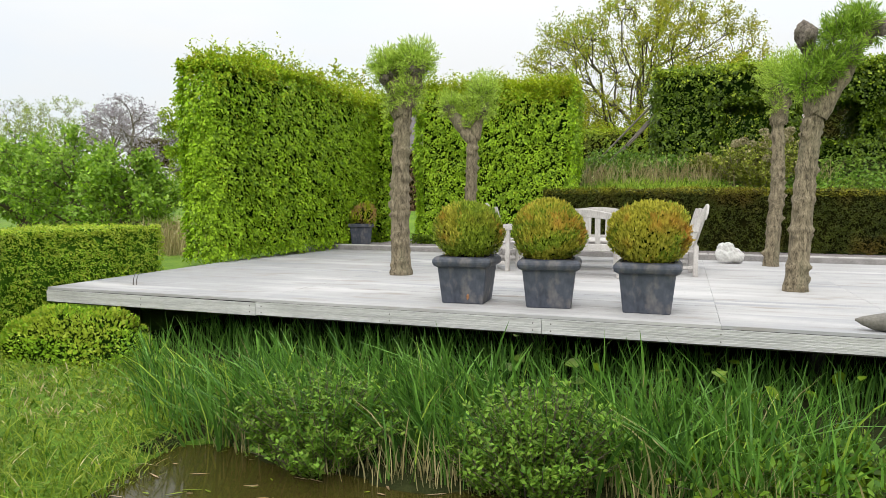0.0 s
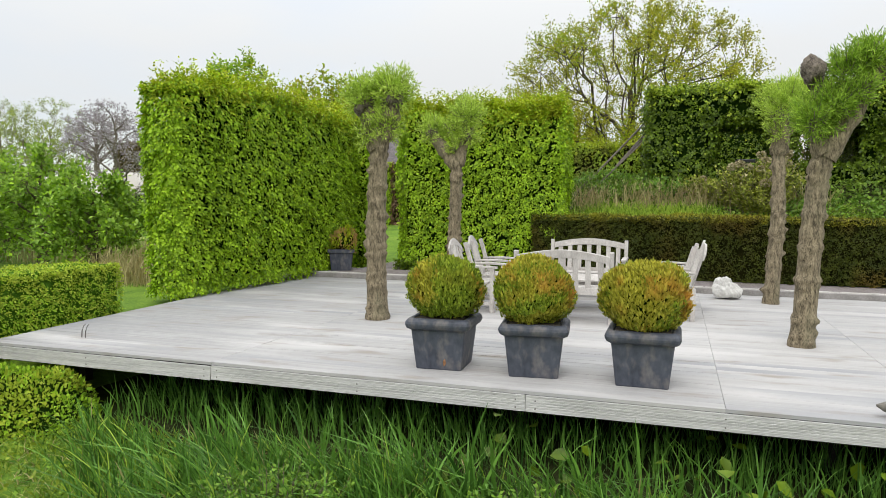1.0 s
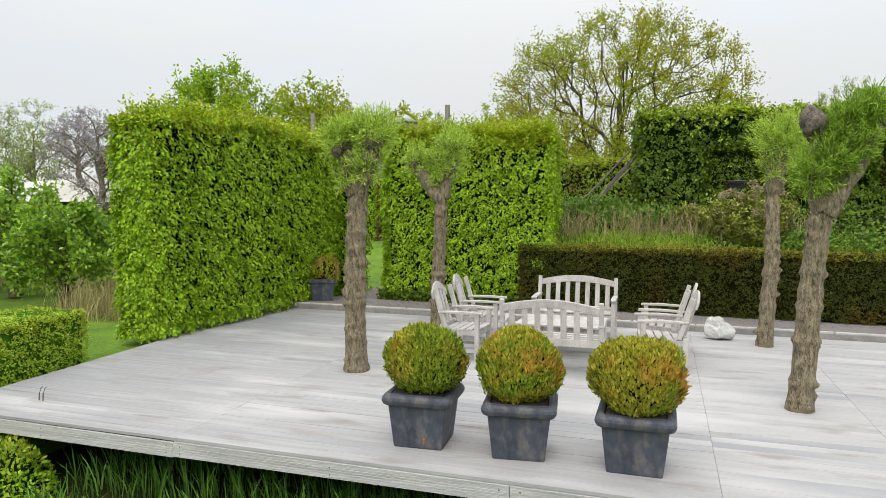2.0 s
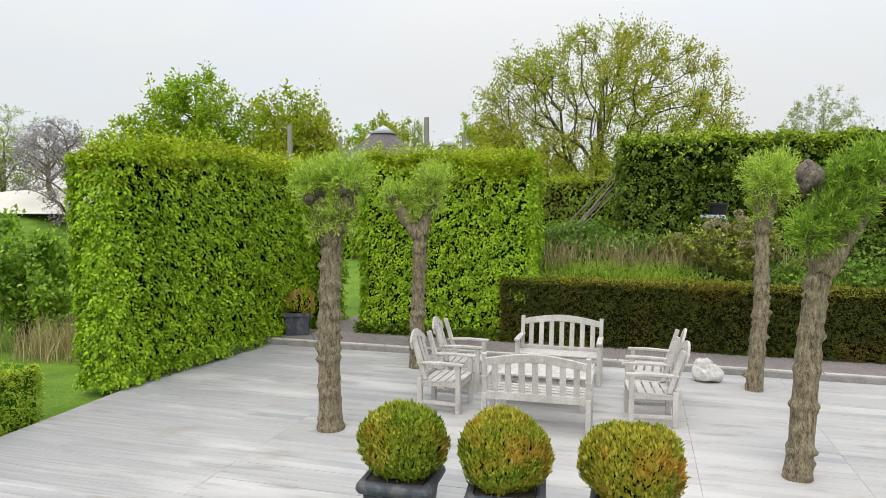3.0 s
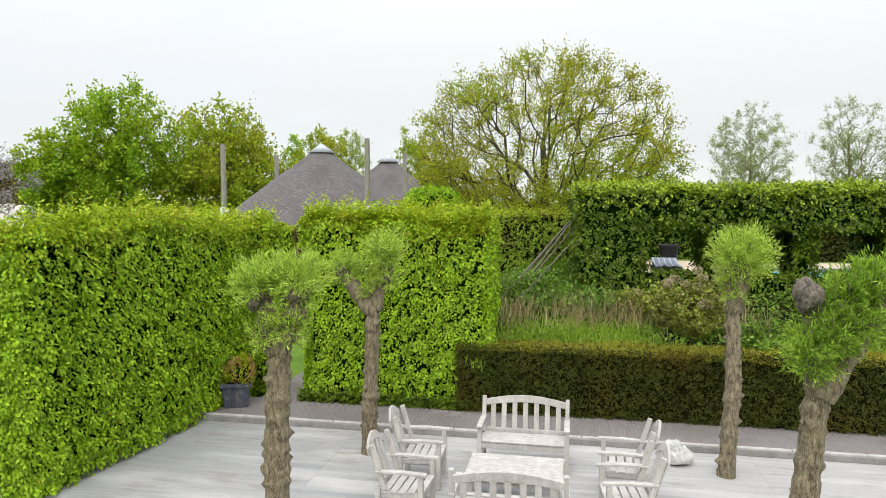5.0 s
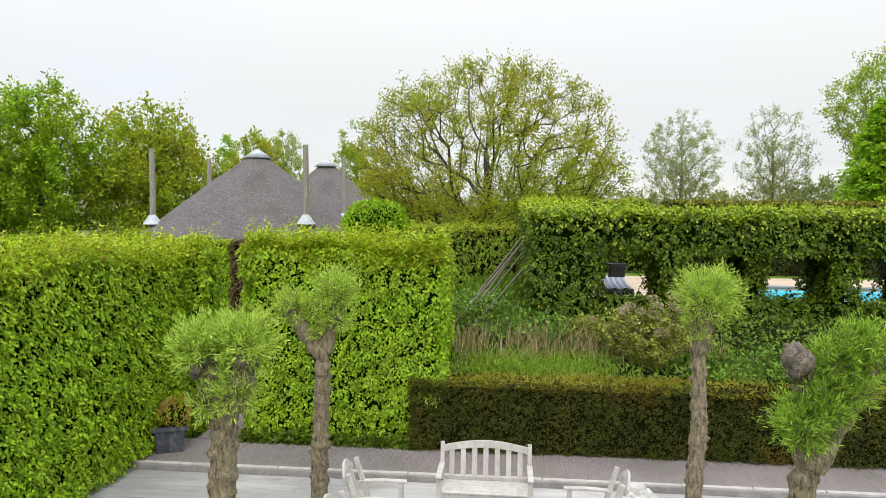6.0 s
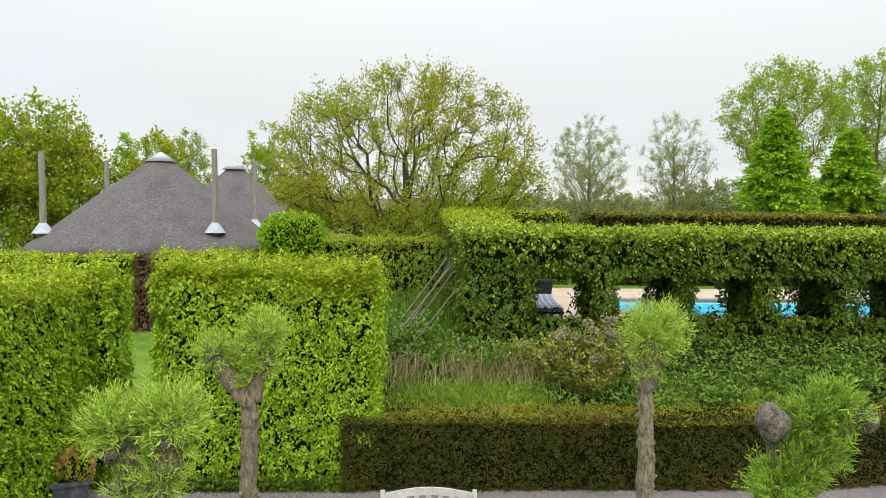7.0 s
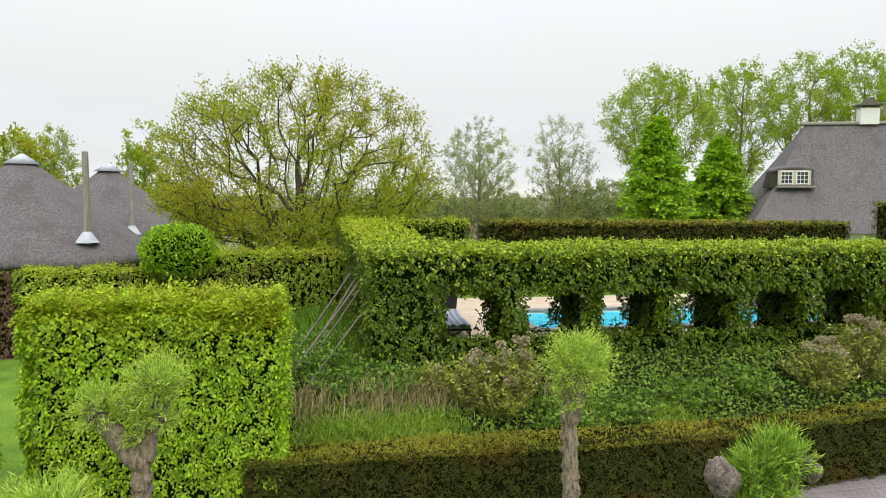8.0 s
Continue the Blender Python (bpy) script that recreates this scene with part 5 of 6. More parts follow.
grown_tree("far_tree", "upright pale-leaved tree in the open field", 18.3, 80.0, 15.0, 4.7, 62, [M_LEAF_PALE, M_LEAF_MID], low=0.06, wide=0.52, narrow=0.55, tips=420, twigs=8, per=5, leaf=0.17, trunk=0.2, bark=M_TWIG, climb=2.6, fill=0.5, lump=0.03, mixf=0.25)
grown_tree("far_tree", "upright half-bare tree in the open field", 27.9, 80.0, 15.4, 4.3, 63, [M_LEAF_PALE, M_LEAF_MID], low=0.06, wide=0.52, narrow=0.55, tips=380, twigs=8, per=4, leaf=0.16, trunk=0.2, bark=M_TWIG, climb=2.6, fill=0.5, lump=0.05, mixf=0.2)
for (tx, ty, tt, tr, sd) in ((36.9, 75.0, 20.3, 7.0, 64), (50.6, 80.0, 22.3, 6.2, 65), (59.6, 80.0, 24.2, 5.8, 66), (68.2, 81.0, 25.3, 6.2, 67), (78.0, 82.0, 25.8, 7.2, 68)):
    grown_tree("tall_tree", "tall spring-green tree behind the thatched house", tx, ty, tt, tr, sd, [M_LEAF_MID, M_PRIVET], low=0.28, wide=0.66, narrow=0.75, tips=340, twigs=7, per=8, leaf=0.25, trunk=0.27, climb=1.6, fill=0.24, lump=0.08, group="tall trees behind the house", mixf=0.12, twig=0.15)
def conifer(label, x, y, top, radius, seed, sprays):
    """A broad young redwood: drooping feathery boughs in rough tiers round a straight trunk."""
    r = np.random.default_rng(seed)
    z0 = float(ground_z(x, y)) - 0.05
    h = top - z0
    ob = thing("redwood_tree", label, "tree", pose(x, y, z0))
    zs = np.linspace(0, h * 0.97, 8)
    v = np.sort(r.random(sprays) ** 0.85) * 0.97 + 0.02
    a = r.uniform(0, 2 * np.pi, sprays)
    out = radius * (1 - v ** 1.25) ** 0.72 * (0.86 + 0.14 * np.sin(v * 46 + a)) * r.uniform(0.62, 1.06, sprays) + 0.15
    root = np.stack([np.zeros(sprays), np.zeros(sprays), v * h], 1)
    tip = root + np.stack([out * np.cos(a), out * np.sin(a), -0.10 * out + r.normal(0, 0.12, sprays)], 1)
    boughs = sticks(root, tip, np.full(sprays, 0.035), np.full(sprays, 0.010), 3)
    put("trunk", raw_mesh("trunk", *join_arrays([tube_arrays(np.stack([zs * 0, zs * 0, zs], 1), 0.24 * (1.05 - zs / h), 8), boughs]), M_OAKBARK, smooth=True), ob, "straight trunk with thin boughs")
    per = 30
    u = r.uniform(0.35, 1.04, (sprays, per))[..., None]
    side = np.stack([-np.sin(a), np.cos(a), np.zeros(sprays)], 1)
    P = root[:, None] + (tip - root)[:, None] * u + side[:, None] * (r.normal(0, 0.24, (sprays, per)) * (1.25 - u[..., 0]))[..., None]
    P[..., 2] -= 0.35 * ((u[..., 0] - 0.35) ** 2) * out[:, None] * 0.5 - r.normal(0, 0.05, (sprays, per))
    P = P.reshape(-1, 3)
    n = len(P)
    D = np.repeat((tip - root) / np.maximum(out, 0.2)[:, None], per, axis=0) + r.normal(0, 0.6, (n, 3)) + np.array([0, 0, -0.15])
    size = r.uniform(0.6, 1.3, n)
    put("crown", leaves_mesh("crown", P, D, r.normal(0, 0.5, (n, 3)) + np.array([0, 0, 1.0]), 0.30 * size, 0.15 * size, [M_LEAF_FIR, M_PRIVET], index=(r.random(n) < 0.12).astype(int), simple=True), ob, "feathery bright green foliage")
    return ob


conifer("bright green conical tree", 23.7, 50.0, 11.2, 4.3, 69, 1000)
conifer("bright green bushy conical tree", 29.0, 50.5, 9.8, 4.7, 70, 1000)
for (tx, ty, tt, tr, sd) in ((-10.0, 12.1, 2.0, 1.15, 71), (-12.3, 13.0, 2.55, 1.6, 72), (-14.6, 13.6, 2.6, 1.7, 73), (-17.0, 13.0, 2.5, 1.7, 74), (-18.2, 16.4, 2.6, 1.7, 75), (-19.8, 14.0, 2.5, 1.7, 732)):
    tree("apple_tree", "low spreading apple tree in full leaf", tx, ty, tt, tr, sd, [M_BUSH, M_PRIVET], crown=0.36, limbs=14, subs=7, twigs=6, per=15, leaf=0.10, trunk=0.11, group="apple trees in the orchard", base=-0.05, scatter=0.8)
# half-bare growth and scrub along the open field
tree("far_tree", "bare brown shrub behind the pool hedge", 5.1, 29.5, 4.6, 0.9, 76, [M_SEEDHEAD], crown=0.05, shape="oval", limbs=12, subs=6, twigs=6, per=3, leaf=0.1, trunk=0.08, bark=M_TWIG)
scrub_r = np.random.default_rng(77)
for i in range(26):
    a = -0.95 + i * 0.085 + scrub_r.uniform(-0.02, 0.02)
    d = scrub_r.uniform(105, 160)
    sx_, sy_ = d * math.sin(a), d * math.cos(a)
    gz = float(ground_z(sx_, sy_))
    dome_leaves("field_scrub", "low hazy scrub at the edge of the field", (sx_, sy_, gz), scrub_r.uniform(5, 9), 4, scrub_r.uniform(2.2, 4.6), 0.6, 0.4, 1300, [M_LEAF_FAR, M_LEAF_PALE], 780 + i, simple=True, floor=-0.2, lump=0.3, mixf=0.6)

for sx_, sy_, w_, h_, sd in ((38.0, 100.0, 4.5, 8.6, 820), (46.0, 102.0, 4.5, 9.4, 821), (30.0, 106.0, 4.0, 7.0, 822), (22.0, 108.0, 4.0, 6.6, 823), (12.0, 108.0, 4.5, 6.4, 824), (54.0, 100.0, 4.5, 9.4, 825), (26.0, 92.0, 5.0, 7.4, 826), (33.5, 90.0, 5.0, 8.4, 827), (42.0, 94.0, 5.0, 9.0, 828), (17.0, 96.0, 5.0, 6.6, 829)):
    grown_tree("field_tree", "low green tree at the edge of the field", sx_, sy_, h_, w_, sd, [M_LEAF_FAR, M_LEAF_PALE], low=0.02, wide=0.45, narrow=0.1, tips=110, twigs=5, per=9, leaf=0.34, trunk=0.14, fill=0.5, mixf=0.6, group="trees at the edge of the field")

dome_leaves("round_bush", "round bright green bush clipped over the garden gate", (-4.22, 25.1, 3.52), 1.02, 0.7, 0.70, 0.085, 0.05, 7000, [M_PRIVET, M_HORN], 79, floor=-0.95, lump=0.12, simple=True)
# unseen bush, added as dark backing for the gate's gap
dome_leaves("shaded_bush", "dark bush added to darken the gap behind the garden gate", (-4.4, 27.6, 1.5), 1.3, 0.7, 1.4, 0.09, 0.06, 2200, [M_HORN_DARK], 80, floor=-0.95, lump=0.15, simple=True)
gate = thing("garden_gate", "dark weathered wooden picket gate in the hedge gap", "gate", pose(-4.37, 25.5, 0.55))
for q in range(6):
    part("picket", box_bm(0.06, 0.025, 1.55, -0.28 + 0.112 * q, 0, 0.78 + 0.35, 0.006), M_OLDPOLE, gate)
for q in (0.75, 1.7):
    part("gate_rail", box_bm(0.66, 0.03, 0.07, 0, 0.03, q, 0.005), M_OLDPOLE, gate)
for q in (-0.37, 0.37):
    part("gate_post", box_bm(0.09, 0.09, 2.3, q, 0.02, 1.0, 0.008), M_OLDPOLE, gate)

# the open dry field
fx, fy = np.meshgrid(np.linspace(-900, 1300, 46), 62 + 1500 * np.linspace(0, 1, 30) ** 2, indexing="ij")
Vf = np.stack([fx, fy, ground_z(fx, fy) + 0.12], -1).reshape(-1, 3)
i, j = np.meshgrid(np.arange(45), np.arange(29), indexing="ij")
tagged(put("field", raw_mesh("field", Vf, np.stack([i * 30 + j, (i + 1) * 30 + j, (i + 1) * 30 + j + 1, i * 30 + j + 1], -1).reshape(-1, 4), M_MEADOW, smooth=True)), "pale dry meadow beyond the garden", "field", kind="structure")

# sandy slope beyond the orchard
bm = bmesh.new()
bmesh.ops.create_grid(bm, x_segments=24, y_segments=16, size=1.0)
for v in bm.verts:
    q = max(0.0, 1 - math.hypot(v.co.x, v.co.y) ** 3)
    v.co = Vector((-41 + v.co.x * 8.5, 44 + v.co.y * 7, 1.9 + 2.25 * q ** 0.6 * (0.75 + 0.25 * v.co.y)))
tagged(part("sand_mound", bm, M_FIELD, None, smooth=True), "pale bare sand mound beyond the orchard", "mound")


# ---- thatched buildings ----
def thatch_pavilion(label, x, y, yaw, half, eave, top, seed, posts):
    """A pavilion under a steep pyramid of thatch with softened hips; tall timber posts stand through the roof's edge."""
    ob = thing("thatched_pavilion", label, "pavilion", pose(x, y, 0.0, 0, 0, yaw), "thatched pavilions")
    r = np.random.default_rng(seed)
    rings, sides = 22, 56
    ang = np.linspace(0, 2 * np.pi, sides, endpoint=False)
    sup = (np.abs(np.cos(ang)) ** 3.2 + np.abs(np.sin(ang)) ** 3.2) ** (-1 / 3.2)
    u = np.linspace(0, 1, rings)
    rr = half * (1 - u) ** 1.0 + 0.30
    zz = eave + (top - eave) * (u ** 0.93)
    blend = (1 - 0.75 * u)[:, None]
    rad = rr[:, None] * (sup[None] * blend + (1 - blend))
    V = np.stack([rad * np.cos(ang), rad * np.sin(ang), np.broadcast_to(zz[:, None], rad.shape)], -1)
    V[..., 2] += (wav(V.reshape(-1, 3), 1.6, seed) * 0.05).reshape(rad.shape)
    lip = V[0].copy()
    lip[:, 2] -= 0.18
    lip[:, :2] *= 0.985
    inner = lip.copy()
    inner[:, :2] *= 0.75
    inner[:, 2] += 0.25
    V = np.concatenate([inner[None], lip[None], V], 0)
    k_ = rings + 2
    i, j = np.meshgrid(np.arange(k_ - 1), np.arange(sides), indexing="ij")
    Q = np.stack([i * sides + j, i * sides + (j + 1) % sides, (i + 1) * sides + (j + 1) % sides, (i + 1) * sides + j], -1).reshape(-1, 4)
    put("roof", raw_mesh("roof", V.reshape(-1, 3), Q, M_THATCH, smooth=True), ob, "steep grey thatched roof")
    bm = bmesh.new()
    bmesh.ops.create_cone(bm, cap_ends=True, segments=20, radius1=0.80, radius2=0.06, depth=0.48, matrix=Matrix.Translation((0, 0, top + 0.06)))
    part("cap", bm, M_ZINC, ob, "pale zinc cap on the ridge", smooth=True)
    for px, py, pz in posts:
        pts = [(px, py, 0.0), (px, py, eave), (px + 0.02, py, (eave + pz) / 2), (px, py, pz)]
        v, q = tube_arrays(pts, [0.15, 0.145, 0.135, 0.125], 10)
        post = put("post", raw_mesh("post", v, q, M_POLE, smooth=True), ob, "tall grey timber post standing through the roof")
        bm = bmesh.new()
        bmesh.ops.create_circle(bm, cap_ends=True, segments=10, radius=0.125, matrix=Matrix.Translation((px, py, pz)))
        part("post_top", bm, M_POLE, post)
        s = 1 - max(abs(px), abs(py)) / (half + 0.3)
        zf = eave + (top - eave) * max(s, 0.03) ** 0.93
        bm = bmesh.new()
        bmesh.ops.create_cone(bm, cap_ends=False, segments=14, radius1=0.46, radius2=0.15, depth=0.46, matrix=Matrix.Translation((px, py, zf - 0.12)))
        part("flashing", bm, M_ZINC, post, "pale lead flashing skirt", smooth=True)
    w = half * 0.72
    # unseen walls, added in near black beneath the eaves
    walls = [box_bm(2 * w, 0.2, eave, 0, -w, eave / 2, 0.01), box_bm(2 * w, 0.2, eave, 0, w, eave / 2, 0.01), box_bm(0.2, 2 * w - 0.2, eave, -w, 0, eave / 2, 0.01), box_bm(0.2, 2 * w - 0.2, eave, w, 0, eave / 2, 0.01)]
    part("wall", merge_bm(walls), M_UNDER, ob, "near-black wall added under the roof")
    return ob


PAV = (-13.2, 39.2)
thatch_pavilion("pavilion with a steep grey thatched roof and tall posts", *PAV, 10, 5.35, 2.42, 6.75, 81, [(-4.4, -3.2, 6.75), (3.0, -4.3, 6.95), (4.3, 3.6, 6.9), (-3.6, 4.4, 6.8)])
thatch_pavilion("second thatched pavilion behind the first", -12.1, 49.0, 10, 4.6, 2.9, 6.88, 82, [])

house = thing("thatched_house", "large thatched house with a dormer window and chimney", "house", pose(40.0, 47.5, 1.6, 0, 0, -22))
HX, HY, HE, HR = 10.5, 6.4, 1.6, 9.3
n_u, n_v = 28, 22
roof_items = []
ridge = HX - 5.2
corners = [(-HX, -HY), (HX, -HY), (HX, HY), (-HX, HY)]
tops = [(-ridge, 0), (ridge, 0), (ridge, 0), (-ridge, 0)]
for a in range(4):
    b = (a + 1) % 4
    e0, e1, t0, t1 = np.array([*corners[a], HE]), np.array([*corners[b], HE]), np.array([*tops[a], HR]), np.array([*tops[b], HR])
    uu, vv = np.meshgrid(np.linspace(0, 1, n_u), np.linspace(0, 1, n_v), indexing="ij")
    lo = e0 + (e1 - e0) * uu[..., None]
    hi = t0 + (t1 - t0) * uu[..., None]
    Vr = lo + (hi - lo) * vv[..., None]
    Vr[..., 2] -= 0.9 * np.sin(vv * np.pi) * 0.35
    i, j = np.meshgrid(np.arange(n_u - 1), np.arange(n_v - 1), indexing="ij")
    roof_items.append(("x", Vr.reshape(-1, 3), np.stack([i * n_v + j, (i + 1) * n_v + j, (i + 1) * n_v + j + 1, i * n_v + j + 1], -1).reshape(-1, 4)))
for _, v, q in roof_items:
    put("roof_slope", raw_mesh("roof_slope", v, q, M_THATCH, smooth=True), house, "steep slope of hipped thatch roof")
part("ridge_cap", box_bm(2 * ridge + 0.8, 0.5, 0.24, 0, 0, HR + 0.0, 0.09, segs=2), M_POLE, house, "grey ridge of the thatch")
part("wall", merge_bm([box_bm(2 * HX - 1.6, 2 * HY - 1.6, HE + 0.1, 0, 0, HE / 2 - 0.1, 0.02)]), M_WHITE, house, "white rendered wall")
ch = part("chimney", box_bm(1.25, 0.8, 1.15, -1.2, 0, HR + 0.45, 0.03), M_WHITE, house, "white chimney with a grey hood")
part("hood", prism_bm([(-2.05, HR + 1.22), (-0.35, HR + 1.22), (-0.35, HR + 1.30), (-1.0, HR + 1.50), (-1.08, HR + 1.75), (-1.32, HR + 1.75), (-1.4, HR + 1.50), (-2.05, HR + 1.30)], 1.2, "y", 0.01), M_OLDPOLE, ch, "dark flared hood")
for s in (-1.72, -0.68):
    for q in (-0.34, 0.34):
        part("hood_post", box_bm(0.1, 0.1, 0.14, s, q, HR + 1.12, 0.005), M_KERB_FACE, ch)
DXW, DZW = -7.0, 4.75  # dormer
dy = -HY + (DZW - HE) / (HR - HE) * HY
# the thatch sweeps over the dormer in a low hood whose sides run down into the roof
k_ = 17
hx = np.linspace(-1.42, 1.25, k_)
hz = 1.02 + 0.14 * np.cos(np.linspace(-1.2, 1.2, k_))
hood_v = []
for back, drop, shrink in ((-0.16, -0.05, 1.0), (-0.20, 0.08, 1.0), (0.45, 0.16, 1.0), (1.25, 0.24, 0.96)):
    hood_v.append(np.stack([DXW + hx * shrink, np.full(k_, dy + 0.12 + back), DZW + hz + drop - 0.16 * np.abs(hx / 1.6) ** 3], 1))
hood_v = np.array(hood_v).reshape(-1, 3)
i, j = np.meshgrid(np.arange(3), np.arange(k_ - 1), indexing="ij")
dorm = put("dormer", raw_mesh("dormer", hood_v, np.stack([i * k_ + j, i * k_ + j + 1, (i + 1) * k_ + j + 1, (i + 1) * k_ + j], -1).reshape(-1, 4), M_THATCH, smooth=True), house, "thatched hood over the dormer")
# first cheek gets its shade from the near-black colour, the second is thatch
part("cheek", prism_bm([(DXW - 1.62, DZW - 0.15), (DXW - 1.05, DZW - 0.15), (DXW - 1.05, DZW + 1.06), (DXW - 1.36, DZW + 1.0)], 1.6, "y", 0.01), M_UNDER, dorm, "cheek painted near black for the hood's shade", pose(0, dy + 0.92, 0))
part("cheek", prism_bm([(DXW + 1.02, DZW - 0.1), (DXW + 1.30, DZW - 0.1), (DXW + 1.22, DZW + 1.02), (DXW + 1.02, DZW + 1.05)], 1.6, "y", 0.01), M_THATCH, dorm, "thatched side of the dormer", pose(0, dy + 0.86, 0))
part("dormer_wall", box_bm(2.1, 0.15, 1.10, DXW, dy + 0.05, DZW + 0.50, 0.01), M_CREAM, dorm, "cream dormer wall")
apron = part("apron", box_bm(2.5, 0.42, 0.14, DXW + 0.05, dy - 0.22, DZW - 0.12, 0.04), M_KERB_FACE, dorm, "grey tiled apron")
for q in range(15):
    part("apron_tile", box_bm(0.13, 0.40, 0.05, DXW - 1.09 + 0.163 * q, dy - 0.23, DZW - 0.035, 0.02), M_OLDPOLE, apron)
for s in (-0.50, 0.50):
    win = part("window", merge_bm([box_bm(0.80, 0.08, 0.07, DXW + s, dy - 0.06, DZW + 0.10, 0.008), box_bm(0.80, 0.08, 0.07, DXW + s, dy - 0.06, DZW + 0.94, 0.008)] +
                                   [box_bm(0.06, 0.08, 0.80, DXW + s + q, dy - 0.06, DZW + 0.52, 0.008) for q in (-0.37, 0.37)] +
                                   [box_bm(0.03, 0.06, 0.78, DXW + s + q, dy - 0.05, DZW + 0.52, 0.004) for q in (-0.12, 0.12)] + [box_bm(0.70, 0.05, 0.03, DXW + s, dy - 0.055, DZW + q, 0.004) for q in (0.38, 0.66)]), M_WHITE, dorm, "white glazing bars")
    part("pane", box_bm(0.72, 0.02, 0.80, DXW + s, dy - 0.035, DZW + 0.52, 0), M_PANE, win, "dark window pane")


# ---- small things ----
poles = [((-1.25, 16.9, 1.35), (0.40, 18.2, 3.40), 0.024), ((-0.75, 18.0, 1.4), (0.38, 19.4, 3.3), 0.022), ((-1.25, 16.0, 1.0), (0.40, 17.5, 2.90), 0.014), ((-0.95, 19.0, 1.5), (0.34, 20.5, 3.3), 0.025), ((-0.7, 17.6, 1.4), (0.37, 18.6, 3.1), 0.02)]
for a, b, rad in poles:
    a, b = np.array(a), np.array(b)
    a[2] = float(ground_z(a[0], a[1])) - 0.02
    u = np.linspace(0, 1, 6)[:, None]
    v, q = tube_arrays(a + (b - a) * u + np.array([0, 0, -0.02]) * np.sin(u * np.pi), np.full(6, rad), 8)
    tagged(put("leaning_pole", raw_mesh("leaning_pole", v, q, M_OLDPOLE, smooth=True)), "old brown timber pole leaning against the hedge", "pole", "leaning poles")

rock_r = np.random.default_rng(90)
bm = bmesh.new()
bmesh.ops.create_icosphere(bm, subdivisions=4, radius=1.0)
co = np.array([v.co for v in bm.verts])
s = 1 + 0.22 * wav(co, 2.2, 91) + 0.10 * wav(co, 6, 92)
for v, q in zip(bm.verts, s):
    v.co = Vector((v.co.x * 0.205 * q, v.co.y * 0.17 * q, max(v.co.z, -0.5) * (0.21 + (0.07 if v.co.z > 0.6 and v.co.x < 0.2 else 0.0)) * q))
lift = -min(v.co.z for v in bm.verts)
tagged(part("white_stone", bm, M_STONE, None, m=pose(1.92, 12.80, lift, 0, 0, 15)), "rough white stone lump lying on the deck", "stone")

# decoy duck on the deck edge
duck = thing("duck_decoy", "grey and beige wooden duck decoy on the deck", "ornament", pose(2.76, 6.60, 0.0, 0, 0, 0))
v, q = tube_arrays([(-0.27, 0, 0.085), (-0.22, 0, 0.08), (-0.14, 0, 0.072), (-0.06, 0, 0.075), (-0.05, 0, 0.075)], [0.008, 0.035, 0.062, 0.075, 0.076], 16)
put("tail", raw_mesh("tail", v, q, M_DUCK_A, smooth=True), duck, "beige tail")
v, q = tube_arrays([(-0.052, 0, 0.078), (0.02, 0, 0.082), (0.10, 0, 0.08), (0.16, 0, 0.08), (0.19, 0, 0.085)], [0.074, 0.082, 0.078, 0.055, 0.01], 16)
put("body", raw_mesh("body", v, q, M_DUCK_B, smooth=True), duck, "dark body")
v, q = tube_arrays([(0.12, 0, 0.10), (0.14, 0, 0.15), (0.16, 0, 0.19), (0.20, 0, 0.20), (0.245, 0, 0.185), (0.28, 0, 0.18)], [0.035, 0.03, 0.038, 0.036, 0.016, 0.006], 12)
put("head", raw_mesh("head", v, q, M_DUCK_B, smooth=True), duck)

# pool terrace: lounger and dark tub
lounger = thing("sun_lounger", "grey and white striped sun lounger beside the pool", "lounger", pose(2.62, 20.0, TZ, 0, 0, -3))
part("frame_rail", merge_bm([box_bm(0.04, 1.7, 0.05, -0.3, 0, 0.2), box_bm(0.04, 1.7, 0.05, 0.3, 0, 0.2), box_bm(0.56, 0.04, 0.05, 0, -0.8, 0.2), box_bm(0.56, 0.04, 0.05, 0, 0.8, 0.2)]), M_BLACK, lounger)
for sx in (-0.3, 0.3):
    for sy in (-0.7, 0.7):
        part("leg", box_bm(0.04, 0.04, 0.175, sx, sy, 0.0875), M_BLACK, lounger)
for i in range(9):
    part("cushion_stripe", box_bm(0.066, 1.15, 0.09, -0.268 + 0.067 * i, -0.28, 0.275, 0.012), M_FABRIC_A if i % 2 else M_FABRIC_B, lounger)
    part("backrest_stripe", box_bm(0.066, 0.75, 0.09, -0.268 + 0.067 * i, 0.58, 0.31, 0.012, rot=Matrix.Rotation(radians(8), 4, "X")), M_FABRIC_A if i % 2 else M_FABRIC_B, lounger)
tub = thing("plant_tub", "dark tapered tub standing by the pool", "tub", pose(2.86, 21.6, TZ))
part("tub_body", planter_bm([(0.16, 0.0, 0.04), (0.215, 0.62, 0.05), (0.24, 0.64, 0.05), (0.24, 0.70, 0.05), (0.205, 0.71, 0.04), (0.195, 0.6, 0.04)]), M_BLACK, tub)

# iron hook standing up near the deck's corner
hook = []
for dx in (0, 0.05):
    hook.append(tube_arrays([(dx, 0, 0), (dx + 0.005, 0, 0.07), (dx + 0.03, 0, 0.13), (dx + 0.055, 0, 0.15)], [0.006, 0.006, 0.005, 0.003], 6))
tagged(put("deck_hook", raw_mesh("deck_hook", *join_arrays(hook), M_SCREW), m=pose(-5.0, 6.95, 0)), "thin dark iron hook on the deck", "hook")


# ---- planting along the water ----
r = np.random.default_rng(101)
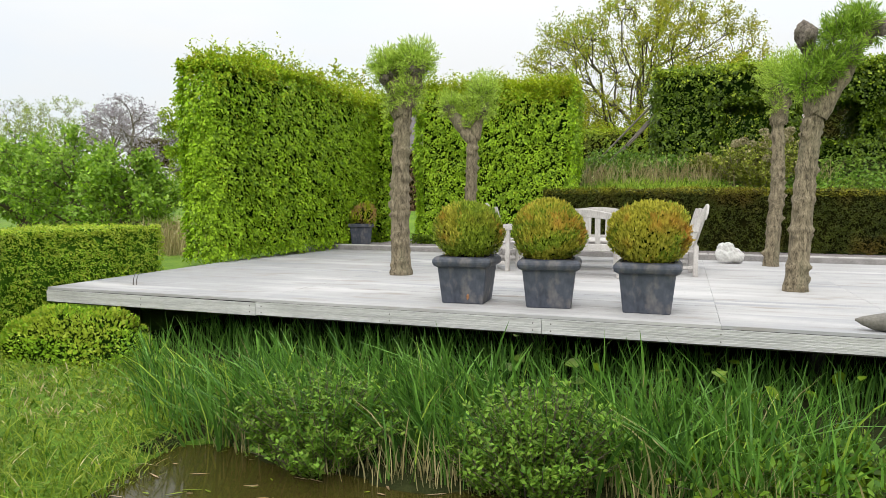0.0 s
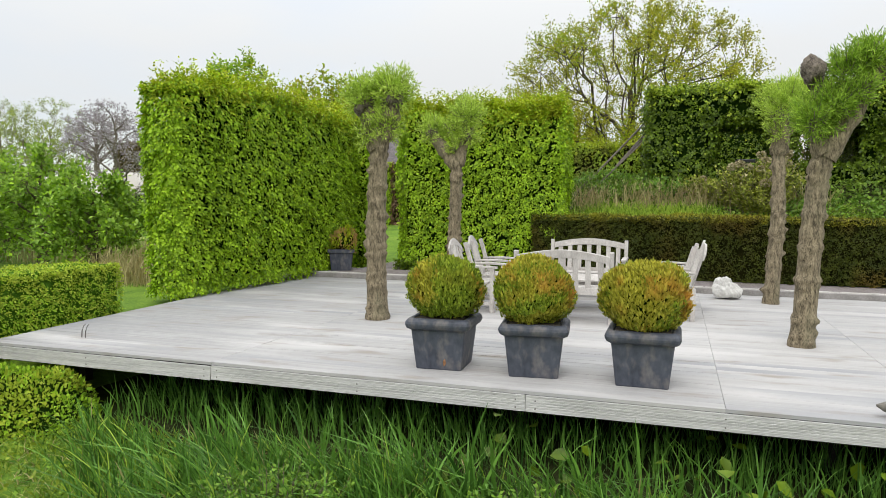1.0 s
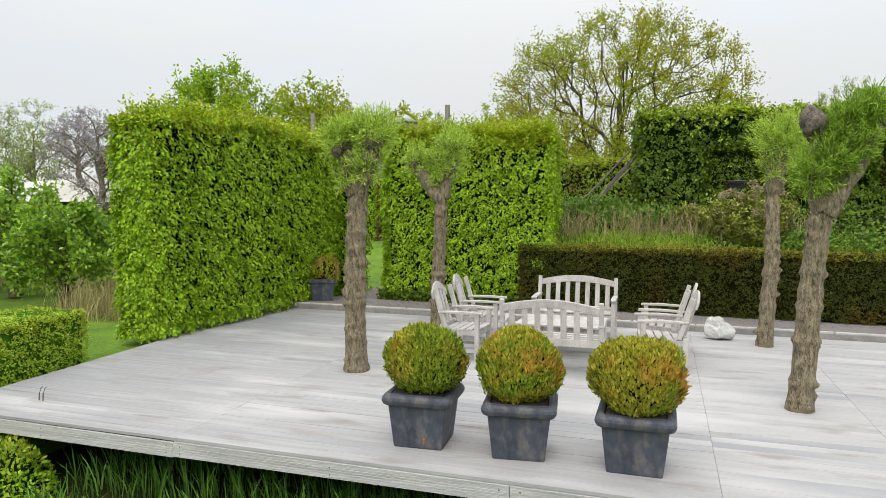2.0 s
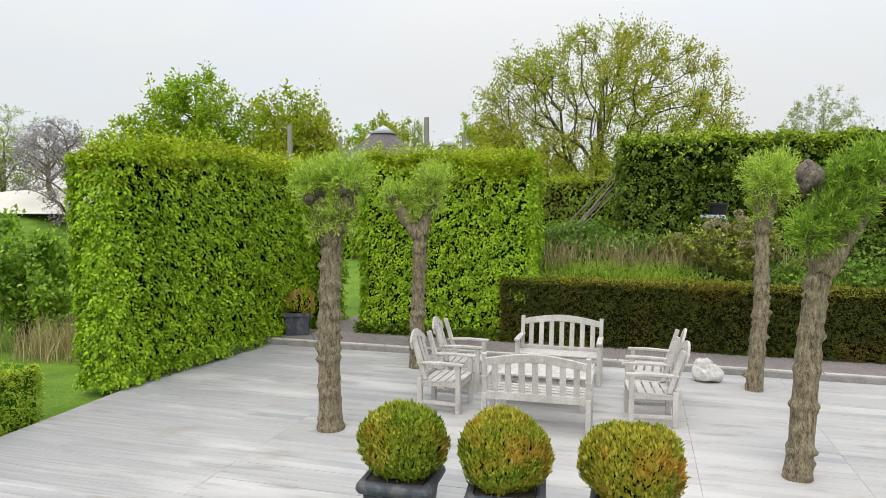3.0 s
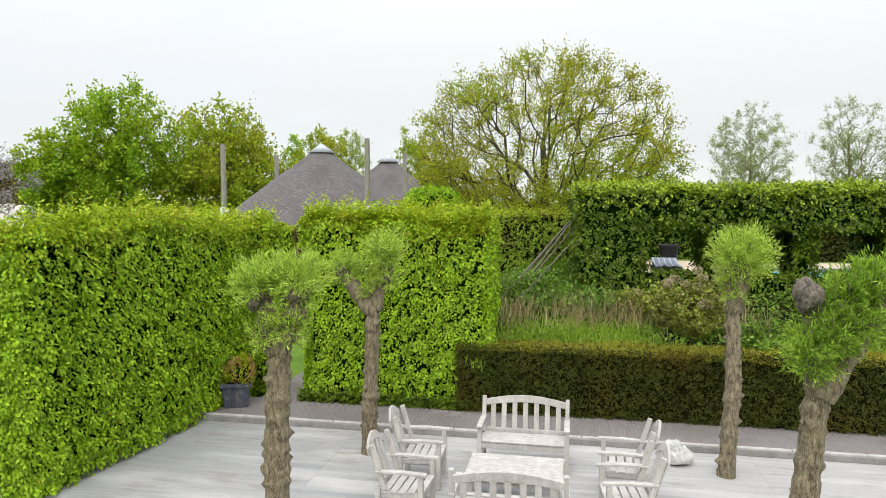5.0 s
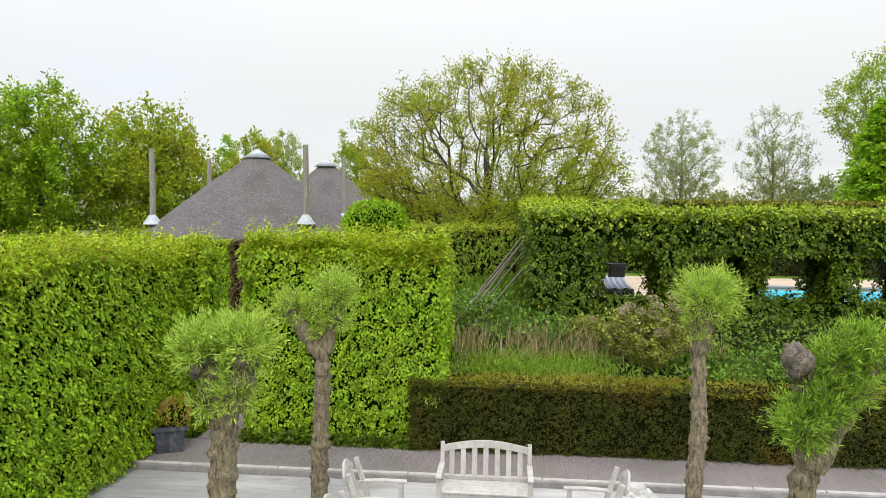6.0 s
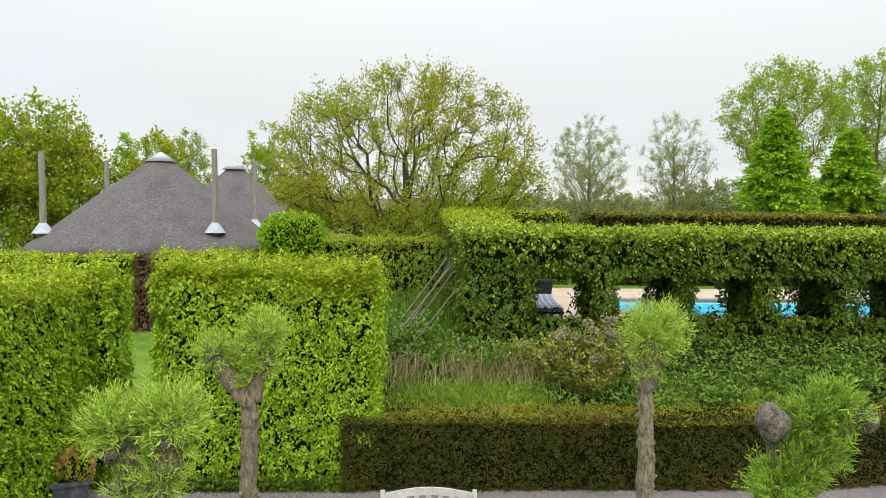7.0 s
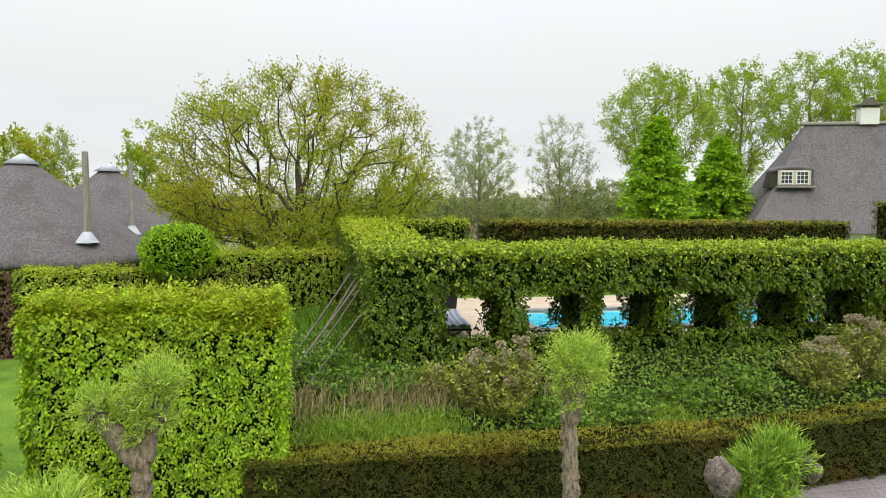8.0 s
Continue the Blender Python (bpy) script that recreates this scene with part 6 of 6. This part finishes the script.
def on_ground(x, y):
    return np.stack([x, y, ground_z(x, y) - 0.01], 1)


# left lawn and the banks: short grass
n = 23000
x = np.where(r.random(n) < 0.8, r.uniform(-6.2, -1.9, n), r.uniform(1.0, 4.6, n)); y = r.uniform(2.6, 6.4, n)
d = np.maximum(np.maximum(-(x + 2.45), x - 1.5), y - 4.75)
keep = (d > -0.12) & (y < 6.25) & ((x < 0) | (y < 5.3))
x, y = x[keep], y[keep]
n = len(x)
lean = np.stack([r.normal(0, 0.8, n), r.normal(-0.25, 0.8, n), np.zeros(n)], 1)
patch = wav(np.stack([x, y, np.zeros(n)], 1), 1.6, 171) + 0.5 * wav(np.stack([x, y, np.zeros(n)], 1), 5.0, 172)
me = blades_mesh("lawn_grass", on_ground(x, y), r.uniform(0.04, 0.15, n) * (1 + 0.35 * np.clip(-patch, -0.6, 1.5)), lean, r.uniform(0.006, 0.013, n), [M_GRASS, M_STRAW, M_SHRUB],
                 index=np.where(r.random(n) < np.clip(patch * 0.32, 0.03, 0.5), 1, np.where(r.random(n) < 0.30, 2, 0)), r=r)
tagged(put("lawn_grass", me), "rough green grass with straw patches on the bank", "grass", kind="stuff")

n = 1500
x = r.uniform(-6.0, -2.6, n); y = r.uniform(3.0, 6.0, n)
P = on_ground(x, y) + np.stack([np.zeros(n), np.zeros(n), r.uniform(0.02, 0.08, n)], 1)
tagged(put("lawn_weeds", leaves_mesh("lawn_weeds", P, r.normal(0, 0.7, (n, 3)) + np.array([0, -0.3, 0.15]), r.normal(0, 0.4, (n, 3)) + np.array([0, -0.3, 1.0]), r.uniform(0.03, 0.075, n), r.uniform(0.02, 0.045, n), [M_SHRUB, M_GRASS], index=r.integers(0, 2, n), simple=True)), "small broad-leaved weeds in the rough grass", "weeds", kind="stuff")
# soil sheets at the waterline, under the reeds and the deck; shade painted into their colour
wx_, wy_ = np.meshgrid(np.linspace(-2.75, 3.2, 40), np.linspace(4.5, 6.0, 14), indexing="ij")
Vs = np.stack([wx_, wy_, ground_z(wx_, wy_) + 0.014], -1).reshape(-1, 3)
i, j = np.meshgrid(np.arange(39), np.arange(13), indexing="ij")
tagged(put("waterline_soil", raw_mesh("waterline_soil", Vs, np.stack([i * 14 + j, (i + 1) * 14 + j, (i + 1) * 14 + j + 1, i * 14 + j + 1], -1).reshape(-1, 4), M_SHADE_SOIL, smooth=True)), "soil along the waterline, darkened for shade", "soil", kind="structure")
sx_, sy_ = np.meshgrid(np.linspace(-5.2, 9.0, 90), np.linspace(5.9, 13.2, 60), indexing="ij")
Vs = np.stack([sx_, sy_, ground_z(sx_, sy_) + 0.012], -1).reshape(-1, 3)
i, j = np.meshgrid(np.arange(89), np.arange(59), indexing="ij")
tagged(put("bank_soil", raw_mesh("bank_soil", Vs, np.stack([i * 60 + j, (i + 1) * 60 + j, (i + 1) * 60 + j + 1, i * 60 + j + 1], -1).reshape(-1, 4), M_SHADE_SOIL, smooth=True)), "soil under the reeds and the deck, darkened for shade", "soil", kind="structure")
# tall grass and reeds between the water and the deck
n = 9500
x = r.uniform(-4.4, 2.4, n); y = 4.72 + r.random(n) ** 0.8 * 1.75 + 0.12 * np.sin(x * 2.1)
clump = 0.55 + 0.45 * np.sin(x * 3.1 + 1.0) * np.sin(x * 1.3 + y * 2.0)
keep = (r.random(n) < (0.2 + 0.8 * clump) * np.clip((2.5 - x) / 0.9, 0, 1)) & (x > -4.15 + (6.2 - y) * 0.9) & (y < 6.0)
x, y, clump = x[keep], y[keep], clump[keep]
n = len(x)
room = np.where(y > 5.7, 0.44, 0.70)
h = r.uniform(0.25, 0.70, n) * (0.75 + 0.5 * clump)
h = np.minimum(h, room)
lean = np.stack([r.normal(-0.06, 0.34, n), r.normal(-0.25, 0.3, n), np.zeros(n)], 1)
me = blades_mesh("reeds", on_ground(x, y), h, lean, r.uniform(0.008, 0.020, n), [M_REED, M_STRAW, M_WILLOW], index=r.choice(3, n, p=[0.87, 0.03, 0.10]), r=r)
tagged(put("reeds", me), "tall green reeds and grass along the water", "reeds", kind="stuff")
n = 2000
x = r.uniform(-4.2, 3.5, n); y = r.uniform(6.4, 7.4, n)
lean = np.stack([r.normal(0, 0.22, n), r.normal(-0.15, 0.2, n), np.zeros(n)], 1)
tagged(put("shade_grass", blades_mesh("shade_grass", on_ground(x, y), r.uniform(0.2, 0.5, n), lean, r.uniform(0.008, 0.018, n), [M_REED], r=r)), "grass growing in the shade under the deck", "grass", kind="stuff")
n = 700
x = r.uniform(-2.6, 1.8, n); y = 4.78 + r.uniform(0, 1.3, n)
lean = np.stack([r.normal(-0.08, 0.38, n), r.normal(-0.36, 0.24, n), np.zeros(n)], 1)
me = blades_mesh("broad_reeds", on_ground(x, y), r.uniform(0.45, 0.78, n), lean, r.uniform(0.018, 0.034, n), [M_REED], curve=1.2, r=r)
tagged(put("broad_reeds", me), "broad arching reed leaves by the water", "reeds", kind="stuff")
n = 420
x = r.uniform(-2.4, 1.9, n); y = 4.68 + r.uniform(0, 0.22, n) + 0.12 * np.sin(x * 2.1)
me = blades_mesh("dry_reeds", on_ground(x, y), r.uniform(0.15, 0.42, n), np.stack([r.normal(0, 0.2, n), r.normal(-0.15, 0.2, n), np.zeros(n)], 1), r.uniform(0.005, 0.009, n), [M_STRAW], r=r)
tagged(put("dry_reeds", me), "dry straw-coloured reed stems at the waterline", "reeds", kind="stuff")
# floating leaves on the ditch
n = 130
P = np.stack([r.uniform(-2.4, 1.3, n), r.uniform(3.2, 4.75, n), np.full(n, -0.922)], 1)
D = np.stack([r.normal(size=n), r.normal(0, 0.4, n), np.zeros(n)], 1)
tagged(put("floating_leaves", leaves_mesh("floating_leaves", P, D, np.tile([0, 0, 1.0], (n, 1)), r.uniform(0.04, 0.16, n), r.uniform(0.008, 0.02, n), [M_SEEDHEAD, M_GRASS], index=r.integers(0, 2, n), fold=0.02)), "reed leaves floating on the ditch", "leaves", kind="stuff")

def leafy_stems(name, label, cx, cy, rx, ry, tall, stems, per, leaf, width, mats, seed, category="shrub", mixf=0.3, spread=0.45, bark=None, heads=0, start=0.2, head_size=0.07):
    """A shrub of many upright stems from the ground, leaves along each; heads: dry flower heads on the tallest stems."""
    r = np.random.default_rng(seed)
    gz = float(ground_z(cx, cy))
    ob = thing(name, label, category, pose(cx, cy, gz))
    a, q = r.uniform(0, 2 * np.pi, stems), np.sqrt(r.random(stems))
    root = np.stack([rx * 0.6 * q * np.cos(a), ry * 0.6 * q * np.sin(a), np.zeros(stems)], 1)
    root[:, 2] = ground_z(cx + root[:, 0], cy + root[:, 1]) - gz - 0.02
    hh = tall * (1.05 - 0.45 * q ** 2) * r.uniform(0.65, 1.1, stems)
    out = np.stack([rx * np.cos(a) * q, ry * np.sin(a) * q, np.zeros(stems)], 1) * spread + r.normal(0, 0.12 * rx, (stems, 3)) * np.array([1, 1, 0])
    mid = root + out * 0.35 + np.array([0, 0, 1.0]) * (hh * 0.55)[:, None]
    tip = root + out + np.array([0, 0, 1.0]) * hh[:, None]
    w = np.full(stems, 0.005)
    put("stalk", raw_mesh("stalk", *join_arrays([sticks(root, mid, w, w * 0.8, 4), sticks(mid, tip, w * 0.8, w * 0.4, 4)]), bark or M_LIMB, smooth=True), ob, "thin upright stems")
    u = r.uniform(start, 1.02, (stems, per))[..., None]
    P = (root[:, None] * (1 - u) ** 2 + 2 * mid[:, None] * u * (1 - u) + tip[:, None] * u ** 2).reshape(-1, 3)
    n = len(P)
    D = r.normal(0, 0.7, (n, 3)) * np.array([1, 1, 0.4]) + np.array([0, 0, 0.45])
    size = r.uniform(0.6, 1.3, n)
    P = P + unit(D) * r.uniform(0, leaf * 0.9, n)[:, None]
    put("foliage", leaves_mesh("foliage", P, D, r.normal(0, 0.4, (n, 3)) + np.array([0, -0.2, 1.0]), leaf * size, width * size, mats, index=(r.random(n) < mixf).astype(int), simple=True), ob, "small fresh leaves")
    if heads:
        k = 110
        dd = unit(r.normal(size=(k, 3)))
        me = leaves_mesh("dry_head", dd * np.array([1, 1, 0.62]) * head_size * 0.8, dd + r.normal(0, 0.5, (k, 3)), dd + r.normal(0, 0.6, (k, 3)), head_size * 0.5, head_size * 0.4, [M_DRYHEAD], simple=True)
        for i in np.argsort(-hh)[:heads]:
            put("dry_head", me, ob, "old beige flower head", pose(*tip[i], r.uniform(-20, 20), r.uniform(-20, 20), r.uniform(0, 360)))
    return ob


for (cx, cy, rx, ry, tall, sd, st) in ((-1.30, 4.86, 0.50, 0.40, 0.60, 111, 190), (-1.62, 4.95, 0.34, 0.30, 0.40, 112, 80), (0.33, 4.93, 0.46, 0.38, 0.66, 113, 190), (0.02, 4.9, 0.3, 0.3, 0.45, 114, 70)):
    leafy_stems("waterside_shrub", "leafy green shrub growing at the water's edge", cx, cy, rx, ry, tall, int(st * 1.4), 50, 0.042, 0.021, [M_SHRUB, M_IVYGROUND], sd, start=0.02, spread=0.75)
for (cx, cy, rx, tall, sd) in ((1.75, 5.1, 0.5, 0.26, 115), (2.35, 5.2, 0.5, 0.22, 116)):
    leafy_stems("waterside_weeds", "low bright green weeds on the bank beside the water", cx, cy, rx, rx * 0.8, tall, 120, 16, 0.075, 0.045, [M_SHRUB, M_HORN_DARK], sd, category="weeds", mixf=0.4, start=0.2, spread=0.9)
dome_leaves("box_shrub", "dense rounded box shrub under the deck's corner", (-5.05, 6.05, -0.66), 0.90, 0.60, 0.56, 0.045, 0.026, 11000, [M_PRIVET, M_PRIVET_TOP], 117, floor=-0.4, lump=0.14, mixf=0.35, simple=True)
# broad dock leaves under the deck
n = 48
x = r.uniform(-0.6, 5.5, n); y = r.uniform(5.5, 6.7, n)
P = on_ground(x, y) + np.stack([np.zeros(n), np.zeros(n), r.uniform(0.1, 0.5, n)], 1)
D = np.stack([r.normal(size=n), r.normal(-0.6, 0.6, n), r.normal(-0.3, 0.3, n)], 1)
tagged(put("dock_leaves", leaves_mesh("dock_leaves", P, D, r.normal(0, 0.3, (n, 3)) + np.array([0, -0.5, 0.9]), r.uniform(0.07, 0.16, n), r.uniform(0.05, 0.12, n), [M_HORN_DARK])), "broad dock leaves in the shade of the deck", "weeds", kind="stuff")

# dry tall grass in the gap between the low and the tall hedge
n = 4200
x = np.where(r.random(n) < 0.6, r.uniform(-15, -7.6, n), r.uniform(-9.3, -7.2, n)); y = np.where(x < -9.4, r.uniform(13.6, 17, n), r.uniform(11.0, 13.6, n))
lean = np.stack([r.normal(0.1, 0.25, n), r.normal(0, 0.25, n), np.zeros(n)], 1)
tagged(put("dry_grass", blades_mesh("dry_grass", on_ground(x, y), r.uniform(0.35, 0.85, n), lean, r.uniform(0.008, 0.014, n), [M_STRAW], r=r)), "tall dry straw-coloured grass behind the hedge", "grass", kind="stuff")

# dark ivy along the foot of the hornbeam hedges
n = 2400
x = np.where(r.random(n) < 0.75, r.uniform(-4.45, -1.3, n), r.uniform(-8.0, -5.3, n)); y = np.where(x > -5, r.uniform(14.44, 14.64, n), r.uniform(14.9, 15.1, n))
P = np.stack([x, y, r.uniform(0.09, 0.30, n)], 1)
tagged(put("foot_ivy", leaves_mesh("foot_ivy", P, r.normal(0, 0.6, (n, 3)) + np.array([0, -0.5, -0.3]), r.normal(0, 0.4, (n, 3)) + np.array([0, -0.8, 0.5]), r.uniform(0.05, 0.09, n), r.uniform(0.04, 0.06, n), [M_HORN_DARK], simple=True)), "dark ivy along the foot of the hedge", "ivy", kind="stuff")

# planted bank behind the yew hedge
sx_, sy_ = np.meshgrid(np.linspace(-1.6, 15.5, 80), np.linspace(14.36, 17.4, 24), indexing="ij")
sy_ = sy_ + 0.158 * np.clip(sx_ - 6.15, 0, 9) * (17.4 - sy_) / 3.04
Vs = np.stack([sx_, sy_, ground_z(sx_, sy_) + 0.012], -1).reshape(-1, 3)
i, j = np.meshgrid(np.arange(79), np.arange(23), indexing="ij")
# same soil colour, holding the shade between the bank's plants
tagged(put("bed_soil", raw_mesh("bed_soil", Vs, np.stack([i * 24 + j, (i + 1) * 24 + j, (i + 1) * 24 + j + 1, i * 24 + j + 1], -1).reshape(-1, 4), M_SHADE_SOIL, smooth=True)), "planted soil of the bank, darkened for shade", "soil", kind="structure")
n = 17000
x = r.uniform(-0.9, 14.5, n); y = r.uniform(15.15, 17.2, n) + 0.158 * np.clip(x - 6.15, 0, 9) * 0.8
P = on_ground(x, y) + np.stack([np.zeros(n), np.zeros(n), r.uniform(0.02, 0.16, n)], 1)
tagged(put("ground_ivy", leaves_mesh("ground_ivy", P, r.normal(0, 0.7, (n, 3)) + np.array([0, -0.4, 0.1]), r.normal(0, 0.4, (n, 3)) + np.array([0, -0.3, 1.0]), r.uniform(0.05, 0.10, n), r.uniform(0.04, 0.07, n), [M_IVYGROUND, M_SHRUB], index=(r.random(n) < 0.15).astype(int), simple=True)), "ivy and low plants covering the bank", "ivy", kind="stuff")
n = 8000
x = r.uniform(-3.8, 0.45, n); y = r.uniform(16.0, 24.5, n)
lean = np.stack([r.normal(0, 0.4, n), r.normal(-0.2, 0.3, n), np.zeros(n)], 1)
tagged(put("bank_grass", blades_mesh("bank_grass", on_ground(x, y), r.uniform(0.12, 0.36, n), lean, r.uniform(0.010, 0.022, n), [M_SHRUB, M_HORN_DARK], index=(r.random(n) < 0.45).astype(int), r=r)), "long soft grass on the slope", "grass", kind="stuff")
n = 7200
x = np.concatenate([r.normal(c_, 0.28, n // 8) for c_ in (-0.5, -0.1, 0.35, 0.7, 1.1, 1.5, 4.0, 5.6)]); n = len(x); y = 15.62 + np.clip(r.normal(0, 0.22, n), -0.4, 0.5)
lean = np.stack([r.normal(0, 0.4, n), r.normal(-0.3, 0.3, n), np.zeros(n)], 1)
tagged(put("blade_clumps", blades_mesh("blade_clumps", on_ground(x, y), r.uniform(0.10, 0.26, n), lean, r.uniform(0.012, 0.022, n), [M_SHRUB, M_WILLOW], index=(r.random(n) < 0.85).astype(int), r=r)), "pale green blade-leaved clumps behind the yew hedge", "plants", kind="stuff")
n = 1150
x = np.concatenate([r.normal(c_, 0.22, n // 13) for c_ in (-0.75, -0.55, 0.1, 0.3, 0.55, 0.75, 0.95, 1.2, 1.45, 1.7, 1.9, -0.6, 3.6)]); n = len(x); y = 16.15 + np.clip(r.normal(0, 0.2, n), -0.4, 0.45)
lean = np.stack([r.normal(0, 0.3, n), r.normal(-0.1, 0.3, n), np.zeros(n)], 1)
tagged(put("dead_stalks", blades_mesh("dead_stalks", on_ground(x, y), r.uniform(0.18, 0.58, n), lean, r.uniform(0.009, 0.017, n), [M_STRAW, M_SEEDHEAD], index=(r.random(n) < 0.2).astype(int), r=r)), "dead beige flower stalks on the bank", "plants", kind="stuff")
for (cx, cy, rr_, tall, sd) in ((0.9, 16.5, 0.55, 0.42, 143), (0.1, 16.7, 0.6, 0.4, 144), (3.6, 15.7, 0.6, 0.36, 146), (4.8, 15.8, 0.6, 0.34, 147), (6.2, 16.0, 0.6, 0.36, 148), (7.6, 16.2, 0.6, 0.34, 149), (-0.5, 17.6, 0.7, 0.4, 150), (-0.9, 19.2, 0.8, 0.42, 151)):
    leafy_stems("bank_weeds", "low leafy green perennials growing on the bank", cx, cy, rr_, rr_ * 0.8, tall, 70, 18, 0.075, 0.05, [M_SHRUB, M_IVYGROUND], sd, category="weeds", mixf=0.4, start=0.1, spread=0.9)
for (cx, cy, rr_, tall, sd, hd) in ((2.3, 16.15, 0.5, 0.80, 121, 6), (2.95, 16.2, 0.5, 0.98, 122, 7), (2.6, 15.85, 0.4, 0.6, 126, 3), (9.1, 16.1, 0.6, 0.85, 123, 12), (10.3, 16.4, 0.62, 1.05, 124, 14), (11.4, 16.6, 0.6, 0.95, 127, 9), (1.6, 16.5, 0.4, 0.45, 125, 1)):
    leafy_stems("hydrangea_bush", "hydrangea with old beige flower heads on the bank", cx, cy, rr_, rr_ * 0.8, tall, 110, 34, 0.065, 0.038, [M_HYDRANGEA, M_STRAW], sd, mixf=0.08, spread=0.7, bark=M_TWIG, heads=hd, start=0.15, head_size=0.085)


# ---- brick path ----
def bricks_mesh(name, x0, x1, y0, y1, z, bw, bl, seed):
    """Clinkers on edge, row by row, each with its own tilt and bevelled rim."""
    r = np.random.default_rng(seed)
    V, Q, o = [], [], 0
    cols = int((x1 - x0) / bw)
    rows_ = int(math.ceil((y1 - y0) / bl))
    for i in range(cols):
        for j in range(-1, rows_):
            ya = y0 + j * bl + (0.5 * bl if i % 2 else 0)
            yb = ya + bl - 0.004
            ya, yb = max(ya, y0), min(yb, y1)
            if yb - ya < 0.03:
                continue
            xa, xb = x0 + i * bw, x0 + (i + 1) * bw - 0.004
            h = z + r.normal(0, 0.0012)
            t = r.normal(0, 0.0009, 4)
            b = 0.004
            V += [(xa, ya, h - 0.004), (xb, ya, h - 0.004), (xb, yb, h - 0.004), (xa, yb, h - 0.004), (xa + b, ya + b, h + t[0]), (xb - b, ya + b, h + t[1]), (xb - b, yb - b, h + t[2]), (xa + b, yb - b, h + t[3])]
            Q += [(o + 4, o + 5, o + 6, o + 7), (o, o + 1, o + 5, o + 4), (o + 1, o + 2, o + 6, o + 5), (o + 2, o + 3, o + 7, o + 6), (o + 3, o, o + 4, o + 7)]
            o += 8
    return raw_mesh(name, V, Q, M_BRICK)


tagged(put("brick_path", bricks_mesh("brick_path", -6.4, 13.0, 13.46, 14.55, 0.085, 0.062, 0.21, 131)), "path of narrow pinkish-grey clinker bricks behind the deck", "path", kind="stuff")
tagged(put("brick_path", bricks_mesh("brick_path", -5.20, -4.48, 14.60, 17.2, 0.085, 0.062, 0.21, 132)), "brick path leading between the hedges", "path", kind="stuff")
tagged(put("brick_path", bricks_mesh("brick_path", 6.3, 13.0, 14.56, 16.3, 0.085, 0.062, 0.21, 133)), "brick path widening beside the yew hedge", "path", kind="stuff")
kerb = tagged(new("kerb"), "pale kerb stones along the brick path", "kerb", kind="structure")
for i in range(20):
    part("kerb_stone", box_bm(0.985, 0.07, 0.10, -5.9 + i * 1.0, 13.41, 0.058, 0.008), M_KERB, kerb)

# ---- the deck: boards, fascia, joists ----
deck = tagged(new("deck"), "weathered silver-grey timber deck over the ditch bank", "deck", kind="structure")
SEAMS = [DX0, -2.95, 1.5, 2.98, 6.0, DX1]
BW = 0.1402
rows_n = int(round((DY1 - DY0) / BW))
plank_mesh = {}
pr = np.random.default_rng(141)
for s0, s1 in zip(SEAMS, SEAMS[1:]):
    for i in range(rows_n):
        left_end = s0 - (0.052 * i * BW if s0 == DX0 else 0.0)  # the deck's side runs out a little towards the path
        key = (round(s1 - left_end, 3), i % 3)
        if key not in plank_mesh:
            me = bpy.data.meshes.new("deck_board")
            b = box_bm(s1 - left_end - 0.002, BW - 0.003, 0.03, 0, 0, -0.015, 0.002)
            b.to_mesh(me)
            b.free()
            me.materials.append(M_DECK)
            plank_mesh[key] = me
        o = put("deck_board", plank_mesh[key], deck)
        o.matrix_basis = pose((left_end + s1) / 2, DY0 + (i + 0.5) * BW, pr.normal(0, 0.0006), pr.normal(0, 0.10), 0, 0)
RIB = [(0.015, -0.163), (-0.012, -0.163)]
for j in range(6):
    RIB += [(-0.012, -0.160 + 0.021 * j), (-0.0104, -0.157 + 0.021 * j), (-0.012, -0.154 + 0.021 * j)]
RIB += [(-0.012, -0.034), (0.015, -0.034)]
for a, b, tilt in ((DX0, -2.95, 0.16), (-2.95, 0.02, 0.0), (0.02, 2.98, 0.0), (2.98, 6.0, 0.0), (6.0, DX1, 0.0)):
    rib = prism_bm(RIB, b - a - 0.005, "x", 0)
    part("fascia", rib, M_FASCIA, deck, "grooved pale grey fascia board", pose((a + b) / 2, DY0 - 0.004, -0.004 if tilt else 0.0, 0, tilt, 0))
rib = prism_bm(RIB, DY1 - DY0, "x", 0)
part("side_fascia", rib, M_FASCIA, deck, "", pose(DX0 - 0.004 - 0.026 * (DY1 - DY0), (DY0 + DY1) / 2, 0, 0, 0, -87.02))
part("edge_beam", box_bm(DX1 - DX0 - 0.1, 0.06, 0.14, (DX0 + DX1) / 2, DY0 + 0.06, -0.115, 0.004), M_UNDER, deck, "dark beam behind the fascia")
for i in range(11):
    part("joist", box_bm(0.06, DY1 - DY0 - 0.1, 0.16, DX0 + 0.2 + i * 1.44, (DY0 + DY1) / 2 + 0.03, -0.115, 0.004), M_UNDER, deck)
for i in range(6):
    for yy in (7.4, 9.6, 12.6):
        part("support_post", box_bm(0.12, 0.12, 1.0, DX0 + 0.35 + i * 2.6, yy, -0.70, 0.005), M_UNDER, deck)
for sx in (-4.42, -3.02, -2.88, -1.45, -0.06, 0.10, 1.5, 2.90, 3.06):
    for dz in (-0.072, -0.135):
        bm = bmesh.new()
        bmesh.ops.create_cone(bm, cap_ends=True, segments=10, radius1=0.007, radius2=0.006, depth=0.004, matrix=Matrix.Translation((sx, DY0 - 0.017, dz)) @ Matrix.Rotation(radians(90), 4, "X"))
        part("screw", bm, M_SCREW, deck)
